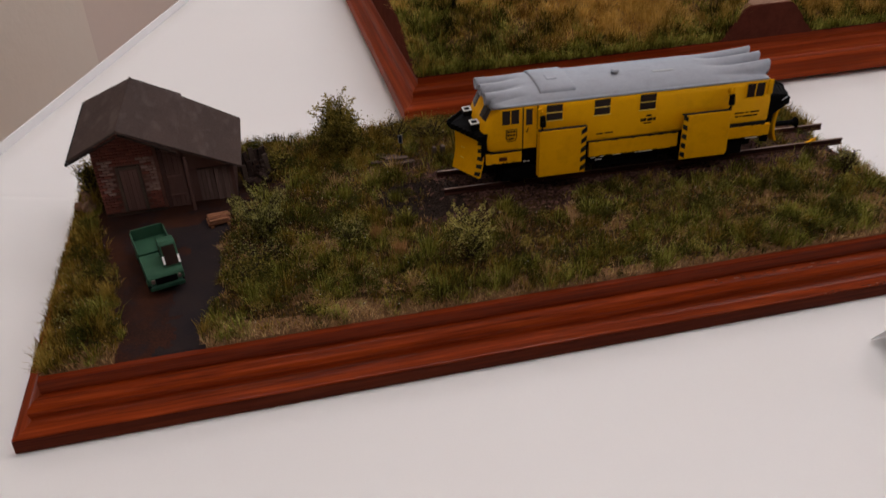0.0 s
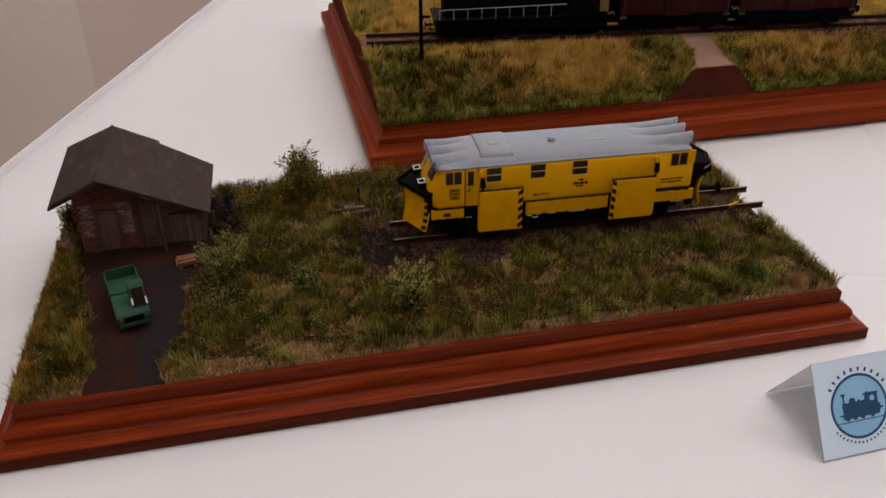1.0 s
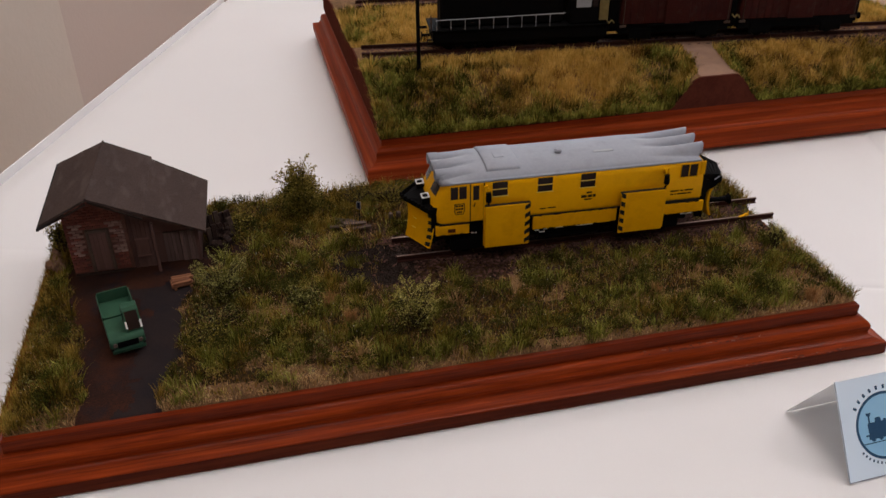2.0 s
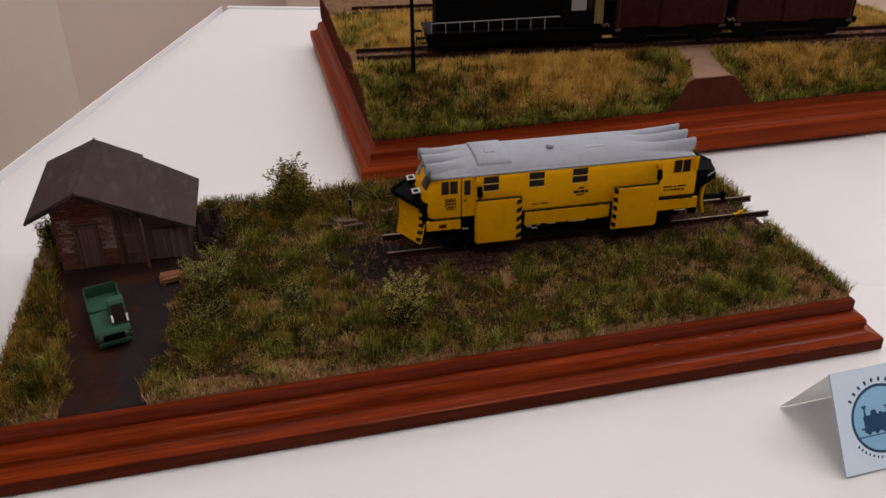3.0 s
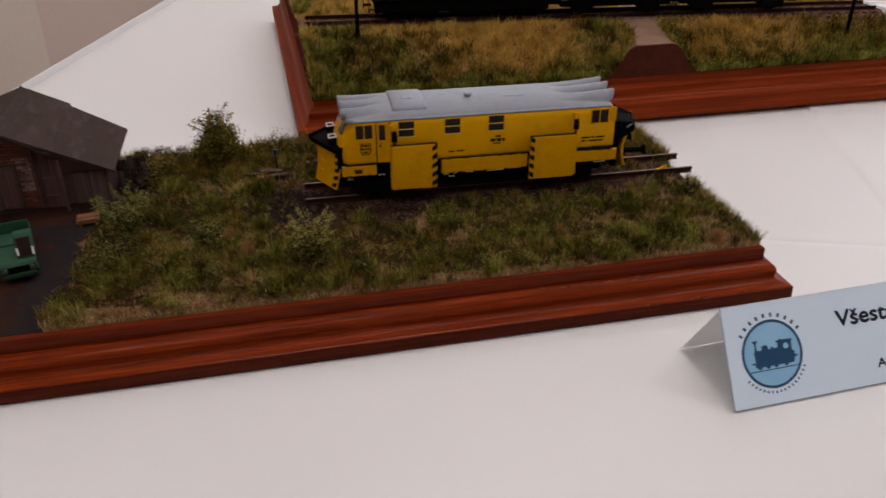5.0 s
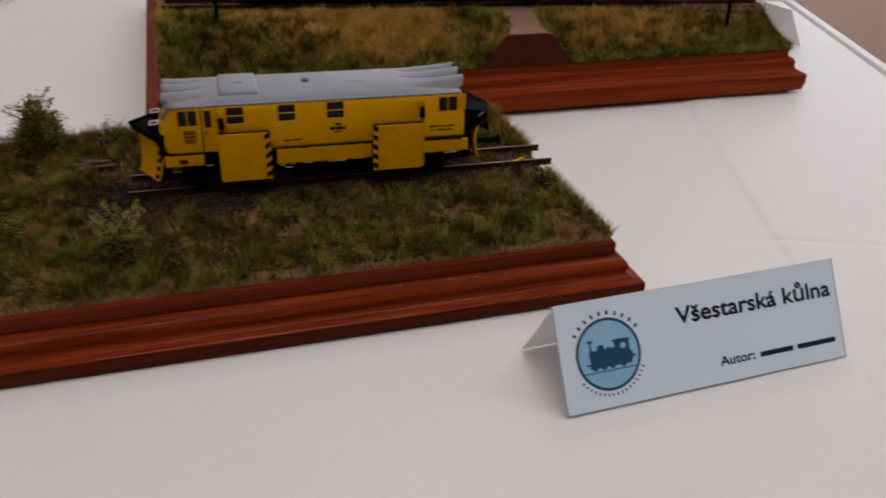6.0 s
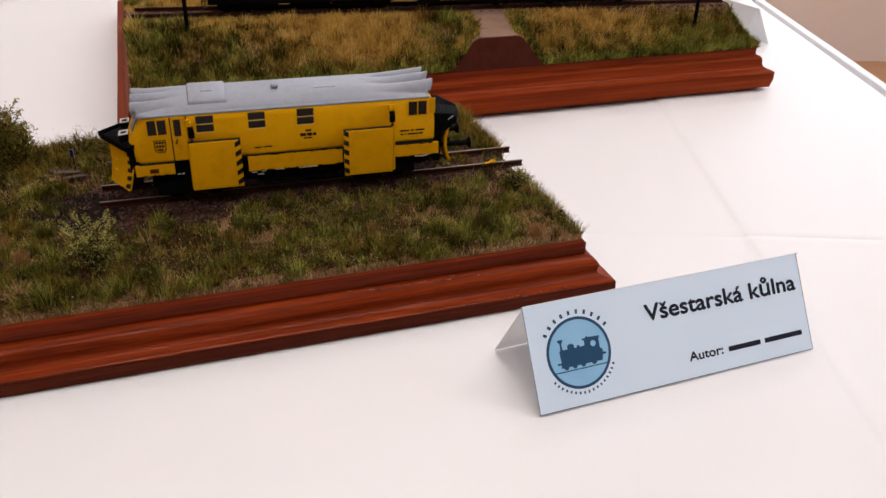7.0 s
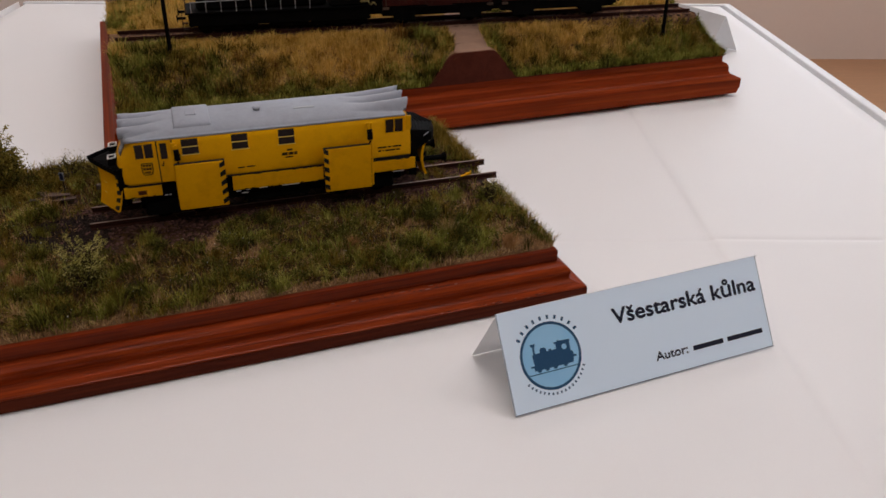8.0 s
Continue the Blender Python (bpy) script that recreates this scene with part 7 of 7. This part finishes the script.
# ---- bushes ----
def bush(x, y, z, height, radius, leaves, leaf, material, label, seed, full=0, squat=1.0, dark=0.5, sprigs=0, skirt=0):
    """Stems that fork outwards, with small leaves strewn round the twig ends."""
    r = random.Random(seed)
    t = thing("bush", pose(x, y, z - 0.001), label, "bush")
    bm = bmesh.new()
    tips = []
    for i in range(17):
        a = r.uniform(0, 2 * math.pi)
        reach = radius * r.uniform(0.25, 1.0)
        top = height * r.uniform(0.55, 1.0) * (1 - 0.35 * reach / radius * squat)
        p0 = Vector((r.uniform(-1, 1) * 0.0012, r.uniform(-1, 1) * 0.0012, 0))
        p1 = Vector((math.cos(a) * reach * 0.4, math.sin(a) * reach * 0.4, top * 0.5))
        p2 = Vector((math.cos(a) * reach, math.sin(a) * reach, top))
        rod(bm, p0, p1, 0.00045, 0.0003, n=5, caps=False), rod(bm, p1, p2, 0.0003, 0.00012, n=5, caps=False)
        tips += [(p2, 1.0), (p1.lerp(p2, 0.55), 0.9)] + [(p0.lerp(p1, 0.75), 0.9)] * full
        for k in range(4):
            s = r.uniform(0.2, 0.9)
            q0 = p1.lerp(p2, s)
            q1 = q0 + Vector((r.uniform(-1, 1), r.uniform(-1, 1), r.uniform(0.0, 0.9))) * radius * 0.42
            rod(bm, q0, q1, 0.00018, 0.00008, n=4, caps=False)
            tips.append((q1, 0.8))
    for i in range(skirt):
        a, f = r.uniform(0, 2 * math.pi), r.uniform(0.35, 0.95)
        q1 = Vector((math.cos(a) * radius * f, math.sin(a) * radius * f, height * r.uniform(0.10, 0.55)))
        rod(bm, q1 * 0.25, q1, 0.00022, 0.0001, n=4, caps=False)
        tips.append((q1, 0.8))
    ends = []
    for i in range(sprigs):
        a = 2 * math.pi * (i + r.uniform(0, 0.7)) / sprigs
        q0 = Vector((math.cos(a) * radius * 0.45, math.sin(a) * radius * 0.45, height * r.uniform(0.45, 0.8)))
        q1 = q0 + Vector((math.cos(a) * r.uniform(0.35, 0.9), math.sin(a) * r.uniform(0.35, 0.9), r.uniform(0.3, 0.8))) * radius
        rod(bm, q0, q1, 0.00020, 0.00009, n=4, caps=False)
        ends += [q0.lerp(q1, s) for s in (0.45, 0.7, 0.88, 1.0)]
    part("branchwork", bm, M_TWIG, t)
    g = np.random.default_rng(seed)
    centre = np.array([p for p, _ in tips])

    def leafage(name, count, size, spread, lift, mt, centre=centre):
        k = g.integers(0, len(centre), count)
        pos = centre[k] * np.array([1, 1, 1 - 0.15 * (1 - lift)]) + g.normal(0, radius * spread, (count, 3)) * np.array([1, 1, 0.9])
        pos[:, 2] = np.clip(pos[:, 2], 0.001, None)
        u = g.normal(0, 1, (count, 3))
        u /= np.linalg.norm(u, axis=1)[:, None]
        v = np.cross(u, g.normal(0, 1, (count, 3)))
        v /= np.linalg.norm(v, axis=1)[:, None]
        s = (size * g.uniform(0.6, 1.4, count))[:, None]
        co = np.stack([pos - u * s, pos + v * s * 0.55, pos + u * s, pos - v * s * 0.55], 1).reshape(-1, 3)
        me = mesh_from(name, co, (np.array([[0, 1, 2, 3]]) + 4 * np.arange(count)[:, None]))
        me.materials.append(mt)
        ob = new(name, me)
        ob.parent = t

    # darker leaves set lower paint the shade inside the bush
    leafage("shaded_inner_foliage", int(leaves * dark), leaf, 0.15, 0, M_LEAF_DARK)
    leafage("foliage", int(leaves * (1.08 - dark)), leaf * 0.85, 0.15, 1, material)
    if ends:
        leafage("sprig_foliage", 11 * len(ends), leaf * 0.9, 0.055, 1, material, np.array(ends))
    return t


def ga(x, y):
    return float(ground_a(np.array(x), np.array(y)))


bush(0.1405, 0.1570, ga(0.1405, 0.1570), 0.0355, 0.0112, 17000, 0.00068, M_LEAF, "olive bush standing in the grass at the back rim", 31, full=4, dark=0.30, squat=1.2, sprigs=9, skirt=80)
bush(0.0975, 0.0840, ga(0.0975, 0.0840), 0.0218, 0.0108, 3000, 0.00046, M_LEAF_PALE, "pale green twiggy bush beside the dirt road", 12, full=1, dark=0.44, sprigs=36, skirt=26)
bush(0.0950, 0.0650, ga(0.0950, 0.0650), 0.0130, 0.0110, 500, 0.00056, M_LEAF_PALE, "low twiggy weed beside the dirt road", 22, dark=0.3)
bush(0.1815, 0.0405, ga(0.1815, 0.0405), 0.0240, 0.0090, 2300, 0.00045, M_LEAF_YELLOW, "pale yellowish bush in the front grass", 13, full=1, dark=0.45, sprigs=30, skirt=16)
bush(0.1330, 0.0700, ga(0.1330, 0.0700), 0.0125, 0.0105, 1100, 0.00060, M_LEAF_PALE, "low pale weed among the grass", 14)
bush(0.3760, 0.0640, ga(0.3760, 0.0640), 0.0165, 0.0060, 260, 0.00055, M_LEAF_YELLOW, "yellowish weed beside the track end", 15, dark=0.3)
bush(0.1900, 0.1560, ga(0.1900, 0.1560), 0.0165, 0.0120, 1100, 0.00044, M_LEAF, "low leafy weed behind the track", 16, dark=0.2)
bush(0.0165, 0.1500, ga(0.0165, 0.1500), 0.0250, 0.0066, 2200, 0.00055, M_LEAF, "olive bush beside the shed wall", 41, full=2, dark=0.40, squat=0.6, skirt=30)
bush(0.1060, 0.1480, ga(0.1060, 0.1480), 0.0140, 0.0110, 1300, 0.00060, M_LEAF, "low dark weed beside the lean-to", 17)
bush(0.1720, 0.1630, ga(0.1720, 0.1630), 0.0150, 0.0110, 900, 0.00044, M_LEAF, "low leafy weed at the back rim", 20, dark=0.2)
bush(0.0900, 0.0520, ga(0.0900, 0.0520), 0.0110, 0.0110, 1200, 0.00060, M_LEAF, "low weed along the road's edge", 21)
bush(0.2560, 0.1740, ga(0.2560, 0.1740), 0.0150, 0.0090, 900, 0.00060, M_LEAF, "leafy weed behind the plough car", 18)
bush(0.2780, 0.1740, ga(0.2780, 0.1740), 0.0160, 0.0080, 900, 0.00060, M_LEAF_PALE, "leafy weed behind the plough car", 19)
